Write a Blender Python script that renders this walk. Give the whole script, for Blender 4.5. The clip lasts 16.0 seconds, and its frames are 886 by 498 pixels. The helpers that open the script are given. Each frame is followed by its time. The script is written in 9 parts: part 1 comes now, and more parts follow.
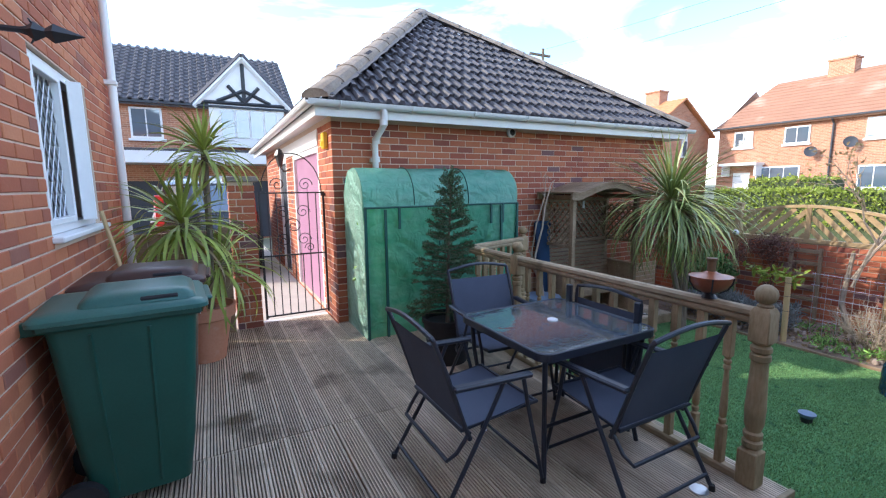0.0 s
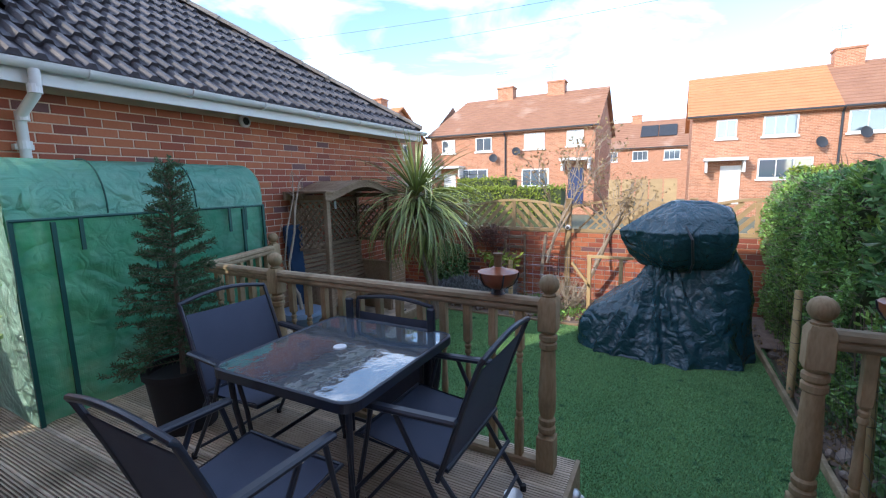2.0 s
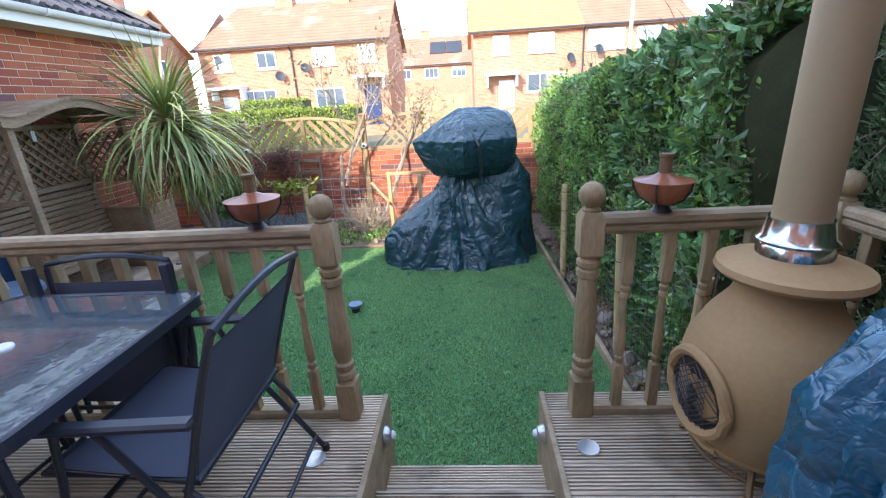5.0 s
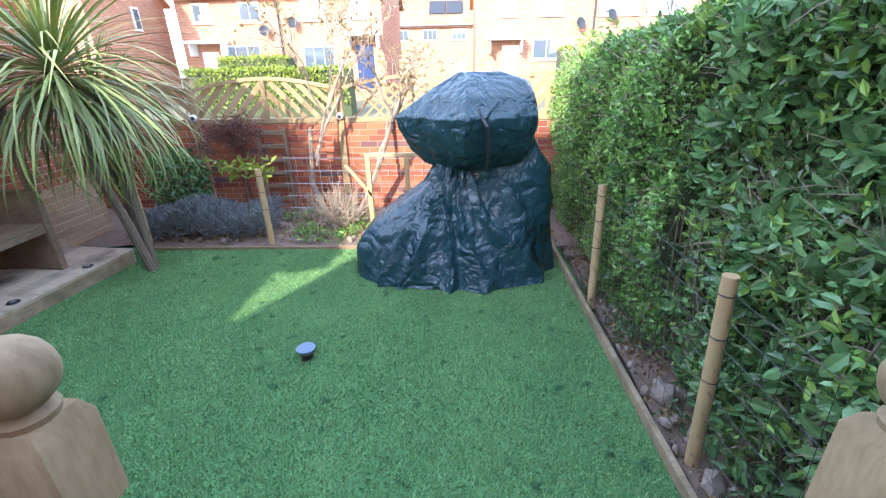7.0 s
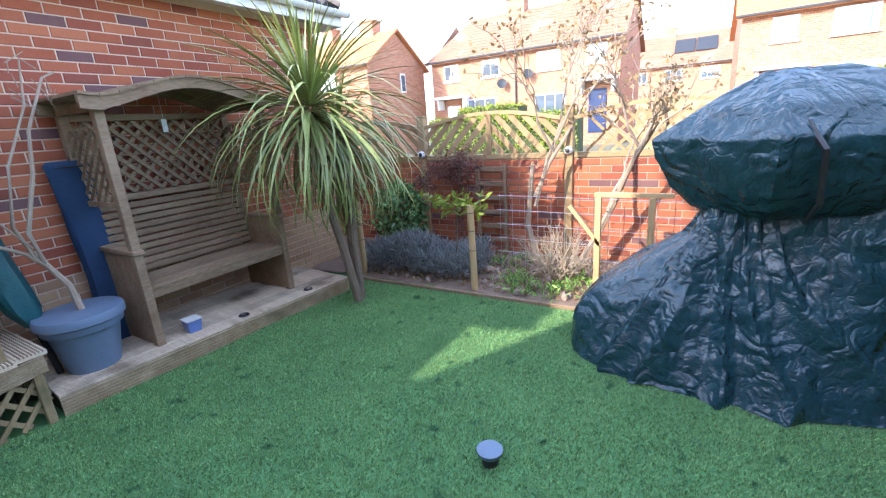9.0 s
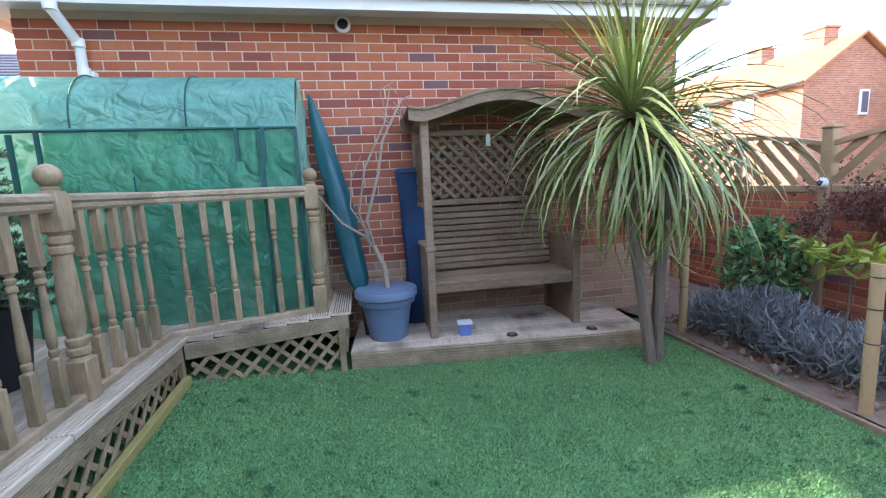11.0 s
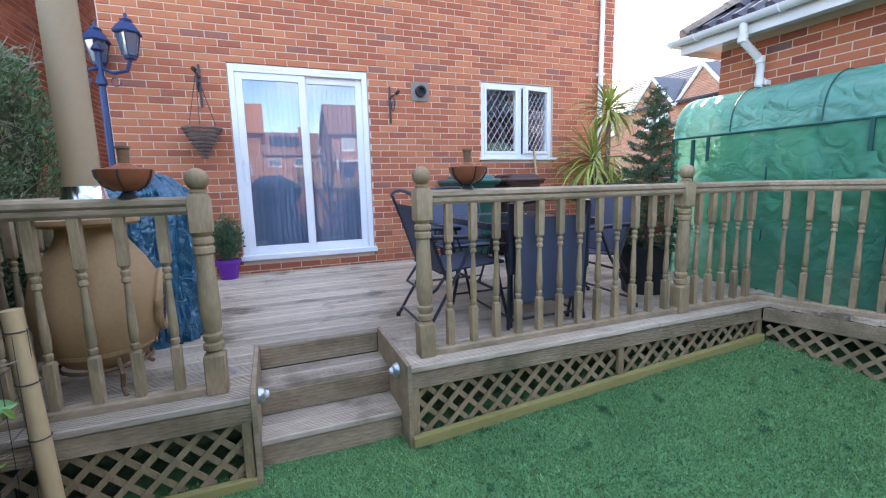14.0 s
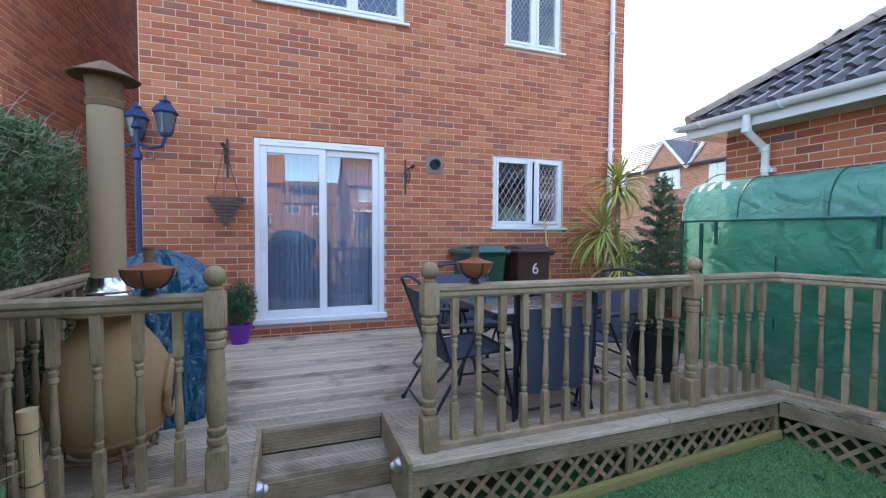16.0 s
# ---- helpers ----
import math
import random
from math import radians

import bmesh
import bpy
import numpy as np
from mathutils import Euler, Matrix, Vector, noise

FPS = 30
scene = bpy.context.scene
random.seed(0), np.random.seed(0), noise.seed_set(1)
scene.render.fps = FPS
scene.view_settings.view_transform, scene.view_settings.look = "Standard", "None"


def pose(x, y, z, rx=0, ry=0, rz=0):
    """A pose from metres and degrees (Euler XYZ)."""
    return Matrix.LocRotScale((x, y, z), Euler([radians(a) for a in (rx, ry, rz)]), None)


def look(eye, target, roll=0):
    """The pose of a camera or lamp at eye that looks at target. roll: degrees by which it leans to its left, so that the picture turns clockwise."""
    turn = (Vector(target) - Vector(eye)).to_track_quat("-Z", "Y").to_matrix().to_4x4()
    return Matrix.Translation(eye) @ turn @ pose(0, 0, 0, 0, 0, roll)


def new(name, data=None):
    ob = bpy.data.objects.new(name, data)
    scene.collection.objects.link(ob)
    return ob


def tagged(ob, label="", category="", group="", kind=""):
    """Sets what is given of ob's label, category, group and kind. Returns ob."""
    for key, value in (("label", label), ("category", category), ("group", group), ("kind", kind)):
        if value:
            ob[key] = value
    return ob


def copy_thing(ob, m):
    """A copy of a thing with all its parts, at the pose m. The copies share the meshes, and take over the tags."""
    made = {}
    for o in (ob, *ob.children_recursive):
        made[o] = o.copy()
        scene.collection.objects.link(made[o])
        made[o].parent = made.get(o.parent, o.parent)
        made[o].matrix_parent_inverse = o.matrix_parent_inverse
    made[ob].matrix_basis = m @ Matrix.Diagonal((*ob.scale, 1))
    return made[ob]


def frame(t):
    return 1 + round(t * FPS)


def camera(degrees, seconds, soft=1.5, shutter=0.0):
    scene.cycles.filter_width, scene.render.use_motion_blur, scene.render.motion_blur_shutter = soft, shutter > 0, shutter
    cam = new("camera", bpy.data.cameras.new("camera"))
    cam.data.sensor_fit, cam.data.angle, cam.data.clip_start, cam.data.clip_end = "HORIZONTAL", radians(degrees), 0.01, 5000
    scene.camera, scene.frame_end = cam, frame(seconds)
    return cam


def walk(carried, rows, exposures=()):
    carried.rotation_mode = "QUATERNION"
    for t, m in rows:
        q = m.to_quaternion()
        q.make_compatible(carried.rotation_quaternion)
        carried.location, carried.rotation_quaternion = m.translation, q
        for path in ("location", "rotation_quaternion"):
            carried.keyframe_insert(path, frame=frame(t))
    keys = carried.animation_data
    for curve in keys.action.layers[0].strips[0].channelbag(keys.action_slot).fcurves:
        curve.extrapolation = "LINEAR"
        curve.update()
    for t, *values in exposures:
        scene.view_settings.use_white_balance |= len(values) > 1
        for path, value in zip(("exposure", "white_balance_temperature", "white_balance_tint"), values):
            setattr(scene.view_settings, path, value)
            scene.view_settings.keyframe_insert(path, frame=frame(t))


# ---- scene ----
cam = camera(91.4, 16.0, 1.2)
EXPO = [(0, 1.85, 5900, 11), (1.5, 1.65, 5900, 11), (2.5, 1.35, 5900, 11), (3.4, 1.3, 5900, 11), (4, 2.0, 6000, 11), (4.2, 2.1, 6000, 11), (6.3, 2.75, 5950, 14), (7, 2.8, 5950, 14),
        (8.2, 2.58, 5950, 14), (10.3, 2.58, 6000, 18), (11, 2.63, 6000, 18), (12, 2.78, 6000, 17), (13, 2.37, 5950, 15), (14.5, 2.47, 6150, 15), (16, 1.97, 5950, 13)]
PATH = [
    (0, (0.439, 0.265, 1.991), (1.366, 2.014, 1.705), -0.6),
    (0.5, (0.547, 0.437, 1.99), (1.662, 2.072, 1.698), -0.8),
    (1, (0.637, 0.596, 1.982), (1.948, 2.077, 1.688), -1.4),
    (1.5, (0.709, 0.72, 1.973), (2.252, 1.957, 1.677), -1.6),
    (2, (0.678, 0.804, 1.96), (2.422, 1.737, 1.663), -1.2),
    (2.5, (0.59, 0.873, 1.935), (2.438, 1.577, 1.636), -2.1),
    (3, (0.549, 0.864, 1.913), (2.454, 1.389, 1.603), -2.5),
    (3.5, (0.562, 0.84, 1.893), (2.5, 1.2, 1.556), -2.2),
    (4, (0.666, 0.788, 1.863), (2.592, 1.026, 1.379), -3.1),
    (4.2, (0.735, 0.747, 1.86), (2.651, 0.959, 1.328), -3.6),
    (6.3, (1.98, 0.75, 1.791), (3.823, 0.834, 1.02), -1.6),
    (6.5, (2.107, 0.748, 1.794), (3.945, 0.838, 1.011), -1.6),
    (7, (2.382, 0.79, 1.789), (4.217, 0.886, 1.0), -1.2),
    (7.5, (2.598, 0.845, 1.761), (4.425, 1.097, 0.986), -2.0),
    (8, (2.807, 0.884, 1.692), (4.602, 1.39, 0.969), -1.6),
    (8.2, (2.87, 0.913, 1.665), (4.641, 1.543, 0.982), -2.4),
    (10.3, (3.793, 1.254, 1.38), (4.843, 2.914, 1.006), -3.6),
    (10.5, (3.885, 1.232, 1.351), (4.736, 3.01, 1.016), -3.3),
    (11, (4.058, 1.149, 1.343), (4.412, 3.096, 1.05), -2.7),
    (11.5, (4.168, 1.013, 1.358), (3.977, 2.987, 1.098), -3.5),
    (12, (4.293, 0.862, 1.385), (3.594, 2.718, 1.129), -2.7),
    (12.5, (4.46, 0.8, 1.414), (3.255, 2.376, 1.162), -2.2),
    (13, (4.637, 0.744, 1.387), (3.119, 2.02, 1.129), -1.8),
    (13.5, (4.803, 0.631, 1.386), (3.1, 1.642, 1.112), -1.7),
    (14, (4.976, 0.584, 1.414), (3.134, 1.303, 1.116), -1.3),
    (14.5, (5.047, 0.626, 1.454), (3.167, 1.244, 1.161), 1.3),
    (15, (5.047, 0.646, 1.54), (3.16, 1.265, 1.308), 0.7),
    (15.5, (5.02, 0.638, 1.615), (3.131, 1.282, 1.484), 0.4),
    (16, (5.016, 0.603, 1.667), (3.134, 1.277, 1.592), 0.3),
]
walk(cam, [(t, look(eye, target, roll)) for t, eye, target, roll in PATH], EXPO)

# ---- light ----
SUN_FROM = Vector((-0.875, 0.462, 0.0)).normalized()
SUN_EL = radians(27.6)
world = bpy.data.worlds.new("sky")
scene.world = world
world.use_nodes = True
wn, wl = world.node_tree.nodes, world.node_tree.links
wn.clear()
w_out = wn.new("ShaderNodeOutputWorld")
w_bg = wn.new("ShaderNodeBackground")
w_sky = wn.new("ShaderNodeTexSky")
w_sky.sky_type, w_sky.sun_disc = "NISHITA", False
w_sky.sun_elevation, w_sky.sun_rotation = SUN_EL, math.atan2(SUN_FROM.x, SUN_FROM.y)
w_sky.air_density, w_sky.dust_density, w_sky.ozone_density = 1.0, 0.7, 1.5
w_co = wn.new("ShaderNodeTexCoord")
w_map = wn.new("ShaderNodeMapping")
w_map.inputs["Scale"].default_value = (1.0, 1.6, 4.5)
w_map.inputs["Rotation"].default_value = (0.15, 0.1, 0.9)
w_noise = wn.new("ShaderNodeTexNoise")
w_noise.inputs["Scale"].default_value = 1.7
w_noise.inputs["Detail"].default_value = 7
w_noise.inputs["Roughness"].default_value = 0.58
w_noise.inputs["Distortion"].default_value = 0.6
w_ramp = wn.new("ShaderNodeValToRGB")
w_ramp.color_ramp.elements[0].position, w_ramp.color_ramp.elements[1].position = 0.46, 0.82
w_mix = wn.new("ShaderNodeMix")
w_mix.data_type = "RGBA"
w_mix.inputs[7].default_value = (8.2, 8.4, 8.8, 1)
wl.new(w_co.outputs["Generated"], w_map.inputs["Vector"])
wl.new(w_map.outputs["Vector"], w_noise.inputs["Vector"])
wl.new(w_noise.outputs["Fac"], w_ramp.inputs["Fac"])
wl.new(w_ramp.outputs["Color"], w_mix.inputs[0])
wl.new(w_sky.outputs["Color"], w_mix.inputs[6])
wl.new(w_mix.outputs[2], w_bg.inputs["Color"])
w_bg.inputs["Strength"].default_value = 0.15
wl.new(w_bg.outputs[0], w_out.inputs["Surface"])
sun_data = bpy.data.lights.new("sun", "SUN")
sun_data.energy, sun_data.angle, sun_data.color = 1.6, radians(0.6), (1.0, 0.88, 0.7)
sun = new("sun", sun_data)
sun_dir = SUN_FROM * math.cos(SUN_EL) + Vector((0, 0, math.sin(SUN_EL)))
sun.matrix_world = look(sun_dir * 40, (0, 0, 0))

# ---- materials ----
def material(name, c1, c2, rough=0.7, scale=8.0, fine=90.0, bump=0.15, metal=0.0, rand=0.0, island=False, stretch=(1, 1, 1),
             stain=None, stain_at=(0.5, 0.7), stain_scale=1.5, spec=0.5, sub=0.0, alpha=1.0, coat=0.0, trans=0.0):
    """A surface with two scales of variation, optional stains, and a value shift per object or per loose piece."""
    m = bpy.data.materials.new(name)
    m.use_nodes = True
    n, l = m.node_tree.nodes, m.node_tree.links
    b = n["Principled BSDF"]
    co = n.new("ShaderNodeTexCoord")
    mp = n.new("ShaderNodeMapping")
    mp.inputs["Scale"].default_value = stretch
    geo = n.new("ShaderNodeNewGeometry")
    l.new(geo.outputs["Position"], mp.inputs["Vector"])
    big, small = n.new("ShaderNodeTexNoise"), n.new("ShaderNodeTexNoise")
    big.inputs["Scale"].default_value, big.inputs["Detail"].default_value = scale, 5
    small.inputs["Scale"].default_value, small.inputs["Detail"].default_value = fine, 4
    for t in (big, small):
        l.new(mp.outputs[0], t.inputs["Vector"])
    mix = n.new("ShaderNodeMix")
    mix.data_type = "RGBA"
    mix.inputs[6].default_value, mix.inputs[7].default_value = (*c1, 1), (*c2, 1)
    rg = n.new("ShaderNodeMapRange")
    rg.inputs[1].default_value, rg.inputs[2].default_value = 0.3, 0.7
    add = n.new("ShaderNodeMath")
    add.operation = "MULTIPLY_ADD"
    add.inputs[1].default_value, add.inputs[2].default_value = 0.45, 0.0
    l.new(small.outputs["Fac"], add.inputs[0])
    add2 = n.new("ShaderNodeMath")
    add2.operation = "MULTIPLY_ADD"
    add2.inputs[1].default_value = 0.55
    l.new(big.outputs["Fac"], add2.inputs[0])
    l.new(add.outputs[0], add2.inputs[2])
    l.new(add2.outputs[0], rg.inputs[0])
    l.new(rg.outputs[0], mix.inputs[0])
    col = mix.outputs[2]
    if stain:
        st = n.new("ShaderNodeTexNoise")
        st.inputs["Scale"].default_value, st.inputs["Detail"].default_value = stain_scale, 6
        sr = n.new("ShaderNodeMapRange")
        sr.inputs[1].default_value, sr.inputs[2].default_value = stain_at
        sm = n.new("ShaderNodeMix")
        sm.data_type = "RGBA"
        sm.inputs[7].default_value = (*stain, 1)
        l.new(geo.outputs["Position"], st.inputs["Vector"])
        l.new(st.outputs["Fac"], sr.inputs[0])
        l.new(sr.outputs[0], sm.inputs[0])
        l.new(col, sm.inputs[6])
        col = sm.outputs[2]
    if rand:
        src = geo.outputs["Random Per Island"] if island else n.new("ShaderNodeObjectInfo").outputs["Random"]
        hsv = n.new("ShaderNodeHueSaturation")
        mr = n.new("ShaderNodeMapRange")
        mr.inputs[3].default_value, mr.inputs[4].default_value = 1 - rand, 1 + rand
        l.new(src, mr.inputs[0])
        l.new(mr.outputs[0], hsv.inputs["Value"])
        l.new(col, hsv.inputs["Color"])
        col = hsv.outputs[0]
    l.new(col, b.inputs["Base Color"])
    b.inputs["Roughness"].default_value = rough
    b.inputs["Metallic"].default_value = metal
    b.inputs["Specular IOR Level"].default_value = spec
    b.inputs["Coat Weight"].default_value = coat
    b.inputs["Alpha"].default_value = alpha
    b.inputs["Transmission Weight"].default_value = trans
    if bump:
        bp = n.new("ShaderNodeBump")
        bp.inputs["Strength"].default_value, bp.inputs["Distance"].default_value = bump, 0.01
        l.new(add2.outputs[0], bp.inputs["Height"])
        l.new(bp.outputs[0], b.inputs["Normal"])
    return m


def brick_material(name, colours, island):
    """Bricks in several fired shades, one to each piece."""
    m = material(name, (0.4, 0.15, 0.08), (0.48, 0.2, 0.11), 0.85, 6, 70, 0.35)
    n, l = m.node_tree.nodes, m.node_tree.links
    b = n["Principled BSDF"]
    old = b.inputs["Base Color"].links[0].from_socket
    src = n.new("ShaderNodeNewGeometry").outputs["Random Per Island"] if island else n.new("ShaderNodeObjectInfo").outputs["Random"]
    ramp = n.new("ShaderNodeValToRGB")
    ramp.color_ramp.interpolation = "CONSTANT"
    els = ramp.color_ramp.elements
    els[0].color = (*colours[0][1], 1)
    els[1].position, els[1].color = colours[1][0], (*colours[1][1], 1)
    for p, c in colours[2:]:
        e = els.new(p)
        e.color = (*c, 1)
    mul = n.new("ShaderNodeMix")
    mul.data_type, mul.blend_type = "RGBA", "MULTIPLY"
    mul.inputs[0].default_value = 0.75
    gain = n.new("ShaderNodeMix")
    gain.data_type, gain.blend_type = "RGBA", "MULTIPLY"
    gain.inputs[0].default_value = 1
    gain.inputs[7].default_value = (2.25, 5.6, 9.4, 1)
    l.new(old, gain.inputs[6])
    l.new(src, ramp.inputs[0])
    l.new(ramp.outputs[0], mul.inputs[6])
    l.new(gain.outputs[2], mul.inputs[7])
    l.new(mul.outputs[2], b.inputs["Base Color"])
    return m


RED = [(0, (0.43, 0.135, 0.065)), (0.22, (0.50, 0.18, 0.085)), (0.42, (0.38, 0.11, 0.055)), (0.6, (0.47, 0.155, 0.075)), (0.78, (0.34, 0.105, 0.06)),
       (0.88, (0.53, 0.2, 0.1)), (0.95, (0.3, 0.115, 0.08))]
GAR = [(0, (0.40, 0.115, 0.06)), (0.22, (0.46, 0.15, 0.075)), (0.42, (0.33, 0.09, 0.055)), (0.6, (0.42, 0.13, 0.07)), (0.76, (0.27, 0.08, 0.055)),
       (0.86, (0.5, 0.17, 0.09)), (0.93, (0.19, 0.095, 0.1))]
M_BRICK = brick_material("red_brick", RED, False)
M_BRICK_I = brick_material("red_brick_rest", RED, True)
M_GBRICK = brick_material("multi_brick", GAR, False)
M_GBRICK_I = brick_material("multi_brick_rest", GAR, True)
BUFF = [(0, (0.44, 0.27, 0.17)), (0.3, (0.5, 0.33, 0.21)), (0.6, (0.4, 0.24, 0.15)), (0.85, (0.46, 0.29, 0.2))]
M_BUFF = brick_material("buff_base_brick", BUFF, False)
M_MORTAR = material("mortar", (0.6, 0.45, 0.34), (0.7, 0.55, 0.43), 0.95, 5, 120, 0.4)
# Darker mortar colour for the boundary wall.
M_DARKMORTAR = material("darker_mortar", (0.36, 0.27, 0.21), (0.48, 0.37, 0.29), 0.95, 5, 120, 0.4)
M_WALLBACK = material("plain_masonry", (0.36, 0.15, 0.09), (0.42, 0.19, 0.12), 0.9, 3, 40, 0.2)
M_DECK = material("weathered_decking", (0.38, 0.295, 0.2), (0.74, 0.62, 0.475), 0.4, 6, 80, 0.6, rand=0.22, stretch=(1, 0.12, 1),
                  stain=(0.17, 0.125, 0.075), stain_at=(0.56, 0.72), stain_scale=2.6)
M_TIMBER = material("weathered_timber", (0.23, 0.155, 0.075), (0.45, 0.335, 0.19), 0.75, 9, 80, 0.45, rand=0.1, stretch=(1, 1, 0.25),
                    stain=(0.17, 0.145, 0.07), stain_at=(0.5, 0.75), stain_scale=4)
M_RAIL = material("weathered_rail_timber", (0.24, 0.165, 0.09), (0.5, 0.39, 0.25), 0.75, 9, 80, 0.45, rand=0.08, stretch=(1, 0.25, 1),
                  stain=(0.18, 0.15, 0.08), stain_at=(0.5, 0.75), stain_scale=4)
M_ARBOUR = material("dark_bench_timber", (0.17, 0.105, 0.06), (0.37, 0.27, 0.175), 0.8, 6, 60, 0.25, rand=0.1, stretch=(0.3, 1, 1))
M_NEWWOOD = material("pale_new_timber", (0.48, 0.33, 0.16), (0.58, 0.42, 0.22), 0.75, 6, 60, 0.2, stretch=(1, 1, 0.3))
M_MOSSY = material("yellow_mossy_timber", (0.3, 0.26, 0.075), (0.43, 0.36, 0.13), 0.8, 8, 60, 0.3, stretch=(1, 0.3, 1))
M_FENCE = material("fence_timber", (0.33, 0.22, 0.11), (0.45, 0.32, 0.17), 0.8, 5, 60, 0.25, rand=0.12, stretch=(1, 0.3, 1))
M_WHITE = material("white_plastic", (0.76, 0.77, 0.78), (0.82, 0.82, 0.82), 0.35, 3, 40, 0.03)
M_GRASS = material("artificial_turf", (0.065, 0.19, 0.07), (0.135, 0.31, 0.115), 0.9, 5, 160, 0.6, stain=(0.045, 0.135, 0.05), stain_at=(0.62, 0.7), stain_scale=8.0)
M_SOIL = material("gravelly_soil", (0.16, 0.11, 0.08), (0.3, 0.22, 0.17), 0.95, 10, 60, 0.8)
M_GROUND = material("far_ground", (0.12, 0.13, 0.08), (0.2, 0.19, 0.13), 0.95, 0.5, 8, 0.2)
M_CONCRETE = material("concrete_paving", (0.42, 0.38, 0.33), (0.52, 0.48, 0.42), 0.9, 3, 60, 0.3)
M_TILE = material("dark_roof_tile", (0.04, 0.036, 0.043), (0.085, 0.076, 0.085), 0.5, 5, 60, 0.35, rand=0.22, stain=(0.17, 0.15, 0.13), stain_at=(0.62, 0.8), stain_scale=6)
M_HIP = material("lichened_hip_tile", (0.2, 0.15, 0.11), (0.36, 0.3, 0.24), 0.9, 6, 50, 0.6, rand=0.15)
M_BLACK = material("black_metal", (0.02, 0.02, 0.022), (0.035, 0.035, 0.04), 0.4, 5, 60, 0.03)
# Deck groove floors are coloured dark to stand for the shade in them.
M_GROOVESHADE = material("groove_shade", (0.075, 0.058, 0.04), (0.13, 0.1, 0.07), 0.95, 6, 60, 0.2)
M_BLUEBLACK = material("dark_blue_powder_coat", (0.018, 0.022, 0.035), (0.03, 0.035, 0.05), 0.35, 6, 80, 0.03)
M_SLING = material("dark_blue_sling_fabric", (0.045, 0.056, 0.09), (0.075, 0.09, 0.135), 0.7, 4, 300, 0.25)
M_GHTRIM = material("dark_green_piping", (0.008, 0.07, 0.06), (0.012, 0.1, 0.08), 0.5, 8, 60, 0.05)
M_CLAY = material("ochre_clay", (0.34, 0.2, 0.085), (0.42, 0.27, 0.125), 0.7, 4, 60, 0.15)
M_FLUE = material("tan_enamel_flue", (0.33, 0.235, 0.125), (0.37, 0.27, 0.15), 0.55, 2, 60, 0.03)
M_CHROME = material("bright_steel", (0.6, 0.6, 0.6), (0.7, 0.7, 0.7), 0.18, 5, 40, 0.02, metal=1)
M_RUST = material("rusty_cowl_metal", (0.12, 0.07, 0.035), (0.2, 0.12, 0.05), 0.75, 12, 80, 0.2)
M_COPPER = material("terracotta_glazed_bowl", (0.22, 0.07, 0.03), (0.32, 0.11, 0.05), 0.3, 9, 60, 0.06)
M_TERRA = material("terracotta", (0.5, 0.2, 0.11), (0.58, 0.27, 0.16), 0.85, 6, 60, 0.1, stain=(0.6, 0.42, 0.32), stain_at=(0.6, 0.8), stain_scale=5)
M_BLUEPOT = material("blue_grey_pot", (0.13, 0.19, 0.28), (0.18, 0.25, 0.36), 0.45, 4, 60, 0.05)
M_PEBBLE = material("white_pebbles", (0.62, 0.58, 0.52), (0.8, 0.78, 0.75), 0.8, 20, 90, 0.1, rand=0.15, island=True)
M_NAVY = material("navy_bag_fabric", (0.008, 0.03, 0.085), (0.014, 0.05, 0.12), 0.75, 6, 90, 0.2)
M_PARASOL = material("dark_teal_parasol_cover", (0.01, 0.075, 0.085), (0.018, 0.11, 0.125), 0.4, 10, 60, 0.4)
M_BARK = material("grey_brown_bark", (0.14, 0.105, 0.075), (0.24, 0.19, 0.14), 0.9, 25, 120, 0.8, stretch=(1, 1, 0.3))
M_PALEBARK = material("pale_bark", (0.3, 0.23, 0.17), (0.42, 0.34, 0.26), 0.85, 20, 120, 0.4)
M_BINGREEN = material("dark_green_bin_plastic", (0.008, 0.062, 0.045), (0.014, 0.085, 0.062), 0.42, 5, 120, 0.05)
M_BINLID = material("green_bin_lid_plastic", (0.03, 0.11, 0.09), (0.05, 0.15, 0.125), 0.38, 6, 120, 0.05)
M_BINBROWN = material("dark_brown_bin_plastic", (0.05, 0.024, 0.018), (0.075, 0.038, 0.03), 0.4, 5, 120, 0.05)
M_RUBBER = material("black_rubber", (0.012, 0.012, 0.014), (0.02, 0.02, 0.022), 0.7, 6, 90, 0.05)
M_PURPLE = material("faded_purple_door_paint", (0.31, 0.15, 0.24), (0.37, 0.19, 0.29), 0.5, 3, 60, 0.05)
M_POTPURPLE = material("purple_plastic_pot", (0.13, 0.02, 0.3), (0.17, 0.035, 0.36), 0.35, 6, 90, 0.03)
M_YELLOW = material("yellow_alarm_plastic", (0.8, 0.5, 0.015), (0.85, 0.56, 0.03), 0.4, 6, 90, 0.02)
M_BLUEPAINT = material("blue_painted_lamp_post", (0.012, 0.03, 0.1), (0.02, 0.045, 0.14), 0.4, 6, 90, 0.04)
M_WICKER = material("grey_brown_wicker", (0.12, 0.08, 0.06), (0.22, 0.16, 0.13), 0.85, 20, 120, 0.4)
M_SILVER = material("silver_lamp_housing", (0.5, 0.51, 0.53), (0.62, 0.63, 0.65), 0.3, 6, 90, 0.02, metal=0.8)
M_BLIND = material("vertical_blind_fabric", (0.36, 0.43, 0.55), (0.46, 0.53, 0.64), 0.9, 4, 60, 0.05, rand=0.1)
M_CAP = material("grey_stone_capping", (0.2, 0.17, 0.15), (0.3, 0.26, 0.23), 0.9, 8, 70, 0.4)
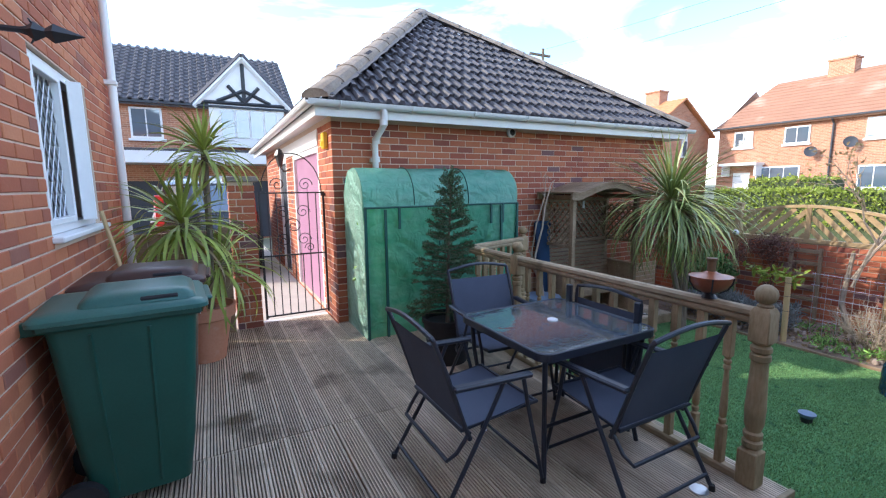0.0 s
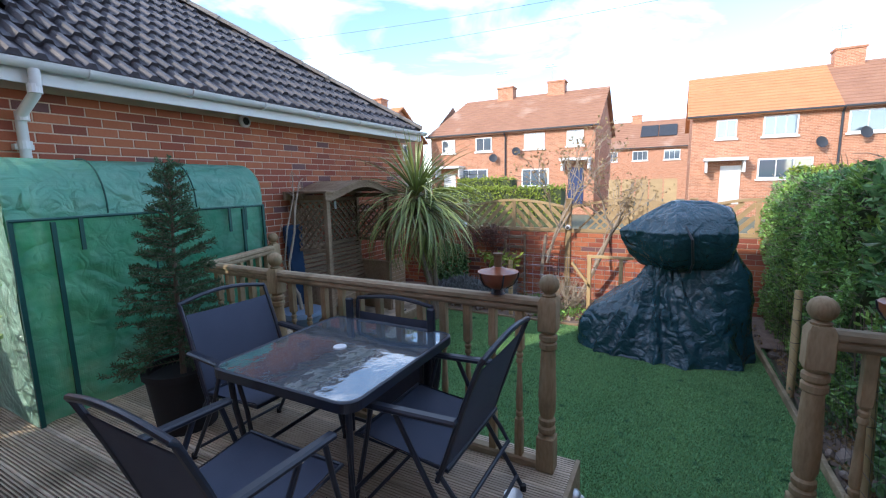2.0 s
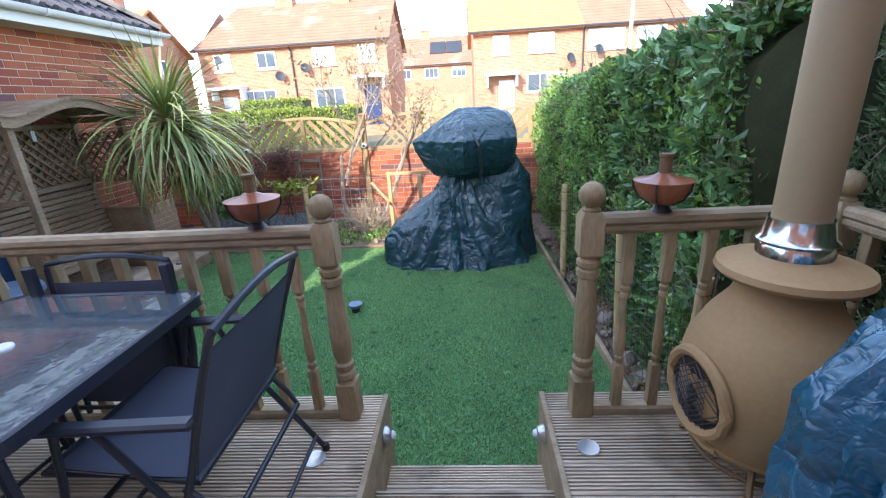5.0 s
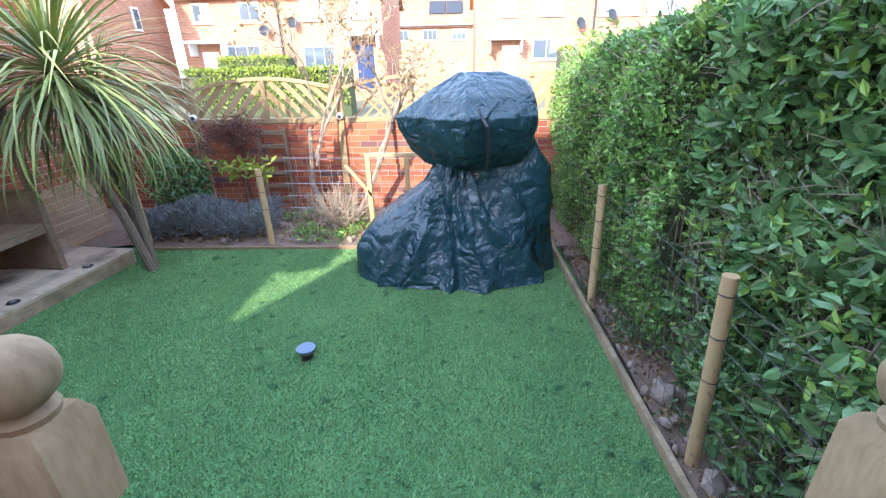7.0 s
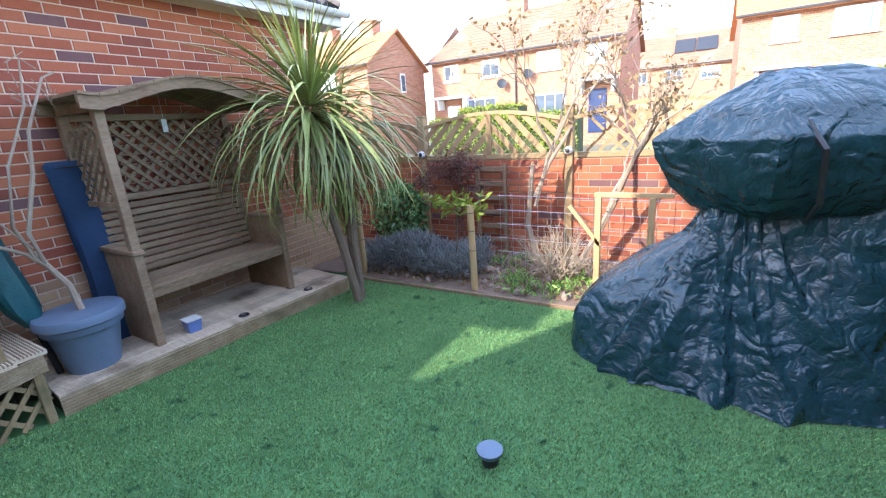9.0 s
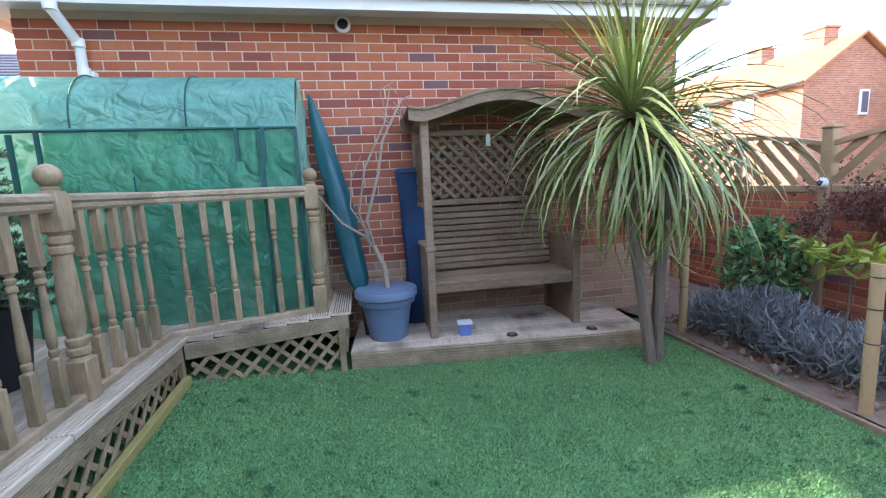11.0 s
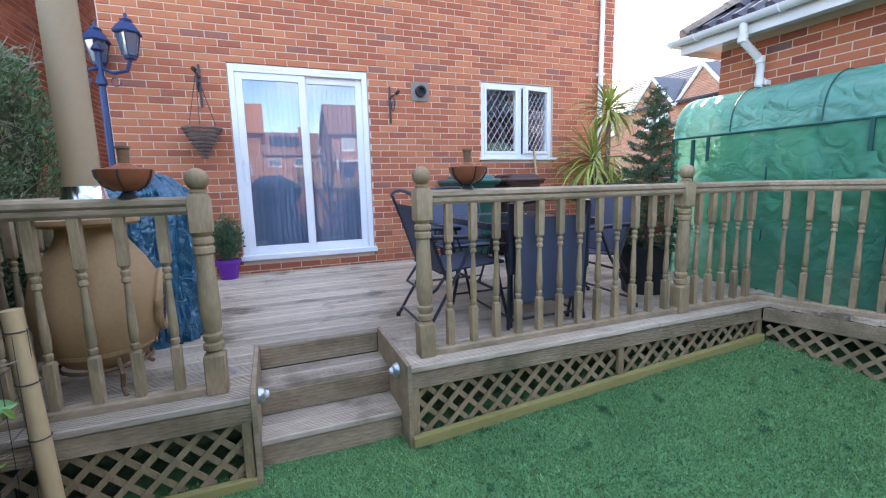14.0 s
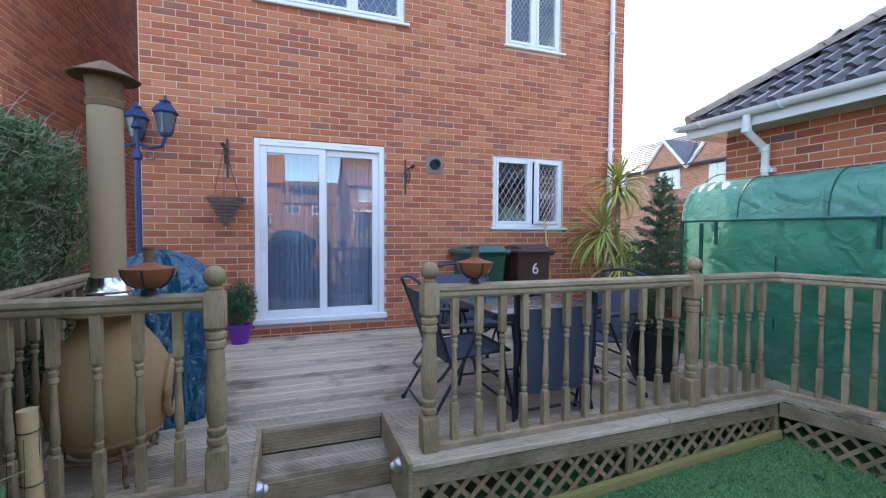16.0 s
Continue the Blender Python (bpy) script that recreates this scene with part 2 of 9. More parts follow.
M_ROOFBROWN = material("brown_roof_tiles_far", (0.27, 0.135, 0.085), (0.36, 0.19, 0.12), 0.85, 1.2, 14, 0.3, stain=(0.45, 0.3, 0.22), stain_at=(0.6, 0.75), stain_scale=0.45)
M_ROOFORANGE = material("orange_roof_tiles_far", (0.5, 0.2, 0.09), (0.58, 0.26, 0.12), 0.85, 1.2, 14, 0.3)
M_FARBRICK = material("far_red_brick", (0.4, 0.17, 0.095), (0.5, 0.235, 0.14), 0.9, 2.5, 30, 0.2)
_n, _l = M_FARBRICK.node_tree.nodes, M_FARBRICK.node_tree.links
_p, _x, _c, _k, _m = (_n.new(t) for t in ("ShaderNodeNewGeometry", "ShaderNodeSeparateXYZ", "ShaderNodeCombineXYZ", "ShaderNodeTexBrick", "ShaderNodeMix"))
_s = _n.new("ShaderNodeMath")
_l.new(_p.outputs["Position"], _x.inputs[0])
_l.new(_x.outputs[0], _s.inputs[0])
_l.new(_x.outputs[1], _s.inputs[1])
_l.new(_s.outputs[0], _c.inputs[0])
_l.new(_x.outputs[2], _c.inputs[1])
_l.new(_c.outputs[0], _k.inputs["Vector"])
_k.inputs["Scale"].default_value, _k.inputs["Brick Width"].default_value, _k.inputs["Row Height"].default_value, _k.inputs["Mortar Size"].default_value = 1.0, 0.225, 0.075, 0.007
_k.inputs["Color1"].default_value, _k.inputs["Color2"].default_value, _k.inputs["Mortar"].default_value = (0.75, 0.72, 0.7, 1), (1.12, 1.1, 1.08, 1), (1.3, 1.9, 2.3, 1)
_m.data_type, _m.blend_type = "RGBA", "MULTIPLY"
_m.inputs[0].default_value = 1.0
_l.new(_n["Principled BSDF"].inputs["Base Color"].links[0].from_socket, _m.inputs[6])
_l.new(_k.outputs["Color"], _m.inputs[7])
_l.new(_m.outputs[2], _n["Principled BSDF"].inputs["Base Color"])
M_CHARCOAL = material("charcoal_boards", (0.03, 0.035, 0.045), (0.05, 0.055, 0.065), 0.6, 3, 40, 0.05)


def glass_material(name, tint, rough=0.02, alpha=0.35):
    m = bpy.data.materials.new(name)
    m.use_nodes = True
    b = m.node_tree.nodes["Principled BSDF"]
    b.inputs["Base Color"].default_value = (*tint, 1)
    b.inputs["Roughness"].default_value = rough
    b.inputs["Alpha"].default_value = alpha
    b.inputs["IOR"].default_value = 1.85
    b.inputs["Specular IOR Level"].default_value = 0.9
    b.inputs["Coat Weight"].default_value, b.inputs["Coat IOR"].default_value, b.inputs["Coat Roughness"].default_value = 1.0, 1.8, rough
    return m




def pane_material(name, tint, gloss):
    """Clear double glazing: see-through, with a mirror sheen that grows at a slant."""
    m = bpy.data.materials.new(name)
    m.use_nodes = True
    n, l = m.node_tree.nodes, m.node_tree.links
    n.remove(n["Principled BSDF"])
    clear, shine, mix = n.new("ShaderNodeBsdfTransparent"), n.new("ShaderNodeBsdfGlossy"), n.new("ShaderNodeMixShader")
    clear.inputs["Color"].default_value = (*tint, 1)
    shine.inputs["Roughness"].default_value = 0.0
    slant, power, rise = n.new("ShaderNodeLayerWeight"), n.new("ShaderNodeMath"), n.new("ShaderNodeMath")
    power.operation, power.inputs[1].default_value = "POWER", 3.0
    rise.operation, rise.inputs[1].default_value, rise.inputs[2].default_value = "MULTIPLY_ADD", 0.6, gloss
    l.new(slant.outputs["Facing"], power.inputs[0])
    l.new(power.outputs[0], rise.inputs[0])
    l.new(rise.outputs[0], mix.inputs[0])
    l.new(clear.outputs[0], mix.inputs[1])
    l.new(shine.outputs[0], mix.inputs[2])
    l.new(mix.outputs[0], n["Material Output"].inputs["Surface"])
    return m


M_GLASS = pane_material("window_glass", (0.88, 0.9, 0.93), 0.13)
M_FARGLASS = glass_material("far_window_glass", (0.1, 0.14, 0.18), 0.05, 1.0)
M_TABLEGLASS = glass_material("rippled_table_glass", (0.1, 0.13, 0.16), 0.03, 0.82)
_n, _l = M_TABLEGLASS.node_tree.nodes, M_TABLEGLASS.node_tree.links
_t, _b = _n.new("ShaderNodeTexNoise"), _n.new("ShaderNodeBump")
_t.inputs["Scale"].default_value, _b.inputs["Strength"].default_value, _b.inputs["Distance"].default_value = 14, 0.25, 0.004
_l.new(_n.new("ShaderNodeNewGeometry").outputs["Position"], _t.inputs["Vector"])
_l.new(_t.outputs["Fac"], _b.inputs["Height"])
_l.new(_b.outputs[0], _n["Principled BSDF"].inputs["Normal"])
_l.new(_b.outputs[0], _n["Principled BSDF"].inputs["Coat Normal"])


def creases(n, l, b, sizes):
    """Sharp ridged creases at several sizes, for sheet and film."""
    geo = n.new("ShaderNodeNewGeometry")
    last = None
    for sc, dist, st in sizes:
        t, ab, bp = n.new("ShaderNodeTexNoise"), n.new("ShaderNodeMath"), n.new("ShaderNodeBump")
        t.inputs["Scale"].default_value, t.inputs["Detail"].default_value, t.inputs["Distortion"].default_value = sc, 1.5, 0.9
        l.new(geo.outputs["Position"], t.inputs["Vector"])
        sub = n.new("ShaderNodeMath")
        sub.operation, sub.inputs[1].default_value = "SUBTRACT", 0.5
        ab.operation = "ABSOLUTE"
        l.new(t.outputs["Fac"], sub.inputs[0])
        l.new(sub.outputs[0], ab.inputs[0])
        l.new(ab.outputs[0], bp.inputs["Height"])
        bp.inputs["Strength"].default_value, bp.inputs["Distance"].default_value = st, dist
        if last:
            l.new(last, bp.inputs["Normal"])
        last = bp.outputs[0]
    l.new(last, b.inputs["Normal"])
    l.new(last, b.inputs["Coat Normal"])


def tarp_material(name, c1, c2, k=1.0):
    """Glossy woven sheet, sharply creased at several sizes."""
    m = material(name, c1, c2, 0.27, 9, 60, 0.0, coat=0.4)
    n, l = m.node_tree.nodes, m.node_tree.links
    b = n["Principled BSDF"]
    b.inputs["Coat Roughness"].default_value = 0.2
    creases(n, l, b, ((3.6, 0.16, 0.35 * k), (11.0, 0.06, 0.3 * k), (34.0, 0.02, 0.35)))
    return m


M_TARP = tarp_material("dark_blue_green_tarpaulin", (0.012, 0.045, 0.062), (0.022, 0.072, 0.095), 1.5)
M_TARP2 = tarp_material("blue_tarpaulin", (0.012, 0.075, 0.13), (0.026, 0.115, 0.19), 1.8)


def film_material(name, c1, c2, cover):
    """Woven polythene: fine threads in a see-through film that glows with the light behind it."""
    m = material(name, c1, c2, 0.14, 1.6, 9, 0.0, stretch=(0.6, 1, 1.6), alpha=cover)
    n, l = m.node_tree.nodes, m.node_tree.links
    b = n["Principled BSDF"]
    creases(n, l, b, ((2.6, 0.25, 0.7), (8.0, 0.1, 0.7), (26.0, 0.025, 0.4)))
    geo = n.new("ShaderNodeNewGeometry")
    threads = None
    for axis, sc in (("Z", 26.0), ("X", 26.0)):
        w = n.new("ShaderNodeTexWave")
        w.bands_direction = axis
        w.inputs["Scale"].default_value, w.inputs["Distortion"].default_value = sc, 0.6
        l.new(geo.outputs["Position"], w.inputs["Vector"])
        if threads is None:
            threads = w.outputs["Fac"]
        else:
            mx = n.new("ShaderNodeMath")
            mx.operation = "MAXIMUM"
            l.new(threads, mx.inputs[0])
            l.new(w.outputs["Fac"], mx.inputs[1])
            threads = mx.outputs[0]
    rg = n.new("ShaderNodeMapRange")
    rg.inputs[3].default_value, rg.inputs[4].default_value = cover - 0.12, cover + 0.1
    l.new(threads, rg.inputs[0])
    l.new(rg.outputs[0], b.inputs["Alpha"])
    glow, mix = n.new("ShaderNodeBsdfTranslucent"), n.new("ShaderNodeMixShader")
    mix.inputs[0].default_value = 0.42
    l.new(b.inputs["Base Color"].links[0].from_socket, glow.inputs["Color"])
    l.new(b.outputs[0], mix.inputs[1])
    l.new(glow.outputs[0], mix.inputs[2])
    l.new(mix.outputs[0], n["Material Output"].inputs["Surface"])
    return m


M_GH = film_material("green_greenhouse_film", (0.08, 0.5, 0.29), (0.3, 0.74, 0.52), 0.5)
# Paler and denser than the front film: its colour carries the end's sunlight.
M_GHEND = film_material("sunlit_greenhouse_end_film", (0.4, 0.72, 0.56), (0.6, 0.86, 0.72), 0.86)
M_GHTOP = film_material("pale_green_greenhouse_roof", (0.15, 0.5, 0.38), (0.38, 0.72, 0.6), 0.7)


def leaf_material(name, c1, c2, rough=0.45, rand=0.35, trans=0.22):
    m = material(name, c1, c2, rough, 3, 40, 0.05, rand=rand, island=True)
    n, l = m.node_tree.nodes, m.node_tree.links
    b = n["Principled BSDF"]
    thin, mix = n.new("ShaderNodeBsdfTranslucent"), n.new("ShaderNodeMixShader")
    mix.inputs[0].default_value = trans
    l.new(b.inputs["Base Color"].links[0].from_socket, thin.inputs["Color"])
    l.new(b.outputs[0], mix.inputs[1])
    l.new(thin.outputs[0], mix.inputs[2])
    l.new(mix.outputs[0], n["Material Output"].inputs["Surface"])
    return m


M_LAUREL = leaf_material("laurel_leaves", (0.09, 0.22, 0.08), (0.28, 0.45, 0.19), 0.2, 0.55)
M_PRIVET = leaf_material("small_green_leaves", (0.12, 0.27, 0.06), (0.33, 0.52, 0.14), 0.32, 0.55)
M_CONIFER = leaf_material("dull_green_twiggy_leaves", (0.1, 0.19, 0.07), (0.22, 0.3, 0.15), 0.6)
# Dark fill colour that stands for shade inside hedges and under decks.
M_SHADEFILL = material("shade_fill", (0.045, 0.065, 0.028), (0.085, 0.1, 0.045), 0.95, 9, 60, 0.6)
M_PALM = material("sword_leaf_green", (0.15, 0.22, 0.06), (0.4, 0.43, 0.15), 0.36, 3, 40, 0.1, rand=0.35)
M_PALMDRY = material("dry_palm_leaf", (0.3, 0.22, 0.11), (0.42, 0.33, 0.18), 0.7, 3, 40, 0.1, rand=0.2)
M_SPRUCE = leaf_material("spruce_needles", (0.04, 0.1, 0.045), (0.1, 0.185, 0.08), 0.45)
M_LAVENDER = leaf_material("grey_lavender_stems", (0.19, 0.21, 0.21), (0.36, 0.39, 0.4), 0.8)
M_YELLOWHEDGE = leaf_material("yellow_green_hedge_leaves", (0.2, 0.27, 0.03), (0.33, 0.38, 0.06), 0.6)
M_STRAW = material("dry_straw_stems", (0.36, 0.28, 0.2), (0.5, 0.42, 0.32), 0.9, 9, 60, 0.1)
M_REDTWIG = material("dark_reddish_twigs", (0.1, 0.045, 0.035), (0.17, 0.08, 0.06), 0.9, 9, 60, 0.1)

# ---- shape helpers ----
def mesh_of(name, bm, mat, smooth=False):
    me = bpy.data.meshes.new(name)
    bm.normal_update()
    bm.to_mesh(me)
    bm.free()
    me.materials.append(mat)
    if smooth:
        me.polygons.foreach_set("use_smooth", [True] * len(me.polygons))
        me.set_sharp_from_angle(angle=radians(38))
    return me


def part(name, bm, mat, parent=None, label="", smooth=False, m=None):
    """Links a bmesh as one mesh object, under a thing or a part."""
    ob = new(name, mesh_of(name, bm, mat, smooth))
    ob.parent = parent
    if m is not None:
        ob.matrix_local = m
    if label:
        ob["label"] = label
    return ob


def thing(name, label, category, m=None, group="", kind=""):
    ob = new(name)
    ob.empty_display_size = 0.1
    if m is not None:
        ob.matrix_local = m
    return tagged(ob, label, category, group, kind)


def box(bm, x0, y0, z0, x1, y1, z1, bevel=0.0, m=None):
    vs = [bm.verts.new((x, y, z)) for x in (x0, x1) for y in (y0, y1) for z in (z0, z1)]
    fs = [bm.faces.new([vs[i] for i in f]) for f in ((0, 1, 3, 2), (4, 6, 7, 5), (0, 4, 5, 1), (2, 3, 7, 6), (0, 2, 6, 4), (1, 5, 7, 3))]
    if bevel:
        r = bmesh.ops.bevel(bm, geom=list({e for f in fs for e in f.edges}), offset=bevel, segments=1, affect="EDGES")
        vs = list({v for f in r["faces"] for v in f.verts})
    if m is not None:
        for v in vs:
            v.co = m @ v.co
    return bm


def boxed(*a, **k):
    return box(bmesh.new(), *a, **k)


def lathe(bm, prof, segs=16, m=None, axis=None):
    """Turns a profile of (radius, height) about z."""
    m = m or Matrix()
    rings = []
    for r, z in prof:
        if r < 1e-5:
            rings.append([bm.verts.new(m @ Vector((0, 0, z)))])
        else:
            rings.append([bm.verts.new(m @ Vector((r * math.cos(2 * math.pi * i / segs), r * math.sin(2 * math.pi * i / segs), z))) for i in range(segs)])
    for a, b in zip(rings, rings[1:]):
        if len(a) == 1 and len(b) == 1:
            continue
        for i in range(segs):
            j = (i + 1) % segs
            if len(a) == 1:
                bm.faces.new((a[0], b[j], b[i]))
            elif len(b) == 1:
                bm.faces.new((a[i], a[j], b[0]))
            else:
                bm.faces.new((a[i], a[j], b[j], b[i]))
    for ring, flip in ((rings[0], True), (rings[-1], False)):
        if len(ring) > 2:
            bm.faces.new(ring[::-1] if flip else ring)
    return bm


def tube(bm, pts, r, segs=8, closed=False, taper=None):
    """A round bar along a line of points."""
    pts = [Vector(p) for p in pts]
    n = len(pts)
    rings = []
    up = Vector((0, 0, 1))
    for i, p in enumerate(pts):
        if closed:
            d = pts[(i + 1) % n] - pts[i - 1]
        else:
            d = pts[min(i + 1, n - 1)] - pts[max(i - 1, 0)]
        d.normalize()
        s = d.cross(up)
        if s.length < 0.05:
            s = d.cross(Vector((0, 1, 0)))
        s.normalize()
        if rings and s.dot(last) < 0:
            s = -s
        last = s
        t = s.cross(d)
        k = r if taper is None else r + (taper - r) * i / max(n - 1, 1)
        rings.append([bm.verts.new(p + k * (math.cos(a) * s + math.sin(a) * t)) for a in (2 * math.pi * j / segs for j in range(segs))])
    pairs = list(zip(rings, rings[1:])) + ([(rings[-1], rings[0])] if closed else [])
    made = []
    for a, b in pairs:
        for j in range(segs):
            k = (j + 1) % segs
            made.append(bm.faces.new((a[j], a[k], b[k], b[j])))
    if not closed:
        made.append(bm.faces.new(rings[0]))
        made.append(bm.faces.new(rings[-1][::-1]))
    bmesh.ops.recalc_face_normals(bm, faces=made)
    return bm


def arc(n, f):
    return [f(i / (n - 1)) for i in range(n)]


def prism(bm, poly, z0, z1, m=None):
    """Extrudes a flat outline from z0 to z1."""
    m = m or Matrix()
    a = [bm.verts.new(m @ Vector((x, y, z0))) for x, y in poly]
    b = [bm.verts.new(m @ Vector((x, y, z1))) for x, y in poly]
    bm.faces.new(a[::-1])
    bm.faces.new(b)
    for i in range(len(poly)):
        j = (i + 1) % len(poly)
        bm.faces.new((a[i], a[j], b[j], b[i]))
    bmesh.ops.recalc_face_normals(bm, faces=bm.faces[:])
    return bm


DECK, LAWN = 0.46, 0.0
HOUSE_X = -0.31
GAR_Y = 5.05


def clear_of(u, z, w, h, holes):
    return all(u + w <= a + 0.005 or u >= b - 0.005 or z + h <= c + 0.005 or z >= d - 0.005 for a, c, b, d in holes)


def wall_with_holes(name, plane, u0, u1, z0, z1, holes, thick, mat, label, side):
    """A masonry slab with real openings. plane: ('x', value) or ('y', value), its outer face; side: the way it faces."""
    us = sorted({u0, u1, *[h[0] for h in holes], *[h[2] for h in holes]})
    zs = sorted({z0, z1, *[h[1] for h in holes], *[h[3] for h in holes]})
    bm = bmesh.new()
    f0, f1 = plane[1], plane[1] - side * thick
    for a, b in zip(us, us[1:]):
        for c, d in zip(zs, zs[1:]):
            mu, mz = (a + b) / 2, (c + d) / 2
            if any(h[0] < mu < h[2] and h[1] < mz < h[3] for h in holes):
                continue
            if plane[0] == "x":
                box(bm, min(f0, f1), a, c, max(f0, f1), b, d)
            else:
                box(bm, a, min(f0, f1), c, b, max(f0, f1), d)
    bmesh.ops.remove_doubles(bm, verts=bm.verts[:], dist=1e-4)
    seen = {}
    for f in bm.faces:
        seen.setdefault(tuple(sorted(v.index for v in f.verts)), []).append(f)
    ob = part(name, bm, mat)
    return tagged(ob, label, "wall", kind="structure")

# ---- large structure ----
bm = bmesh.new()
for (x0, y0, x1, y1) in ((-600, -600, 700, 700),):
    vs = [bm.verts.new((x, y, -0.06)) for x, y in ((x0, y0), (x1, y0), (x1, y1), (x0, y1))]
    bm.faces.new(vs)
tagged(part("ground", bm, M_GROUND), "rough earth and distant ground around the gardens", "ground", kind="structure")

# lawn, planting bed and side border
bm = bmesh.new()
LX0, LX1, LY0, LY1 = 0.0, 6.62, -0.2, 4.75
nx, ny = 66, 50
lawn_h = np.array([[LAWN + 0.165 * min(1, max(0, (LY0 + (LY1 - LY0) * j / ny - 1.2) / 2.8)) * min(1, max(0, 1 - (LX0 + (LX1 - LX0) * i / nx - 2.95) / 0.85))
                    + 0.012 * noise.noise((i * 0.16, j * 0.16, 3)) + 0.004 * noise.noise((i * 0.7, j * 0.7, 7)) for j in range(ny + 1)] for i in range(nx + 1)])
grid = [[bm.verts.new((LX0 + (LX1 - LX0) * i / nx, LY0 + (LY1 - LY0) * j / ny, lawn_h[i, j])) for j in range(ny + 1)] for i in range(nx + 1)]
for i in range(nx):
    for j in range(ny):
        bm.faces.new((grid[i][j], grid[i + 1][j], grid[i + 1][j + 1], grid[i][j + 1]))
lawn = tagged(part("lawn", bm, M_GRASS, smooth=True), "green artificial turf lawn with darker scuffed patches", "lawn", kind="structure")
M_BLADE = material("turf_blades", (0.135, 0.28, 0.105), (0.25, 0.425, 0.16), 0.7, 2.2, 60, 0.0, rand=0.5, island=True, stain=(0.06, 0.17, 0.065), stain_at=(0.62, 0.7), stain_scale=8.0)
rg_ = np.random.default_rng(12)
nb_ = 420000
bx = 2.76 + (LX1 - 2.76) * rg_.uniform(0, 1, nb_)
by = LY0 + (LY1 - LY0 - 0.3) * rg_.uniform(0, 1, nb_)
keep = by < 4.3
bx, by = bx[keep], by[keep]
nb_ = len(bx)
gu, gv = (bx - LX0) / (LX1 - LX0) * nx, (by - LY0) / (LY1 - LY0) * ny
gi, gj = np.clip(gu.astype(int), 0, nx - 1), np.clip(gv.astype(int), 0, ny - 1)
gu, gv = gu - gi, gv - gj
bz = (lawn_h[gi, gj] * (1 - gu) + lawn_h[gi + 1, gj] * gu) * (1 - gv) + (lawn_h[gi, gj + 1] * (1 - gu) + lawn_h[gi + 1, gj + 1] * gu) * gv - 0.004
ba = rg_.uniform(0, 6.283, nb_)
hh = rg_.uniform(0.009, 0.022, nb_)
lx, ly = rg_.normal(size=nb_) * 0.008 + 0.002, rg_.normal(size=nb_) * 0.008 - 0.003
bw = 0.0042
bv = np.stack([np.stack([bx - bw * np.cos(ba), by - bw * np.sin(ba), bz], 1), np.stack([bx + bw * np.cos(ba), by + bw * np.sin(ba), bz], 1), np.stack([bx + lx, by + ly, bz + hh], 1)], 1)
blade_me = bpy.data.meshes.new("turf")
blade_me.from_pydata(bv.reshape(-1, 3), [], np.arange(nb_ * 3).reshape(-1, 3))
blade_me.materials.append(M_BLADE)
turf = new("turf", blade_me)
turf.parent = lawn
turf["kind"] = "stuff"


def rough_sheet(name, x0, y0, x1, y1, z, amp, mat, label, cat):
    bm = bmesh.new()
    n1, n2 = max(4, int((x1 - x0) / 0.12)), max(4, int((y1 - y0) / 0.12))
    g = [[bm.verts.new((x0 + (x1 - x0) * i / n1, y0 + (y1 - y0) * j / n2, z + amp * noise.noise((i * 0.45, j * 0.45, 11)))) for j in range(n2 + 1)] for i in range(n1 + 1)]
    for i in range(n1):
        for j in range(n2):
            bm.faces.new((g[i][j], g[i + 1][j], g[i + 1][j + 1], g[i][j + 1]))
    return tagged(part(name, bm, mat, smooth=True), label, cat, kind="structure")


rough_sheet("planting_bed_back", 6.57, -1.6, 8.0, 9.0, 0.02, 0.035, M_SOIL, "bare gravelly soil bed below the back wall", "flower bed")
rough_sheet("planting_bed_side", 2.9, -1.6, 6.64, -0.24, 0.0, 0.03, M_SOIL, "dark gravelly soil strip under the hedge", "flower bed")
bm = boxed(-3.0, 5.0, -0.05, 1.62, 14, 0.43, 0.0)
tagged(part("driveway", bm, M_CONCRETE), "pale concrete path beyond the wrought iron gate", "path", kind="structure")

# house
H_HOLES = [(0.24, 0.6, 1.735, 2.735), (3.23, 1.74, 4.35, 2.725), (3.4, 4.21, 4.28, 5.35), (0.27, 4.25, 1.99, 5.35)]
house_wall = wall_with_holes("wall_house", ("x", HOUSE_X - 0.006), -0.84, 5.4, 0.0, 5.75, H_HOLES, 0.28, M_MORTAR, "red brick house wall in stretcher bond with pale mortar", 1)
for (nm, b) in (("wall_house_side", (-8.5, 5.12, 0, -0.6, 5.4, 5.75)), ("wall_house_far", (-8.5, -0.84, 0, -8.2, 5.12, 5.75)), ("wall_house_near", (-8.2, -0.84, 0, -0.6, -0.6, 5.75))):
    tagged(part(nm, boxed(*b), M_WALLBACK), "plain red brick house wall", "wall", kind="structure")
tagged(part("floor_house", boxed(-8.2, -0.6, 0.45, -0.6, 5.12, 0.5), M_CONCRETE), "pale floor inside the house", "floor", kind="structure")
tagged(part("ceiling_house", boxed(-8.2, -0.6, 3.0, -0.6, 5.12, 3.1), M_WHITE), "plain white ceiling inside the house", "ceiling", kind="structure")
bm = bmesh.new()
pts = [(-0.05, -1.1, 5.7), (-0.05, 5.7, 5.7), (-4.4, 5.7, 7.9), (-4.4, -1.1, 7.9), (-8.75, 5.7, 5.7), (-8.75, -1.1, 5.7)]
v = [bm.verts.new(p) for p in pts]
for f in ((0, 1, 2, 3), (3, 2, 4, 5), (1, 4, 2), (0, 3, 5), (0, 5, 4, 1)):
    bm.faces.new([v[i] for i in f])
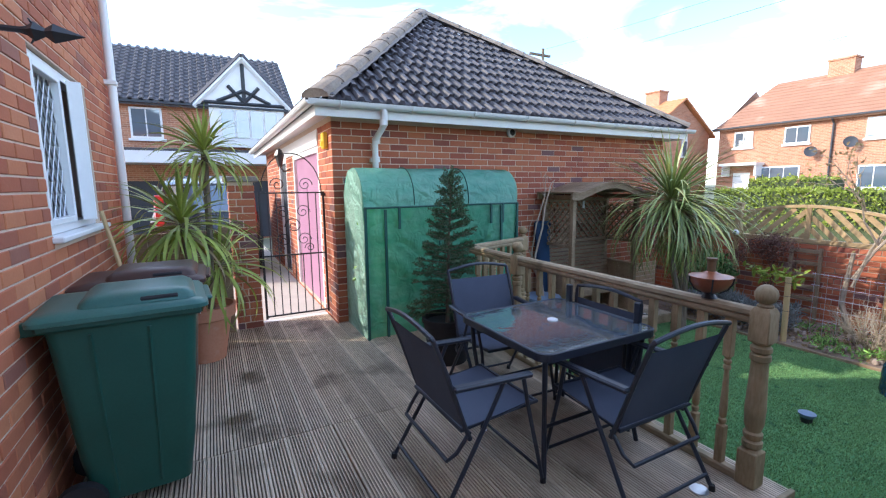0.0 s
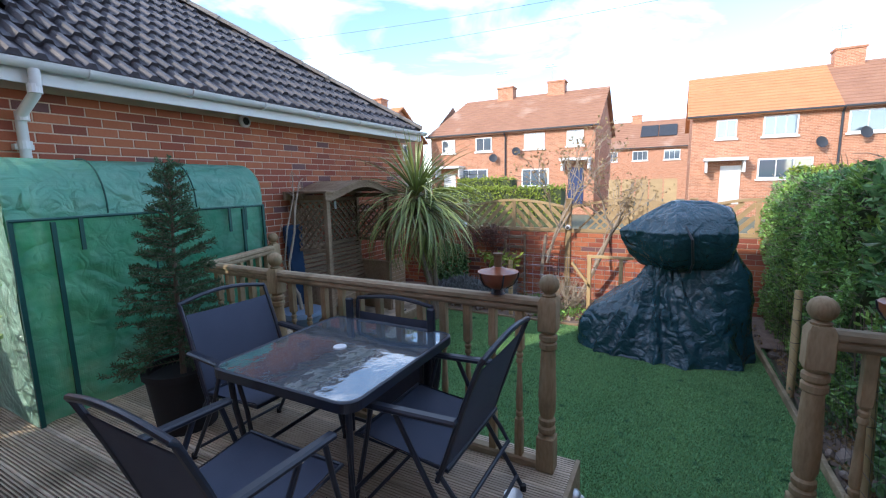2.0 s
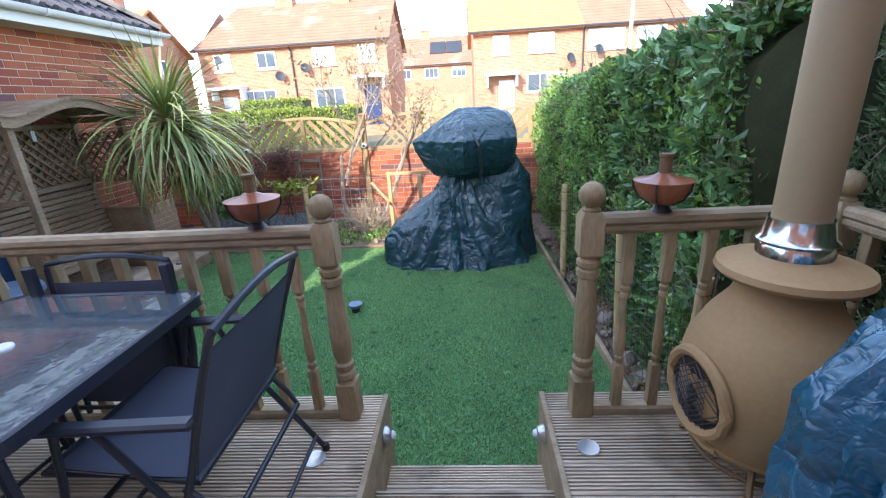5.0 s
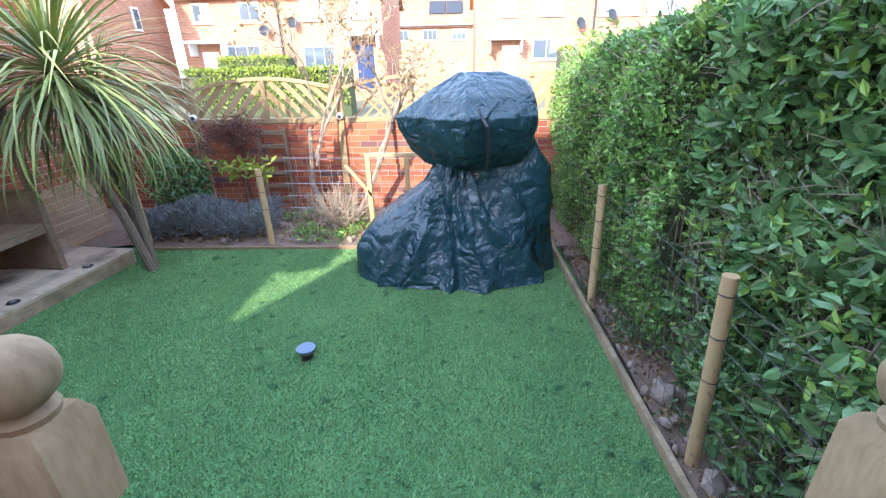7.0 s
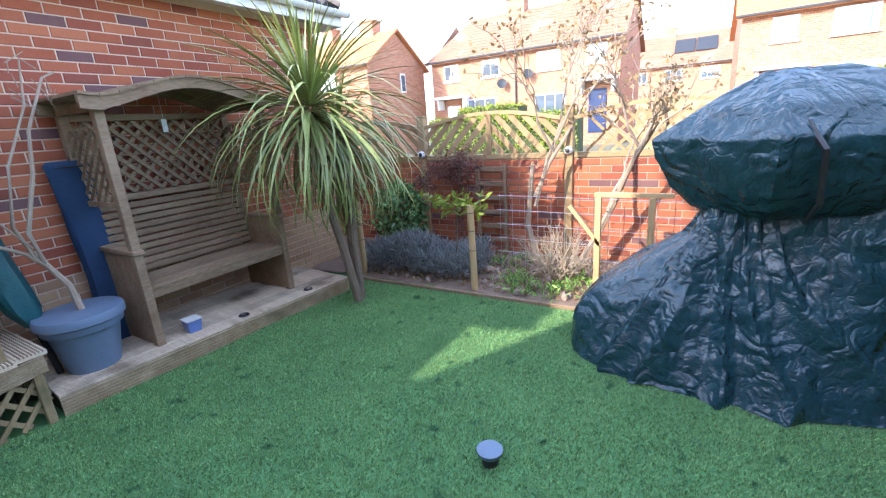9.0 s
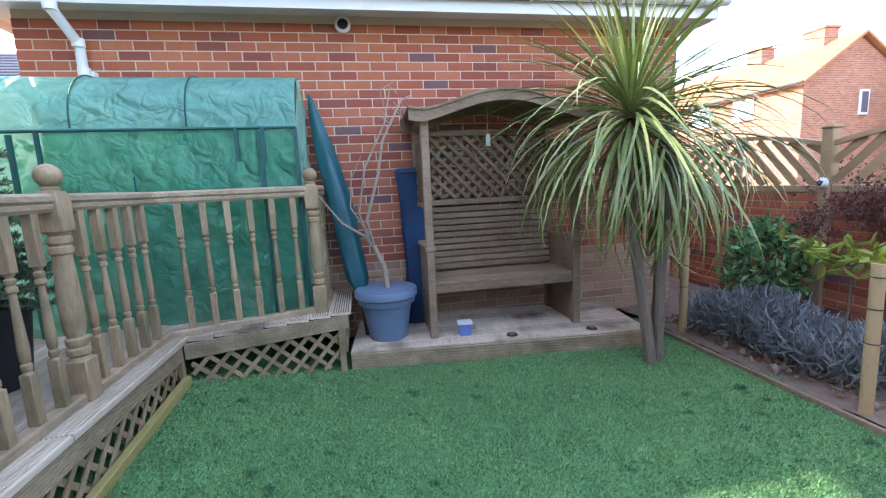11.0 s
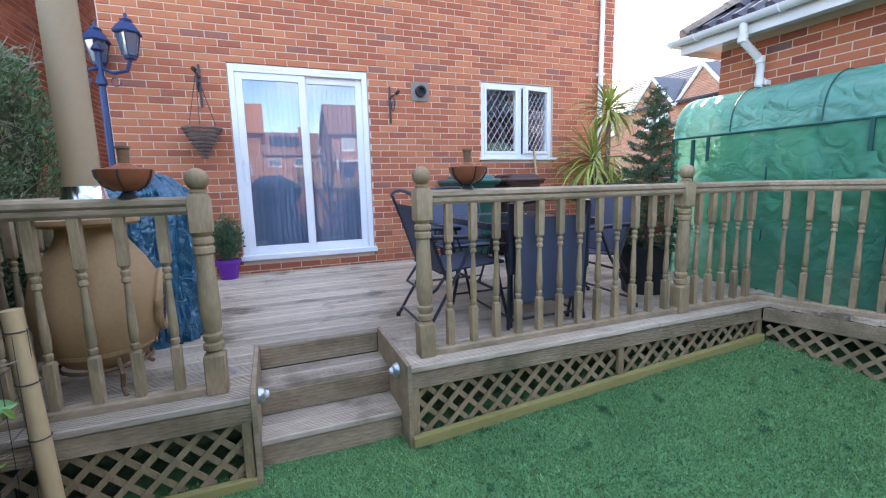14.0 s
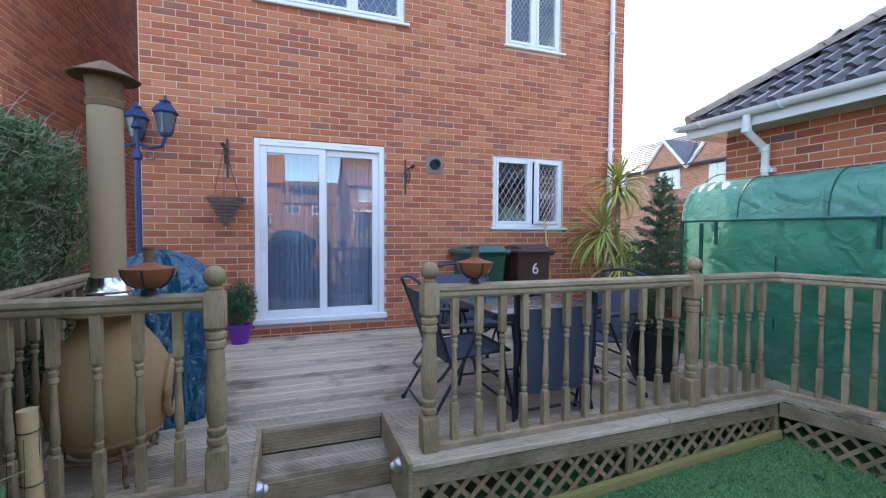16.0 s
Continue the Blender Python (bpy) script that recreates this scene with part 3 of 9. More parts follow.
tagged(part("roof_house", bm, M_TILE), "dark concrete tiled pitched house roof", "roof", kind="structure")

# garage
GX0, GX1 = 1.63, 7.15
wall_with_holes("wall_garage_front", ("y", GAR_Y + 0.006), GX0, GX1, 0.0, 2.78, [], 0.24, M_MORTAR, "multi-toned red brick garage wall with pale mortar", -1)
wall_with_holes("wall_garage_side", ("x", GX0), GAR_Y + 0.25, 11.0, 0.0, 2.78, [(5.75, 0.46, 7.6, 2.5), (8.3, 0.46, 9.2, 2.5)], 0.24, M_MORTAR, "sunlit red brick garage side wall with two openings", -1)
tagged(part("wall_garage_back", boxed(GX0, 11.0, 0, GX1, 11.24, 2.78), M_WALLBACK), "plain brick garage back wall", "wall", kind="structure")
tagged(part("wall_garage_right", boxed(GX1 - 0.24, GAR_Y + 0.25, 0, GX1, 11.0, 2.78), M_WALLBACK), "plain brick garage side wall", "wall", kind="structure")

# back boundary wall
BX = 7.95
wall_with_holes("wall_back", ("x", BX + 0.006), -3.0, 9.0, -0.05, 1.14, [], 0.22, M_DARKMORTAR, "red brick boundary wall below the timber fence", -1)

# ---- garage roof and trim ----
EAVE_Z = 2.83
E0, E1, EY = 1.38, 7.33, 4.72
APEX = Vector((4.1, 7.95, 5.1))
RIDGE_END = Vector((4.1, 10.2, 5.1))
YB = 11.6
FLc, FRc, BLc, BRc = Vector((E0, EY, EAVE_Z)), Vector((E1, EY, EAVE_Z)), Vector((E0, YB, EAVE_Z)), Vector((E1, YB, EAVE_Z))
garage_roof = thing("garage_roof", "dark concrete tiled hipped garage roof with lichened hips", "roof", kind="structure")
bm = bmesh.new()
c = [bm.verts.new(p - Vector((0, 0, 0.03))) for p in (FLc, FRc, BRc, BLc, APEX, RIDGE_END)]
for f in ((0, 1, 4), (1, 2, 5, 4), (2, 3, 5), (3, 0, 4, 5), (0, 3, 2, 1)):
    bm.faces.new([c[i] for i in f])
part("roof_deck", bm, M_TILE, garage_roof)
part("soffit", boxed(E0 + 0.03, EY + 0.04, 2.765, E1 - 0.03, YB - 0.03, 2.785), M_WHITE, garage_roof, "white plastic soffit")


def tile_bm(w, h):
    """One interlocking tile with two rolls, lying in its own xy plane, nose at y = 0."""
    bm = bmesh.new()
    prof = [(-0.5, 0.016), (-0.43, 0.05), (-0.3, 0.05), (-0.2, 0.008), (0.0, 0.008), (0.07, 0.05), (0.22, 0.05), (0.32, 0.008), (0.5, 0.008)]
    lo = [[bm.verts.new((u * w, y, z + lift)) for u, z in prof] for y, lift in ((0, 0.024), (h, -0.012))]
    nose = [bm.verts.new((u * w, 0, z - 0.02)) for u, z in prof]
    for i in range(len(prof) - 1):
        bm.faces.new((lo[0][i], lo[0][i + 1], lo[1][i + 1], lo[1][i]))
        bm.faces.new((nose[i], nose[i + 1], lo[0][i + 1], lo[0][i]))
    return bm


TW, TG = 0.295, 0.3
tile_me = mesh_of("roof_tile", tile_bm(TW * 1.01, TG * 1.12), M_TILE)


def tile_slope(a, b, top, top2=None, count=None):
    """Tiles on the slope over the eave from a to b, up to top (or the ridge from top to top2)."""
    e = (b - a).normalized()
    t2 = top2 or top
    n = e.cross((top - a)).normalized()
    if n.z < 0:
        n = -n
    up = n.cross(e)
    if up.z < 0:
        up = -up
    height = (top - a).dot(up)
    la, lb = (top - a).dot(e), (t2 - a).dot(e)
    L = (b - a).length
    v, row = 0.0, 0
    while v < height - 0.12:
        f = (v + TG * 0.5) / height
        lo, hi = sorted((la * f, L + (lb - L) * f))
        k = math.floor(lo / TW) + (0.5 if row % 2 else 0)
        u = k * TW
        while u < hi:
            if u > lo + 0.07 and u < hi - 0.07:
                p = a + e * u + up * v + n * 0.012
                ob = new("roof_tile", tile_me)
                ob.matrix_world = Matrix.Translation(p) @ Matrix((e, up, n)).transposed().to_4x4() @ pose(0, 0, 0, random.uniform(-0.5, 0.5), random.uniform(-0.5, 0.5), 0)
                ob.parent = garage_roof
            u += TW
        v += TG
        row += 1


tile_slope(FLc, FRc, APEX)
tile_slope(FLc, BLc, APEX, RIDGE_END)


def hip_run(a, b, n, wid=0.15):
    """Half-round hip tiles bedded in mortar."""
    d = (b - a)
    for i in range(n):
        p, q = a + d * (i / n), a + d * ((i + 1.06) / n)
        ax = (q - p).normalized()
        s = ax.cross(Vector((0, 0, 1))).normalized()
        t = s.cross(ax)
        bm = bmesh.new()
        rings = []
        for e, k in ((p, 1.0), (q, 0.9)):
            rings.append([bm.verts.new(e + k * wid * (math.cos(w) * s + (0.62 * math.sin(w) - 0.12) * t)) for w in (math.pi * j / 7 for j in range(8))])
        for j in range(7):
            bm.faces.new((rings[0][j], rings[0][j + 1], rings[1][j + 1], rings[1][j]))
        bm.faces.new(rings[0])
        part("hip_tile", bm, M_HIP, garage_roof)
    bm = bmesh.new()
    w = wid * 1.25
    s = d.normalized().cross(Vector((0, 0, 1))).normalized()
    nb = 40
    prev = None
    for i in range(nb + 1):
        p = a + d * (i / nb)
        k = w * (1 + 0.14 * noise.noise((i * 0.9, 3, 1)))
        cur = [bm.verts.new(p + s * o - Vector((0, 0, 0.06 * abs(o) / w)) + Vector((0, 0, 0.035))) for o in (-k, 0, k)]
        if prev:
            bm.faces.new((prev[0], prev[1], cur[1], cur[0]))
            bm.faces.new((prev[1], prev[2], cur[2], cur[1]))
        prev = cur
    part("hip_mortar", bm, M_CAP, garage_roof, "pale mortar bedding")


hip_run(FLc + Vector((0.03, 0.03, 0.06)), APEX + Vector((0, 0, 0.06)), 11)
hip_run(FRc + Vector((-0.03, 0.03, 0.06)), APEX + Vector((0, 0, 0.06)), 12)
hip_run(APEX + Vector((0, 0, 0.06)), RIDGE_END + Vector((0, 0, 0.06)), 5)

fascia = thing("fascia", "white plastic fascia boards under the garage eaves", "fascia", kind="structure")
part("fascia_board", boxed(E0 + 0.02, EY + 0.02, 2.7, E1 - 0.02, EY + 0.04, EAVE_Z), M_WHITE, fascia)
part("fascia_board", boxed(E0 + 0.02, EY + 0.042, 2.7, E0 + 0.04, YB, EAVE_Z), M_WHITE, fascia)
part("fascia_board", boxed(E1 - 0.04, EY + 0.042, 2.7, E1 - 0.02, YB, EAVE_Z), M_WHITE, fascia)


def gutter_bm(p, q, r=0.055):
    bm = bmesh.new()
    d = (q - p).normalized()
    s = d.cross(Vector((0, 0, 1)))
    out = []
    for e in (p, q):
        out.append([bm.verts.new(e + k * (math.cos(w) * s + math.sin(w) * Vector((0, 0, 1)))) for k, ws in ((r, range(9)), (r - 0.006, range(8, -1, -1))) for w in (-math.pi * j / 8 for j in ws)])
    n = len(out[0])
    for j in range(n):
        k = (j + 1) % n
        bm.faces.new((out[0][j], out[0][k], out[1][k], out[1][j]))
    for o in out:
        for j in range(8):
            bm.faces.new((o[j], o[j + 1], o[n - 2 - j], o[n - 1 - j]))
    bmesh.ops.recalc_face_normals(bm, faces=bm.faces[:])
    return bm


gutter = thing("gutter", "white half-round plastic gutter along the garage eaves", "gutter")
GZ = 2.84
part("channel", gutter_bm(Vector((E0 - 0.06, EY - 0.04, GZ)), Vector((E1 + 0.02, EY - 0.04, GZ))), M_WHITE, gutter, smooth=True)
part("channel", gutter_bm(Vector((E0 - 0.04, EY - 0.09, GZ)), Vector((E0 - 0.04, YB, GZ))), M_WHITE, gutter, smooth=True)
for x in np.arange(E0 + 0.25, E1, 0.78):
    bm = tube(bmesh.new(), arc(9, lambda f: (x, EY - 0.04 + 0.062 * math.cos(math.pi * (1 + f)), GZ + 0.062 * math.sin(math.pi * (1 + f)))), 0.009, 6)
    part("bracket", bm, M_WHITE, gutter)
downpipe = thing("downpipe", "white plastic swan-neck downpipe on the garage wall", "drainpipe")
part("pipe", tube(bmesh.new(), [(2.1, 4.68, 2.79), (2.1, 4.68, 2.68), (2.1, 4.71, 2.63), (2.09, 4.93, 2.52), (2.09, 4.97, 2.46), (2.09, 4.97, 0.5)], 0.034, 12), M_WHITE, downpipe, smooth=True)
for z in (2.66, 2.5, 2.3):
    yy = {2.66: 4.69, 2.5: 4.95, 2.3: 4.97}[z]
    part("collar", lathe(bmesh.new(), [(0.035, -0.03), (0.042, -0.03), (0.042, 0.03), (0.035, 0.03)], 14, pose(2.095, yy, z)), M_WHITE, downpipe)
part("wall_bracket", boxed(2.04, 4.985, 2.27, 2.15, 5.044, 2.31), M_WHITE, downpipe)
vent = thing("wall_vent", "round white and black soffit camera vent on brick wall", "vent")
part("rim", lathe(bmesh.new(), [(0.0, 0), (0.065, 0), (0.065, 0.03), (0.045, 0.045), (0.045, 0.02), (0, 0.02)], 20, pose(4.01, GAR_Y - 0.002, 2.69, 90)), M_WHITE, vent, smooth=True)
part("opening", lathe(bmesh.new(), [(0, 0.0), (0.042, 0.0), (0.042, 0.012), (0, 0.012)], 16, pose(4.01, GAR_Y - 0.024, 2.69, 90)), M_RUBBER, vent, "black round opening")

# purple garage doors and alarm
def panel_door(name, y0, y1, z0, z1, x, mat, label):
    d = thing(name, label, "door", kind="structure")
    part("frame", boxed(x - 0.02, y0 - 0.07, z0, x + 0.06, y0, z1 + 0.07), M_WHITE, d, "white frame")
    part("frame", boxed(x - 0.02, y1, z0, x + 0.06, y1 + 0.07, z1 + 0.07), M_WHITE, d, "white frame")
    part("frame", boxed(x - 0.02, y0, z1, x + 0.06, y1, z1 + 0.07), M_WHITE, d, "white frame")
    leaf = part("leaf", boxed(x + 0.02, y0, z0, x + 0.06, y1, z1), mat, d)
    w = y1 - y0
    for a, b in ((0.08, 0.46), (0.54, 0.92)):
        for lo, hi in ((0.05, 0.42), (0.5, 0.78)):
            part("panel", boxed(x + 0.008, y0 + w * a, z0 + (z1 - z0) * lo, x + 0.024, y0 + w * b, z0 + (z1 - z0) * hi, 0.006), mat, d)
    return d


panel_door("door_garage", 5.82, 7.53, 0.46, 2.43, GX0 + 0.02, M_PURPLE, "faded purple panelled garage door with white head")
panel_door("door_garage", 8.37, 9.13, 0.46, 2.43, GX0 + 0.02, M_CHARCOAL, "dark side door in white frame on the garage")
part("lintel", boxed(GX0 - 0.02, 5.7, 2.5, GX0 + 0.03, 9.3, 2.69), M_WHITE, fascia, "white board over the garage doors")
alarm = thing("alarm_box", "small yellow alarm box high on the garage corner", "alarm box")
part("body", boxed(GX0 - 0.06, 5.2, 2.42, GX0 - 0.002, 5.32, 2.6, 0.012), M_YELLOW, alarm)
part("sounder", boxed(GX0 - 0.075, 5.225, 2.45, GX0 - 0.058, 5.295, 2.5, 0.005), M_YELLOW, alarm)
wl_ = thing("wall_lantern", "black coach lantern on bracket beside garage door", "lamp")
part("bracket", tube(bmesh.new(), [(GX0, 7.9, 2.3), (GX0 - 0.1, 7.9, 2.26), (GX0 - 0.16, 7.9, 2.34)], 0.014, 6), M_BLACK, wl_)
part("lantern", lathe(bmesh.new(), [(0.03, 0), (0.075, 0.18), (0.085, 0.18), (0.04, 0.27), (0, 0.3)], 6, pose(GX0 - 0.16, 7.9, 2.34)), M_BLACK, wl_)


# ---- house openings ----
def swing(ob, y, a):
    """Turns an opening light about its hinge."""
    h = Vector((HOUSE_X - 0.06, y, 0))
    ob.matrix_local = Matrix.Translation(h) @ Matrix.Rotation(a, 4, "Z") @ Matrix.Translation(-h) @ ob.matrix_local


def window_unit(name, y0, y1, z0, z1, mullion, label, sill=True, lead=True, ajar=False):
    """A white two-light casement in the house wall, with leaded diamonds."""
    w = thing(name, label, "window", kind="structure")
    x1 = HOUSE_X - 0.03
    x0 = x1 - 0.07
    fr = 0.05
    part("window_frame", boxed(x0, y0, z0, x1, y0 + fr, z1, 0.004), M_WHITE, w)
    part("window_frame", boxed(x0, y1 - fr, z0, x1, y1, z1, 0.004), M_WHITE, w)
    part("window_frame", boxed(x0, y0 + fr, z0, x1, y1 - fr, z0 + fr, 0.004), M_WHITE, w)
    part("window_frame", boxed(x0, y0 + fr, z1 - fr, x1, y1 - fr, z1, 0.004), M_WHITE, w)
    part("mullion", boxed(x0, mullion - 0.03, z0 + fr, x1, mullion + 0.03, z1 - fr, 0.004), M_WHITE, w)
    for a, b in ((y0 + fr, mullion - 0.03), (mullion + 0.03, y1 - fr)):
        for c_, d_, e_, f_ in ((a, z0 + fr, a + 0.035, z1 - fr), (b - 0.035, z0 + fr, b, z1 - fr), (a + 0.035, z0 + fr, b - 0.035, z0 + fr + 0.035), (a + 0.035, z1 - fr - 0.035, b - 0.035, z1 - fr)):
            sash = part("sash", boxed(x0 + 0.01, c_, d_, x1 + 0.015, e_, f_, 0.004), M_WHITE, w)
            if ajar and a > mullion:
                swing(sash, b, ajar)
        g = (a + 0.03, b - 0.03, z0 + fr + 0.03, z1 - fr - 0.03)
        pane = part("pane", boxed(x0 + 0.03, g[0], g[2], x0 + 0.042, g[1], g[3]), M_GLASS, w)
        pane.visible_shadow = False
        if ajar and a > mullion:
            swing(pane, b, ajar)
        if lead:
            bm = bmesh.new()
            n = 5
            dy = (g[1] - g[0]) / n
            slope = 1.55
            H = g[3] - g[2]
            for sgn in (1, -1):
                k0 = -int(H / (dy * slope)) - 1
                for k in range(k0, n + int(H / (dy * slope)) + 2):
                    ys = g[0] + k * dy
                    t0, t1 = 0.0, H / slope
                    p0, p1 = ys, ys + sgn * H / slope
                    lo_t, hi_t = 0.0, 1.0
                    if p1 != p0:
                        ta, tb = sorted(((g[0] - p0) / (p1 - p0), (g[1] - p0) / (p1 - p0)))
                        lo_t, hi_t = max(0, ta), min(1, tb)
                    if hi_t - lo_t < 0.02:
                        continue
                    tube(bm, [(x0 + 0.046, p0 + (p1 - p0) * lo_t, g[2] + H * lo_t), (x0 + 0.046, p0 + (p1 - p0) * hi_t, g[2] + H * hi_t)], 0.004, 4)
            ld = part("leading", bm, M_SILVER, w, "diamond lead strips")
            if ajar and a > mullion:
                swing(ld, b, ajar)
    if sill:
        part("window_sill", boxed(HOUSE_X - 0.1, y0 - 0.04, z0 - 0.035, HOUSE_X + 0.05, y1 + 0.06, z0 - 0.003, 0.006), M_WHITE, w)
    return w


window_unit("window_1", 3.235, 4.345, 1.75, 2.72, 3.83, "white plastic kitchen window with leaded panes, one light ajar", ajar=0.2)
window_unit("window_2", 3.405, 4.275, 4.22, 5.34, 3.86, "white plastic upstairs window with diamond leaded panes")
window_unit("window_3", 0.275, 1.985, 4.26, 5.34, 1.35, "wide white plastic upstairs window with leaded panes")
door = thing("door_patio", "white plastic sliding patio door with vertical blinds behind", "door", kind="structure")
dx1 = HOUSE_X - 0.01
dx0 = dx1 - 0.1
D0, D1, DZ0, DZ1 = 0.245, 1.73, 0.605, 2.73
part("frame", boxed(dx0, D0, DZ0, dx1, D0 + 0.06, DZ1, 0.004), M_WHITE, door)
part("frame", boxed(dx0, D1 - 0.06, DZ0, dx1, D1, DZ1, 0.004), M_WHITE, door)
part("frame", boxed(dx0, D0 + 0.06, DZ1 - 0.08, dx1, D1 - 0.06, DZ1, 0.004), M_WHITE, door)
part("threshold", boxed(dx0, D0 - 0.03, DZ0 - 0.0, dx1 + 0.06, D1 + 0.03, DZ0 + 0.06, 0.006), M_WHITE, door)
MID = 0.99
for a, b, o in ((D0 + 0.06, MID + 0.04, 0.0), (MID - 0.02, D1 - 0.06, -0.035)):
    sx0, sx1 = dx0 + 0.045 + o, dx0 + 0.085 + o
    leaf = part("sliding_leaf", boxed(sx0, a, DZ0 + 0.06, sx1, a + 0.075, DZ1 - 0.08, 0.004), M_WHITE, door)
    part("stile", boxed(sx0, b - 0.075, DZ0 + 0.06, sx1, b, DZ1 - 0.08, 0.004), M_WHITE, door)
    part("bottom_rail", boxed(sx0, a + 0.075, DZ0 + 0.06, sx1, b - 0.075, DZ0 + 0.15, 0.004), M_WHITE, door)
    part("top_rail", boxed(sx0, a + 0.075, DZ1 - 0.155, sx1, b - 0.075, DZ1 - 0.08, 0.004), M_WHITE, door)
    pane = part("pane", boxed(sx0 + 0.014, a + 0.07, DZ0 + 0.145, sx0 + 0.026, b - 0.07, DZ1 - 0.15), M_GLASS, door, "clear reflecting glass")
    pane.visible_shadow = False
part("handle", tube(bmesh.new(), [(dx1 + 0.0, 0.345, 1.5), (dx1 + 0.035, 0.345, 1.5), (dx1 + 0.035, 0.345, 1.72), (dx1, 0.345, 1.72)], 0.012, 8), M_WHITE, door)
part("vent_slot", boxed(dx1, 0.5, DZ1 - 0.045, dx1 + 0.006, 0.8, DZ1 - 0.03), M_SILVER, door)
part("vent_slot", boxed(dx1, 1.2, DZ1 - 0.045, dx1 + 0.006, 1.55, DZ1 - 0.03), M_SILVER, door)
blinds = thing("vertical_blinds", "pale blue-grey vertical blinds hanging behind patio door", "blinds")
slat_me = mesh_of("slat", boxed(-0.042, -0.002, 0, 0.042, 0.002, 1.98), M_BLIND)
for i in range(26):
    y = 0.3 + i * 0.056
    s = new("slat", slat_me)
    s.parent = blinds
    s.matrix_local = pose(-0.56, y, 0.66, 0, 0, 52 + random.uniform(-9, 9))
part("head_rail", boxed(-0.6, 0.27, 2.64, -0.52, 1.74, 2.68), M_WHITE, blinds)
part("hanger", boxed(-0.58, 0.9, 2.68, -0.55, 0.94, 3.0), M_WHITE, blinds)

hpipe = thing("downpipe", "white plastic rainwater downpipe on the house corner", "drainpipe")
part("pipe", tube(bmesh.new(), [(HOUSE_X + 0.05, 5.13, 5.7), (HOUSE_X + 0.05, 5.13, 0.44)], 0.034, 12), M_WHITE, hpipe, smooth=True)
for z in (1.2, 2.9, 4.6):
    part("wall_bracket", boxed(HOUSE_X, 5.085, z, HOUSE_X + 0.09, 5.175, z + 0.04, 0.004), M_WHITE, hpipe)
flue_t = thing("boiler_flue", "square steel flue terminal with round black outlet", "flue")
part("plate", boxed(HOUSE_X - 0.0, 2.27, 2.43, HOUSE_X + 0.012, 2.5, 2.66, 0.003), M_CAP, flue_t)
part("outlet", lathe(bmesh.new(), [(0.0, 0.02), (0.045, 0.02), (0.045, 0.06), (0.065, 0.06), (0.065, 0), (0, 0)][::-1], 18, pose(HOUSE_X + 0.012, 2.385, 2.545, 0, 90)), M_RUBBER, flue_t, smooth=True)


def hook_bracket(y, z):
    b = thing("hanging_bracket", "black wrought iron hanging basket bracket on brick wall", "bracket", group="wall brackets")
    x = HOUSE_X
    part("back_bar", boxed(x, y - 0.012, z - 0.3, x + 0.01, y + 0.012, z + 0.13), M_BLACK, b)
    part("arm", tube(bmesh.new(), [(x + 0.01, y, z), (x + 0.31, y, z)], 0.009, 6), M_BLACK, b)
    part("scroll", tube(bmesh.new(), arc(22, lambda f: (x + 0.13 + (0.035 + 0.06 * f) * math.cos(5.6 * f + 1.8), y, z - 0.1 + (0.035 + 0.06 * f) * math.sin(5.6 * f + 1.8))), 0.007, 6), M_BLACK, b)
    part("finial", lathe(bmesh.new(), [(0.009, 0), (0.014, 0.015), (0.028, 0.03), (0.012, 0.055), (0.028, 0.075), (0, 0.15)], 4, pose(x + 0.3, y, z, 0, 90)), M_BLACK, b)
    for s in (-1, 1):
        part("barb", tube(bmesh.new(), [(x + 0.34, y, z), (x + 0.32, y, z + s * 0.035)], 0.007, 5, taper=0.002), M_BLACK, b)
    return b


hook_bracket(2.0, 2.45)
hook_bracket(-0.02, 2.56)
basket = thing("hanging_basket", "grey wicker cone basket hanging from wall bracket", "basket")
bm = bmesh.new()
for i in range(9):
    f = i / 8
    r = 0.155 * (1 - f) + 0.02
    tube(bm, arc(17, lambda g: (r * math.cos(2 * math.pi * g), r * math.sin(2 * math.pi * g), -0.28 * f)), 0.017, 6)
part("cone", bm, M_WICKER, basket, m=pose(-0.12, -0.02, 2.02))
for a in range(3):
    w = 2.1 * a
    part("chain", tube(bmesh.new(), [(-0.12 + 0.15 * math.cos(w), -0.02 + 0.15 * math.sin(w), 2.03), (-0.06, -0.02, 2.56)], 0.004, 5), M_BLACK, basket)

# neighbouring house beside ours, in shade
nb = thing("neighbour_house", "shaded brown brick neighbouring house side wall", "house")
part("wall", boxed(-4.9, -9.0, 0, -0.3, -1.95, 6.2), M_MORTAR, nb)

# ---- deck ----
BW, GAP = 0.14, 0.005


def board_bm(w, length, t=0.028, grooves=7):
    """A grooved deck board along y from 0, its top at z = 0."""
    bm = bmesh.new()
    prof = [(-w / 2, -t), (-w / 2, -0.003), (-w / 2 + 0.004, 0)]
    pitch = (w - 0.02) / grooves
    for i in range(grooves):
        u = -w / 2 + 0.01 + pitch * (i + 0.5)
        prof += [(u - pitch * 0.27, 0), (u - pitch * 0.19, -0.009), (u + pitch * 0.19, -0.009), (u + pitch * 0.27, 0)]
    prof += [(w / 2 - 0.004, 0), (w / 2, -0.003), (w / 2, -t)]
    a = [bm.verts.new((x, 0, z)) for x, z in prof]
    b = [bm.verts.new((x, length, z)) for x, z in prof]
    for i in range(len(prof)):
        j = (i + 1) % len(prof)
        f = bm.faces.new((a[i], b[i], b[j], a[j]))
        # groove floors take the second slot, a dark colour painted as shade
        if prof[i][1] < -0.0085 and prof[j][1] < -0.0085 and i != len(prof) - 1:
            f.material_index = 1
    bm.faces.new(a)
    bm.faces.new(b[::-1])
    return bm


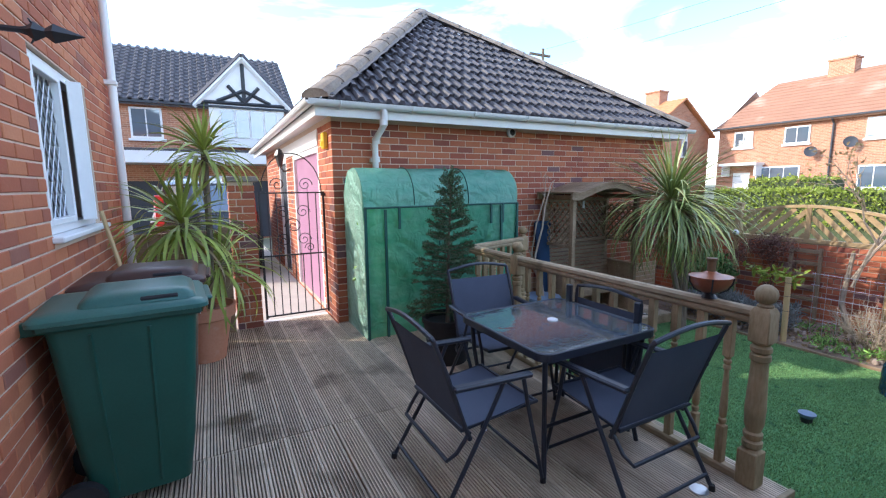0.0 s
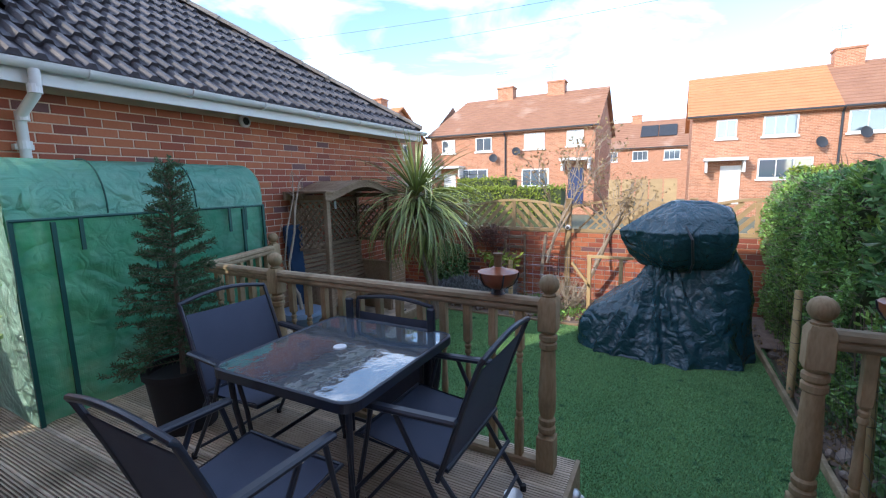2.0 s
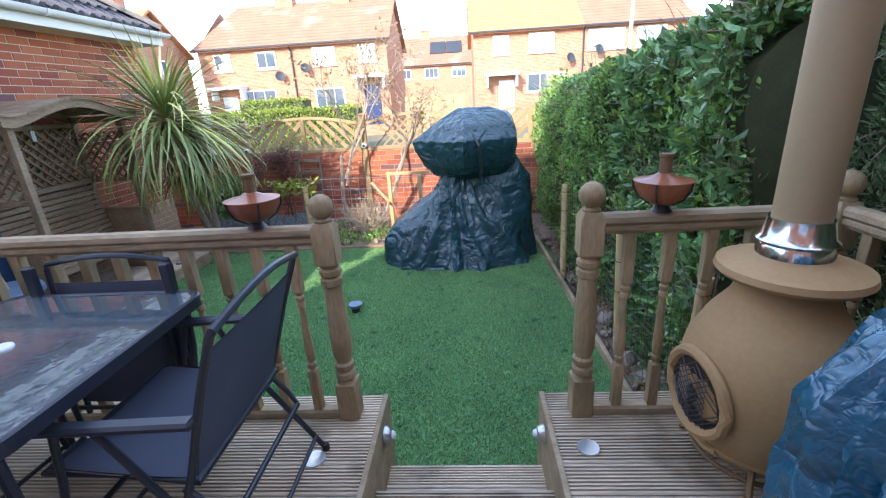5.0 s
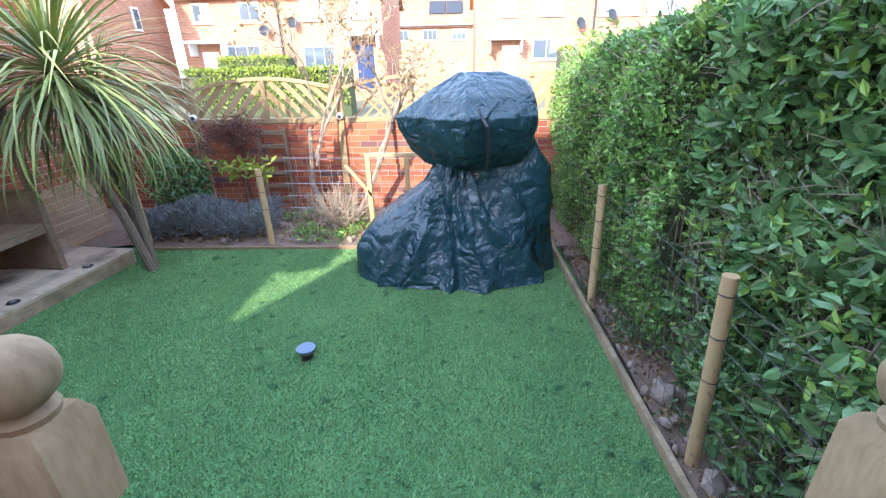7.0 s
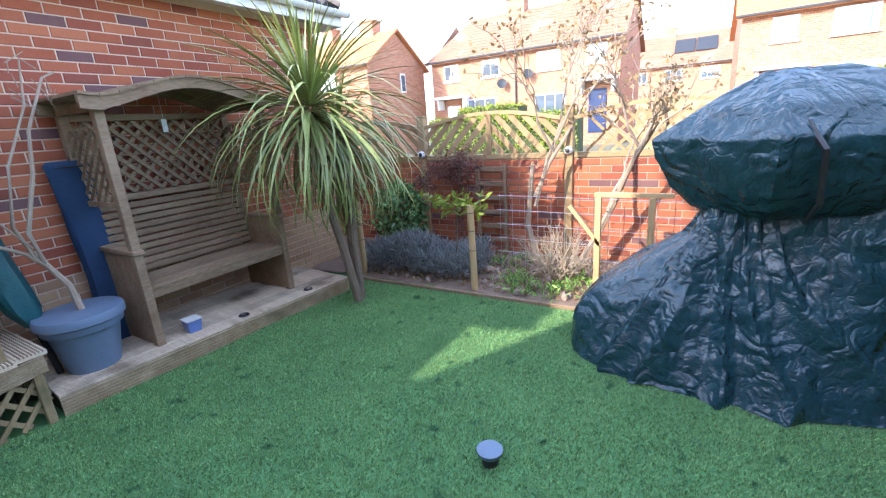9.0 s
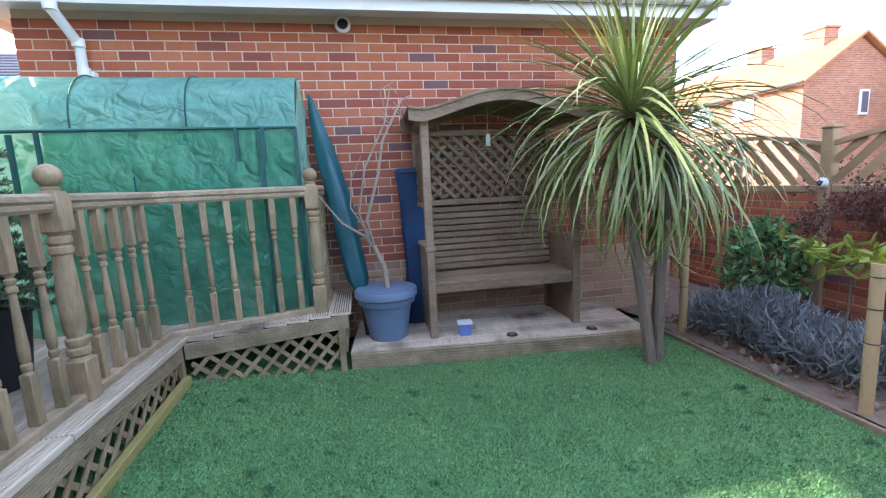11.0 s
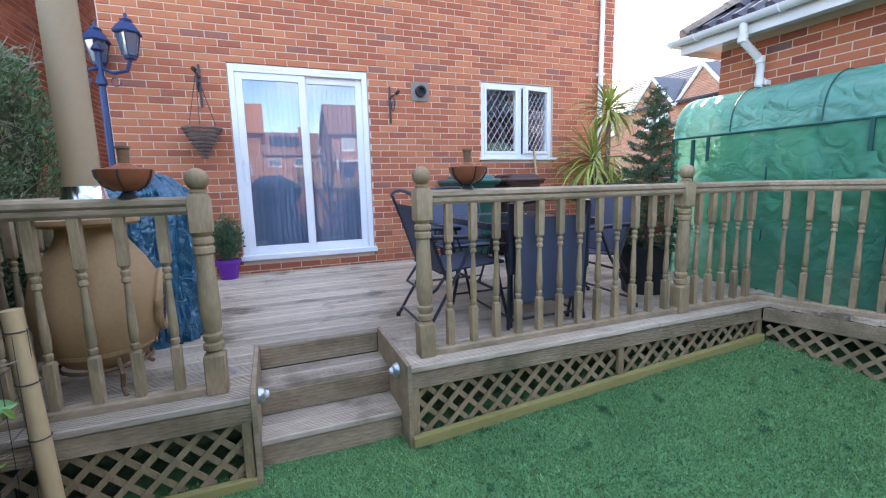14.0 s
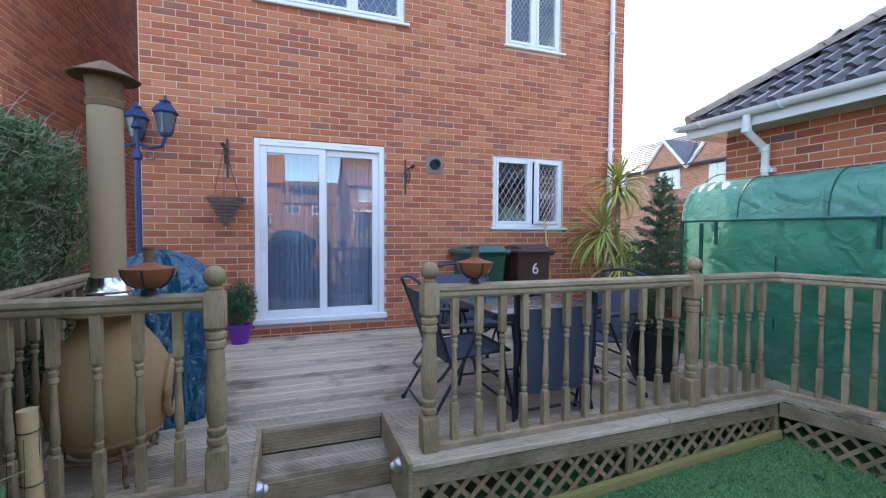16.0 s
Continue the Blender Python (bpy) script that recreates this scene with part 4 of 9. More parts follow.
deck = thing("deck", "weathered brown grooved timber decking with darker damp boards", "deck", kind="structure")
board_cache = {}


def lay_board(parent, x, y0, y1, z, w=BW, along="y"):
    key = (round(y1 - y0, 2), w)
    if key not in board_cache:
        board_cache[key] = mesh_of("deck_board", board_bm(w, y1 - y0), M_DECK)
        board_cache[key].materials.append(M_GROOVESHADE)
    ob = new("deck_board", board_cache[key])
    ob.parent = parent
    ob.matrix_local = pose(x, y0, z + random.uniform(-0.001, 0.001), 0, random.uniform(-0.3, 0.3), random.uniform(-0.06, 0.06))
    return ob


def seg2(x):
    """Front edge of the deck beyond the inner corner."""
    return 4.02 + (x - 2.86) * (4.33 - 4.02) / (3.88 - 2.86)


xs = HOUSE_X + 0.03 + BW / 2
while xs < 2.9:
    spans = [(-0.66, 2.93), (2.94, 5.49 if xs < 1.55 else 5.03)]
    if xs > 2.24:
        spans = [(-0.66, 0.42), (1.2, 2.93), (2.94, 5.03)]
    for a, b in spans:
        lay_board(deck, xs, a, b, DECK)
    xs += BW + GAP
while xs < 3.88:
    lay_board(deck, xs, round(seg2(xs - BW / 2) + 0.01, 2), 5.03, DECK)
    xs += BW + GAP
# Solid dark slabs and sheets put the shade below the deck into colour.
part("substructure", boxed(HOUSE_X + 0.02, -0.6, 0.22, 2.16, 5.02, DECK - 0.035), M_SHADEFILL, deck, "dark slab for the shade under the boards")
part("substructure", boxed(2.16, 1.26, 0.22, 2.78, 5.02, DECK - 0.035), M_SHADEFILL, deck, "dark slab for the shade under the boards")
part("substructure", boxed(2.16, -0.6, 0.22, 2.78, 0.36, DECK - 0.035), M_SHADEFILL, deck, "dark slab for the shade under the boards")
part("backing", boxed(2.5, 1.26, -0.03, 2.6, 4.9, 0.22), M_SHADEFILL, deck, "dark sheet for the shade below the deck")
part("backing", boxed(2.5, -0.6, -0.03, 2.6, 0.36, 0.22), M_SHADEFILL, deck, "dark sheet for the shade below the deck")
part("backing", boxed(2.6, 4.75, -0.03, 3.8, 4.85, 0.4), M_SHADEFILL, deck, "dark sheet for the shade below the deck")


def slanted(a, b, z0, z1, out, th, mat, name, parent, grooved=False):
    """A board standing on edge from plan point a to b, its outer face pushed out by out."""
    a, b = Vector((*a, 0)), Vector((*b, 0))
    d = (b - a).normalized()
    L = (b - a).length
    m = Matrix.Translation(a) @ Matrix.Rotation(math.atan2(d.y, d.x), 4, "Z")
    bm = bmesh.new()
    if grooved:
        h = z1 - z0
        n = 6
        prof = [(-out + th, z0)]
        prof.append((-out, z0))
        for i in range(n):
            zc = z0 + h * (i + 0.5) / n
            q = h / n
            prof += [(-out, zc - q * 0.22), (-out + 0.006, zc - q * 0.12), (-out + 0.006, zc + q * 0.12), (-out, zc + q * 0.22)]
        prof += [(-out, z1), (-out + th, z1)]
        va = [bm.verts.new(m @ Vector((0, y, z))) for y, z in prof]
        vb = [bm.verts.new(m @ Vector((L, y, z))) for y, z in prof]
        for i in range(len(prof)):
            j = (i + 1) % len(prof)
            bm.faces.new((va[i], vb[i], vb[j], va[j]))
        bm.faces.new(va)
        bm.faces.new(vb[::-1])
        bmesh.ops.recalc_face_normals(bm, faces=bm.faces[:])
    else:
        box(bm, 0, -out, z0, L, -out + th, z1, 0.004, m)
    return part(name, bm, mat, parent)


def lattice(parent, a, b, z0, z1, step=0.125):
    """Crossed diagonal laths between two plan points, in a frame."""
    a, b = Vector((*a, 0)), Vector((*b, 0))
    d = (b - a).normalized()
    L = (b - a).length
    m = Matrix.Translation(a) @ Matrix.Rotation(math.atan2(d.y, d.x), 4, "Z")
    H = z1 - z0
    for layer, sgn in ((0, 1), (1, -1)):
        k = -H
        while k < L + H:
            p0, p1 = (k, k + H) if sgn > 0 else (k + H, k)
            lo, hi = 0.0, 1.0
            if p1 != p0:
                ta, tb = sorted(((0 - p0) / (p1 - p0), (L - p0) / (p1 - p0)))
                lo, hi = max(0, ta), min(1, tb)
            if hi - lo > 0.08:
                q0 = Vector((p0 + (p1 - p0) * lo, 0.004 + 0.009 * layer, z0 + H * lo))
                q1 = Vector((p0 + (p1 - p0) * hi, 0.004 + 0.009 * layer, z0 + H * hi))
                e = (q1 - q0).normalized()
                s = Vector((-e.z, 0, e.x)) * 0.014
                t = Vector((0, 0.008, 0))
                bm = bmesh.new()
                v = [bm.verts.new(m @ p) for p in (q0 - s, q0 + s, q1 + s, q1 - s, q0 - s + t, q0 + s + t, q1 + s + t, q1 - s + t)]
                for f in ((0, 1, 2, 3), (7, 6, 5, 4), (0, 4, 5, 1), (1, 5, 6, 2), (2, 6, 7, 3), (3, 7, 4, 0)):
                    bm.faces.new([v[i] for i in f])
                bmesh.ops.recalc_face_normals(bm, faces=bm.faces[:])
                part("lath", bm, M_TIMBER, parent)
            k += step


skirt = thing("deck_skirt", "grooved fascia boards and diagonal lattice below the deck edge", "deck skirt", kind="structure")
CL, CR, IN, EN = (2.9, 1.21), (2.9, 0.41), (2.9, 4.03), (3.9, 4.335)
slanted((2.89, 1.2), (2.89, 4.0), 0.33, DECK - 0.032, 0.0, 0.025, M_RAIL, "fascia_board", skirt, True)
slanted((2.9, 4.0), (3.9, 4.31), 0.33, DECK - 0.032, 0.0, 0.025, M_RAIL, "fascia_board", skirt, True)
slanted((2.89, -0.66), (2.89, 0.42), 0.33, DECK - 0.032, 0.0, 0.025, M_RAIL, "fascia_board", skirt, True)
slanted((3.88, 4.33), (3.88, 5.03), 0.14, DECK - 0.032, 0.0, 0.025, M_RAIL, "fascia_board", skirt, True)
for a, b in (((2.86, 1.2), (2.86, 2.62)), ((2.86, 2.66), (2.86, 4.0)), ((2.92, 4.03), (3.84, 4.32)), ((2.86, -0.64), (2.86, 0.4))):
    lattice(skirt, a, b, 0.04, 0.34)
for y in (1.2, 2.62, 3.98, 0.37, -0.66):
    part("skirt_post", boxed(2.855, y, 0.0, 2.885, y + 0.045, 0.34, 0.004), M_TIMBER, skirt)
part("skirt_post", boxed(3.82, 4.3, 0.0, 3.865, 4.345, 0.34, 0.004), M_TIMBER, skirt)
bm = boxed(2.872, 1.2, 0.0, 2.915, 4.02, 0.06, 0.004)
for v in bm.verts:
    v.co.z += 0.16 * max(0, (v.co.y - 1.2) / 2.8)
part("ground_rail", bm, M_MOSSY, skirt, "yellowish ground rail")
part("ground_rail", boxed(2.868, -0.66, 0.0, 2.905, 0.42, 0.05, 0.004), M_MOSSY, skirt, "yellowish ground rail")

# steps down to the lawn
steps = thing("garden_steps", "two worn grooved timber steps between deck halves", "steps", kind="structure")
for x0, z in ((2.22, 0.31), (2.5, 0.155)):
    for k in range(2):
        lay_board(steps, x0 + 0.068 + k * 0.132, 0.445, 1.175, z, 0.128)
for x0, z1 in ((2.195, DECK - 0.03), (2.5, 0.28), (2.755, 0.125)):
    slanted((x0, 0.445), (x0, 1.175), z1 - 0.125, z1, 0.0, 0.02, M_RAIL, "riser", steps, True)
for y in (0.42, 1.178):
    part("cheek", boxed(2.2, y, 0.0, 2.9, y + 0.024, DECK + 0.012, 0.003), M_RAIL, steps)
for y, s in ((0.446, 1), (1.176, -1)):
    sp = thing("step_light", "silver dome spotlight fixed to the step cheek", "light", group="step lights")
    part("base", lathe(bmesh.new(), [(0, 0), (0.042, 0), (0.042, 0.012), (0.03, 0.03), (0, 0.04)], 16, pose(2.72, y, 0.38, -90 * s)), M_SILVER, sp, smooth=True)
    part("lens", lathe(bmesh.new(), [(0, 0.035), (0.022, 0.035), (0.015, 0.05), (0, 0.055)], 12, pose(2.72, y, 0.38, -90 * s)), M_WHITE, sp, smooth=True)
for x, y in ((2.55, 0.3), (2.5, 1.42)):
    dl = thing("deck_light", "round steel light set into deck board", "light", group="deck lights")
    part("rim", lathe(bmesh.new(), [(0.028, 0), (0.046, 0), (0.044, 0.006), (0.028, 0.006)], 20, pose(x, y, DECK)), M_SILVER, dl)
    part("lens", lathe(bmesh.new(), [(0, 0), (0.027, 0), (0.027, 0.004), (0, 0.005)], 16, pose(x, y, DECK)), M_WHITE, dl)

# ---- railings ----
def post_parts(parent, m, top=1.4, label=""):
    """A turned newel: square foot and head, turned middle, ball finial."""
    h = 0.046
    bm = boxed(-h, -h, 0, h, h, 0.19, 0.005)
    lathe(bm, [(0.046, 0.19), (0.03, 0.205), (0.045, 0.215), (0.045, 0.24), (0.034, 0.25), (0.043, 0.262), (0.043, 0.285), (0.033, 0.295), (0.043, 0.33), (0.046, 0.42), (0.038, 0.62),
               (0.036, 0.66), (0.045, 0.67), (0.045, 0.695), (0.036, 0.703), (0.046, 0.715), (0.046, 0.735), (0.034, 0.745), (0.046, 0.76)], 16)
    box(bm, -h, -h, 0.76, h, h, 0.915, 0.005)
    for v in bm.verts:
        if v.co.z > 0.914:
            v.co.x *= 0.82
            v.co.y *= 0.82
            v.co.z += 0.02
    return part("newel_post", bm, M_TIMBER, parent, m=m, smooth=True)


finial_me = mesh_of("ball_finial", lathe(bmesh.new(), [(0.033, 0.93), (0.036, 0.945), (0.022, 0.955)] + [(0.05 * math.sin(math.pi * a / 10), 0.998 - 0.05 * math.cos(math.pi * a / 10)) for a in range(2, 10)] + [(0, 1.048)], 18), M_TIMBER, True)


def spindle_bm():
    s = 0.0205
    bm = boxed(-s, -s, 0.03, s, s, 0.25, 0.003)
    lathe(bm, [(0.02, 0.25), (0.013, 0.258), (0.019, 0.266), (0.019, 0.285), (0.012, 0.293), (0.018, 0.3), (0.02, 0.35), (0.017, 0.42), (0.0125, 0.54), (0.012, 0.56), (0.019, 0.567),
               (0.019, 0.582), (0.013, 0.59), (0.019, 0.6), (0.019, 0.612), (0.012, 0.62), (0.02, 0.635)], 10)
    box(bm, -s, -s, 0.635, s, s, 0.86, 0.003)
    return bm


spindle_me = mesh_of("spindle", spindle_bm(), M_TIMBER, True)


def railing(label, pts, posts, pitch=0.145):
    """A run of handrail, spindles and newels through plan points."""
    r = thing("railing", label, "railing", group="deck railings")
    for p in posts:
        rot = pose(p[0], p[1], DECK, 0, 0, 0)
        post = post_parts(r, rot)
        f = new("ball_finial", finial_me)
        f.parent = post
    for a, b in zip(pts, pts[1:]):
        A, B = Vector((*a, 0)), Vector((*b, 0))
        d = B - A
        L = d.length
        ang = math.atan2(d.y, d.x)
        m = Matrix.Translation(A) @ Matrix.Rotation(ang, 4, "Z")
        bm = bmesh.new()
        prof = [(-0.02, 0.845), (-0.03, 0.86), (-0.03, 0.875), (-0.024, 0.88), (-0.036, 0.892), (-0.034, 0.912), (-0.018, 0.924), (0.018, 0.924), (0.034, 0.912), (0.036, 0.892), (0.024, 0.88), (0.03, 0.875), (0.03, 0.86), (0.02, 0.845)]
        for z0, z1, pr in ((0, 0, prof), (0, 0, [(-0.028, 0.0), (-0.028, 0.03), (-0.02, 0.042), (0.02, 0.042), (0.028, 0.03), (0.028, 0.0)])):
            b2 = bmesh.new()
            va = [b2.verts.new(m @ Vector((0, y, z + DECK))) for y, z in pr]
            vb = [b2.verts.new(m @ Vector((L, y, z + DECK))) for y, z in pr]
            for i in range(len(pr)):
                j = (i + 1) % len(pr)
                b2.faces.new((va[i], vb[i], vb[j], va[j]))
            b2.faces.new(va)
            b2.faces.new(vb[::-1])
            bmesh.ops.recalc_face_normals(b2, faces=b2.faces[:])
            part("handrail" if pr is prof else "base_rail", b2, M_RAIL, r)
        n = max(1, round(L / pitch))
        for i in range(1, n):
            q = A + d * (i / n)
            if any((Vector((p[0], p[1], 0)) - q).length < 0.06 for p in posts):
                continue
            s = new("spindle", spindle_me)
            s.parent = r
            s.matrix_local = Matrix.Translation((q.x, q.y, DECK)) @ Matrix.Rotation(ang + radians(random.uniform(-2, 2)), 4, "Z")
    return r


railing("weathered turned timber railing round the deck seating", [(2.77, 1.33), (2.77, 3.27), (2.79, 4.08), (3.71, 4.38)], [(2.77, 1.33), (2.77, 3.27), (3.71, 4.38)])
railing("short weathered turned railing from end post to garage wall", [(3.71, 4.38), (3.74, 5.0)], [], 0.12)
railing("weathered turned timber railing beside the hedge", [(2.77, 0.28), (2.77, -0.64), (1.2, -0.66), (-0.25, -0.68)], [(2.77, 0.28), (2.77, -0.64), (1.2, -0.66)])

# low platform by the garage
plat = thing("platform", "low weathered timber platform below the garden arbour", "deck", kind="structure")
P0, P1 = (3.9, 4.31), (6.22, 4.1)
slanted(P0, P1, 0.0, 0.13, 0.0, 0.03, M_RAIL, "fascia_board", plat, True)
P_DIR = Vector((P1[0] - P0[0], P1[1] - P0[1], 0)).normalized()
P_IN = Vector((-P_DIR.y, P_DIR.x, 0))
P_TURN = math.degrees(math.atan2(P_DIR.y, P_DIR.x)) - 90
for i, joint in enumerate((0.75, 1.35, 1.0, 1.6, 0.9, 1.3)):
    for a, b in ((0.0, joint), (joint + 0.004, 2.33)):
        ob = lay_board(plat, 0, 0, b - a, 0.145, 0.138)
        at = Vector((*P0, 0.146)) + P_IN * (0.071 + i * 0.142) + P_DIR * a
        ob.matrix_local = pose(at.x, at.y, 0.146 + random.uniform(-0.002, 0.002), 0, 0, P_TURN)
# A dark slab stands for the shade under the platform.
part("substructure", boxed(3.92, 4.4, 0, 6.15, 5.0, 0.112), M_SHADEFILL, plat)
slanted((6.22, 4.1), (6.22, 5.04), 0.0, 0.13, 0.0, 0.03, M_RAIL, "fascia_board", plat, True)
edging = thing("lawn_edging", "weathered timber edging board beside the lawn", "edging", kind="structure")
slanted((2.9, -0.23), (6.64, -0.13), 0.0, 0.07, 0.0, 0.035, M_RAIL, "edging_board", edging)
slanted((6.6, -0.1), (6.52, 4.3), 0.0, 0.035, 0.0, 0.025, M_ARBOUR, "edging_board", edging)

# ---- table and chairs ----
table = thing("garden_table", "square rippled glass garden table with dark blue steel frame", "table")
TX, TY, TH = 2.235, 2.215, 1.165
HW, HL, RC = 0.43, 0.41, 0.07


def round_rect(hx, hy, r, n=6):
    out = []
    for cx, cy, a0 in ((hx - r, hy - r, 0), (-hx + r, hy - r, 90), (-hx + r, -hy + r, 180), (hx - r, -hy + r, 270)):
        out += [(cx + r * math.cos(radians(a0 + 90 * i / n)), cy + r * math.sin(radians(a0 + 90 * i / n))) for i in range(n + 1)]
    return out


bm = bmesh.new()
prism(bm, round_rect(HW - 0.012, HL - 0.012, RC), TH - 0.006, TH, Matrix.Translation((TX, TY, 0)))
part("tabletop", bm, M_TABLEGLASS, table, "dark rippled glass top")
outer = [(TX + x, TY + y, TH - 0.018) for x, y in round_rect(HW, HL, RC)]
bm = bmesh.new()
ins = round_rect(HW - 0.022, HL - 0.022, RC - 0.02)
o2 = round_rect(HW, HL, RC)
rings = [[bm.verts.new((TX + x, TY + y, TH + z)) for x, y in pl] for pl, z in ((ins, -0.04), (o2, -0.04), (o2, 0.0), (round_rect(HW - 0.005, HL - 0.005, RC), 0.004), (round_rect(HW - 0.012, HL - 0.012, RC), 0.004), (ins, -0.006))]
for a, b in zip(rings, rings[1:] + rings[:1]):
    for i in range(len(a)):
        j = (i + 1) % len(a)
        bm.faces.new((a[i], a[j], b[j], b[i]))
bmesh.ops.recalc_face_normals(bm, faces=bm.faces[:])
part("table_frame", bm, M_BLUEBLACK, table)
for sx in (-1, 1):
    for sy in (-1, 1):
        part("leg", tube(bmesh.new(), [(TX + sx * 0.37, TY + sy * 0.35, TH - 0.03), (TX + sx * 0.36, TY + sy * 0.34, 0.95), (TX + sx * 0.33, TY + sy * 0.31, 0.7), (TX + sx * 0.36, TY + sy * 0.35, DECK)], 0.014, 8), M_BLUEBLACK, table)
part("brace", tube(bmesh.new(), [(TX - 0.33, TY - 0.31, 0.72), (TX + 0.33, TY - 0.31, 0.72)], 0.01, 8), M_BLUEBLACK, table)
part("brace", tube(bmesh.new(), [(TX - 0.33, TY + 0.31, 0.72), (TX + 0.33, TY + 0.31, 0.72)], 0.01, 8), M_BLUEBLACK, table)
part("parasol_ring", lathe(bmesh.new(), [(0.017, 0), (0.034, 0), (0.032, 0.006), (0.017, 0.006)], 20, pose(TX + 0.015, TY + 0.025, TH + 0.0005)), M_WHITE, table, "white plastic parasol ring")
part("parasol_hole", lathe(bmesh.new(), [(0, 0), (0.0165, 0), (0.0165, 0.002), (0, 0.002)], 16, pose(TX + 0.015, TY + 0.025, TH + 0.0005)), M_RUBBER, table)


def sling(bm, rows, w, sag):
    """A woven panel through (y, z) rows, a little slack in the middle."""
    nx = 8
    top = [[bm.verts.new((w * (i / nx - 0.5), y, z - sag * (1 - (2 * i / nx - 1) ** 2) * s)) for i in range(nx + 1)] for y, z, s in rows]
    bot = [[bm.verts.new((v.co.x, v.co.y - 0.002, v.co.z - 0.005)) for v in r] for r in top]
    for a, b in zip(top, top[1:]):
        for i in range(nx):
            bm.faces.new((a[i], a[i + 1], b[i + 1], b[i]))
    for a, b in zip(bot, bot[1:]):
        for i in range(nx):
            bm.faces.new((a[i], b[i], b[i + 1], a[i + 1]))
    for k in range(len(rows) - 1):
        bm.faces.new((top[k][0], top[k + 1][0], bot[k + 1][0], bot[k][0]))
        bm.faces.new((top[k][nx], bot[k][nx], bot[k + 1][nx], top[k + 1][nx]))
    bmesh.ops.recalc_face_normals(bm, faces=bm.faces[:])
    return bm


def make_chair(m, label):
    c = thing("garden_chair", label, "chair", m, "chairs round the table")
    W = 0.265
    part("seat", sling(bmesh.new(), [(0.27, 0.445, 0.3), (0.24, 0.452, 0.6), (0.1, 0.435, 1), (-0.05, 0.42, 1), (-0.17, 0.415, 0.5)], 0.49, 0.018), M_SLING, c, "dark woven sling seat", True)
    part("backrest", sling(bmesh.new(), [(-0.165, 0.43, 0.3), (-0.2, 0.55, 0.8), (-0.25, 0.7, 0.8), (-0.295, 0.825, 0.3)], 0.5, 0.012), M_SLING, c, "dark woven sling back", True)
    back = [(-W, -0.13, 0.36), (-W, -0.165, 0.45), (-W, -0.25, 0.7), (-W, -0.315, 0.87)]
    top = arc(9, lambda f: (-W + 2 * W * f, -0.325 - 0.012 * math.sin(math.pi * f), 0.885 + 0.035 * math.sin(math.pi * f)))
    part("back_frame", tube(bmesh.new(), back + top + [(-x, y, z) for x, y, z in back[::-1]], 0.012, 8), M_BLUEBLACK, c, smooth=True)
    part("seat_frame", tube(bmesh.new(), [(-0.255, -0.17, 0.41), (-0.255, 0.27, 0.445), (0.255, 0.27, 0.445), (0.255, -0.17, 0.41)], 0.011, 8, closed=True), M_BLUEBLACK, c)
    for s in (-1, 1):
        x = s * 0.285
        arm = part("arm", boxed(-0.022, 0.0, -0.012, 0.022, 0.44, 0.014, 0.008, pose(x, -0.23, 0.635, -2.5)), M_BLUEBLACK, c)
        part("leg", tube(bmesh.new(), [(x, 0.16, 0.62), (s * 0.272, 0.21, 0.42), (x, 0.3, 0.012)], 0.011, 8), M_BLUEBLACK, c)
        part("leg", tube(bmesh.new(), [(x, 0.05, 0.62), (s * 0.275, -0.06, 0.4), (x, -0.3, 0.012)], 0.011, 8), M_BLUEBLACK, c)
        for y in (0.302, -0.302):
            part("foot_cap", lathe(bmesh.new(), [(0, 0), (0.016, 0), (0.014, 0.03), (0, 0.03)], 10, pose(x, y, 0)), M_RUBBER, c)
        for y, z in ((0.16, 0.615), (0.05, 0.61), (-0.06, 0.4)):
            part("rivet", lathe(bmesh.new(), [(0, 0), (0.006, 0), (0, 0.004)], 8, pose(s * 0.298, y, z, 0, 90 * s)), M_CHROME, c)
    part("stretcher", tube(bmesh.new(), [(-0.285, -0.27, 0.07), (0.285, -0.27, 0.07)], 0.009, 8), M_BLUEBLACK, c)
    part("stretcher", tube(bmesh.new(), [(-0.285, 0.29, 0.07), (0.285, 0.29, 0.07)], 0.009, 8), M_BLUEBLACK, c)
    part("rear_loop", tube(bmesh.new(), [(-0.265, -0.13, 0.4), (-0.262, -0.2, 0.31), (-0.24, -0.24, 0.27), (0.24, -0.24, 0.27), (0.262, -0.2, 0.31), (0.265, -0.13, 0.4)], 0.01, 8), M_BLUEBLACK, c, smooth=True)
    return c


ch = make_chair(pose(1.55, 2.13, DECK, 0, 0, -90), "dark blue steel and sling armchair by the table")
copy_thing(ch, pose(2.27, 1.69, DECK, 0, 0, 0))
copy_thing(ch, pose(2.25, 2.8, DECK, 0, 0, 177))
c4 = thing("garden_chair", "dark blue sling chair folded flat against the railing", "chair", pose(2.69, 2.23, DECK, 0, 0, 90), "chairs round the table")
part("backrest", sling(bmesh.new(), [(0.02, 0.2, 0.3), (0.0, 0.4, 0.8), (-0.01, 0.6, 0.8), (-0.015, 0.74, 0.3)], 0.5, 0.01), M_SLING, c4, "dark woven sling back", True)
part("seat", sling(bmesh.new(), [(0.05, 0.2, 0.3), (0.045, 0.4, 0.8), (0.04, 0.64, 0.3)], 0.48, 0.01), M_SLING, c4, "folded dark sling seat", True)
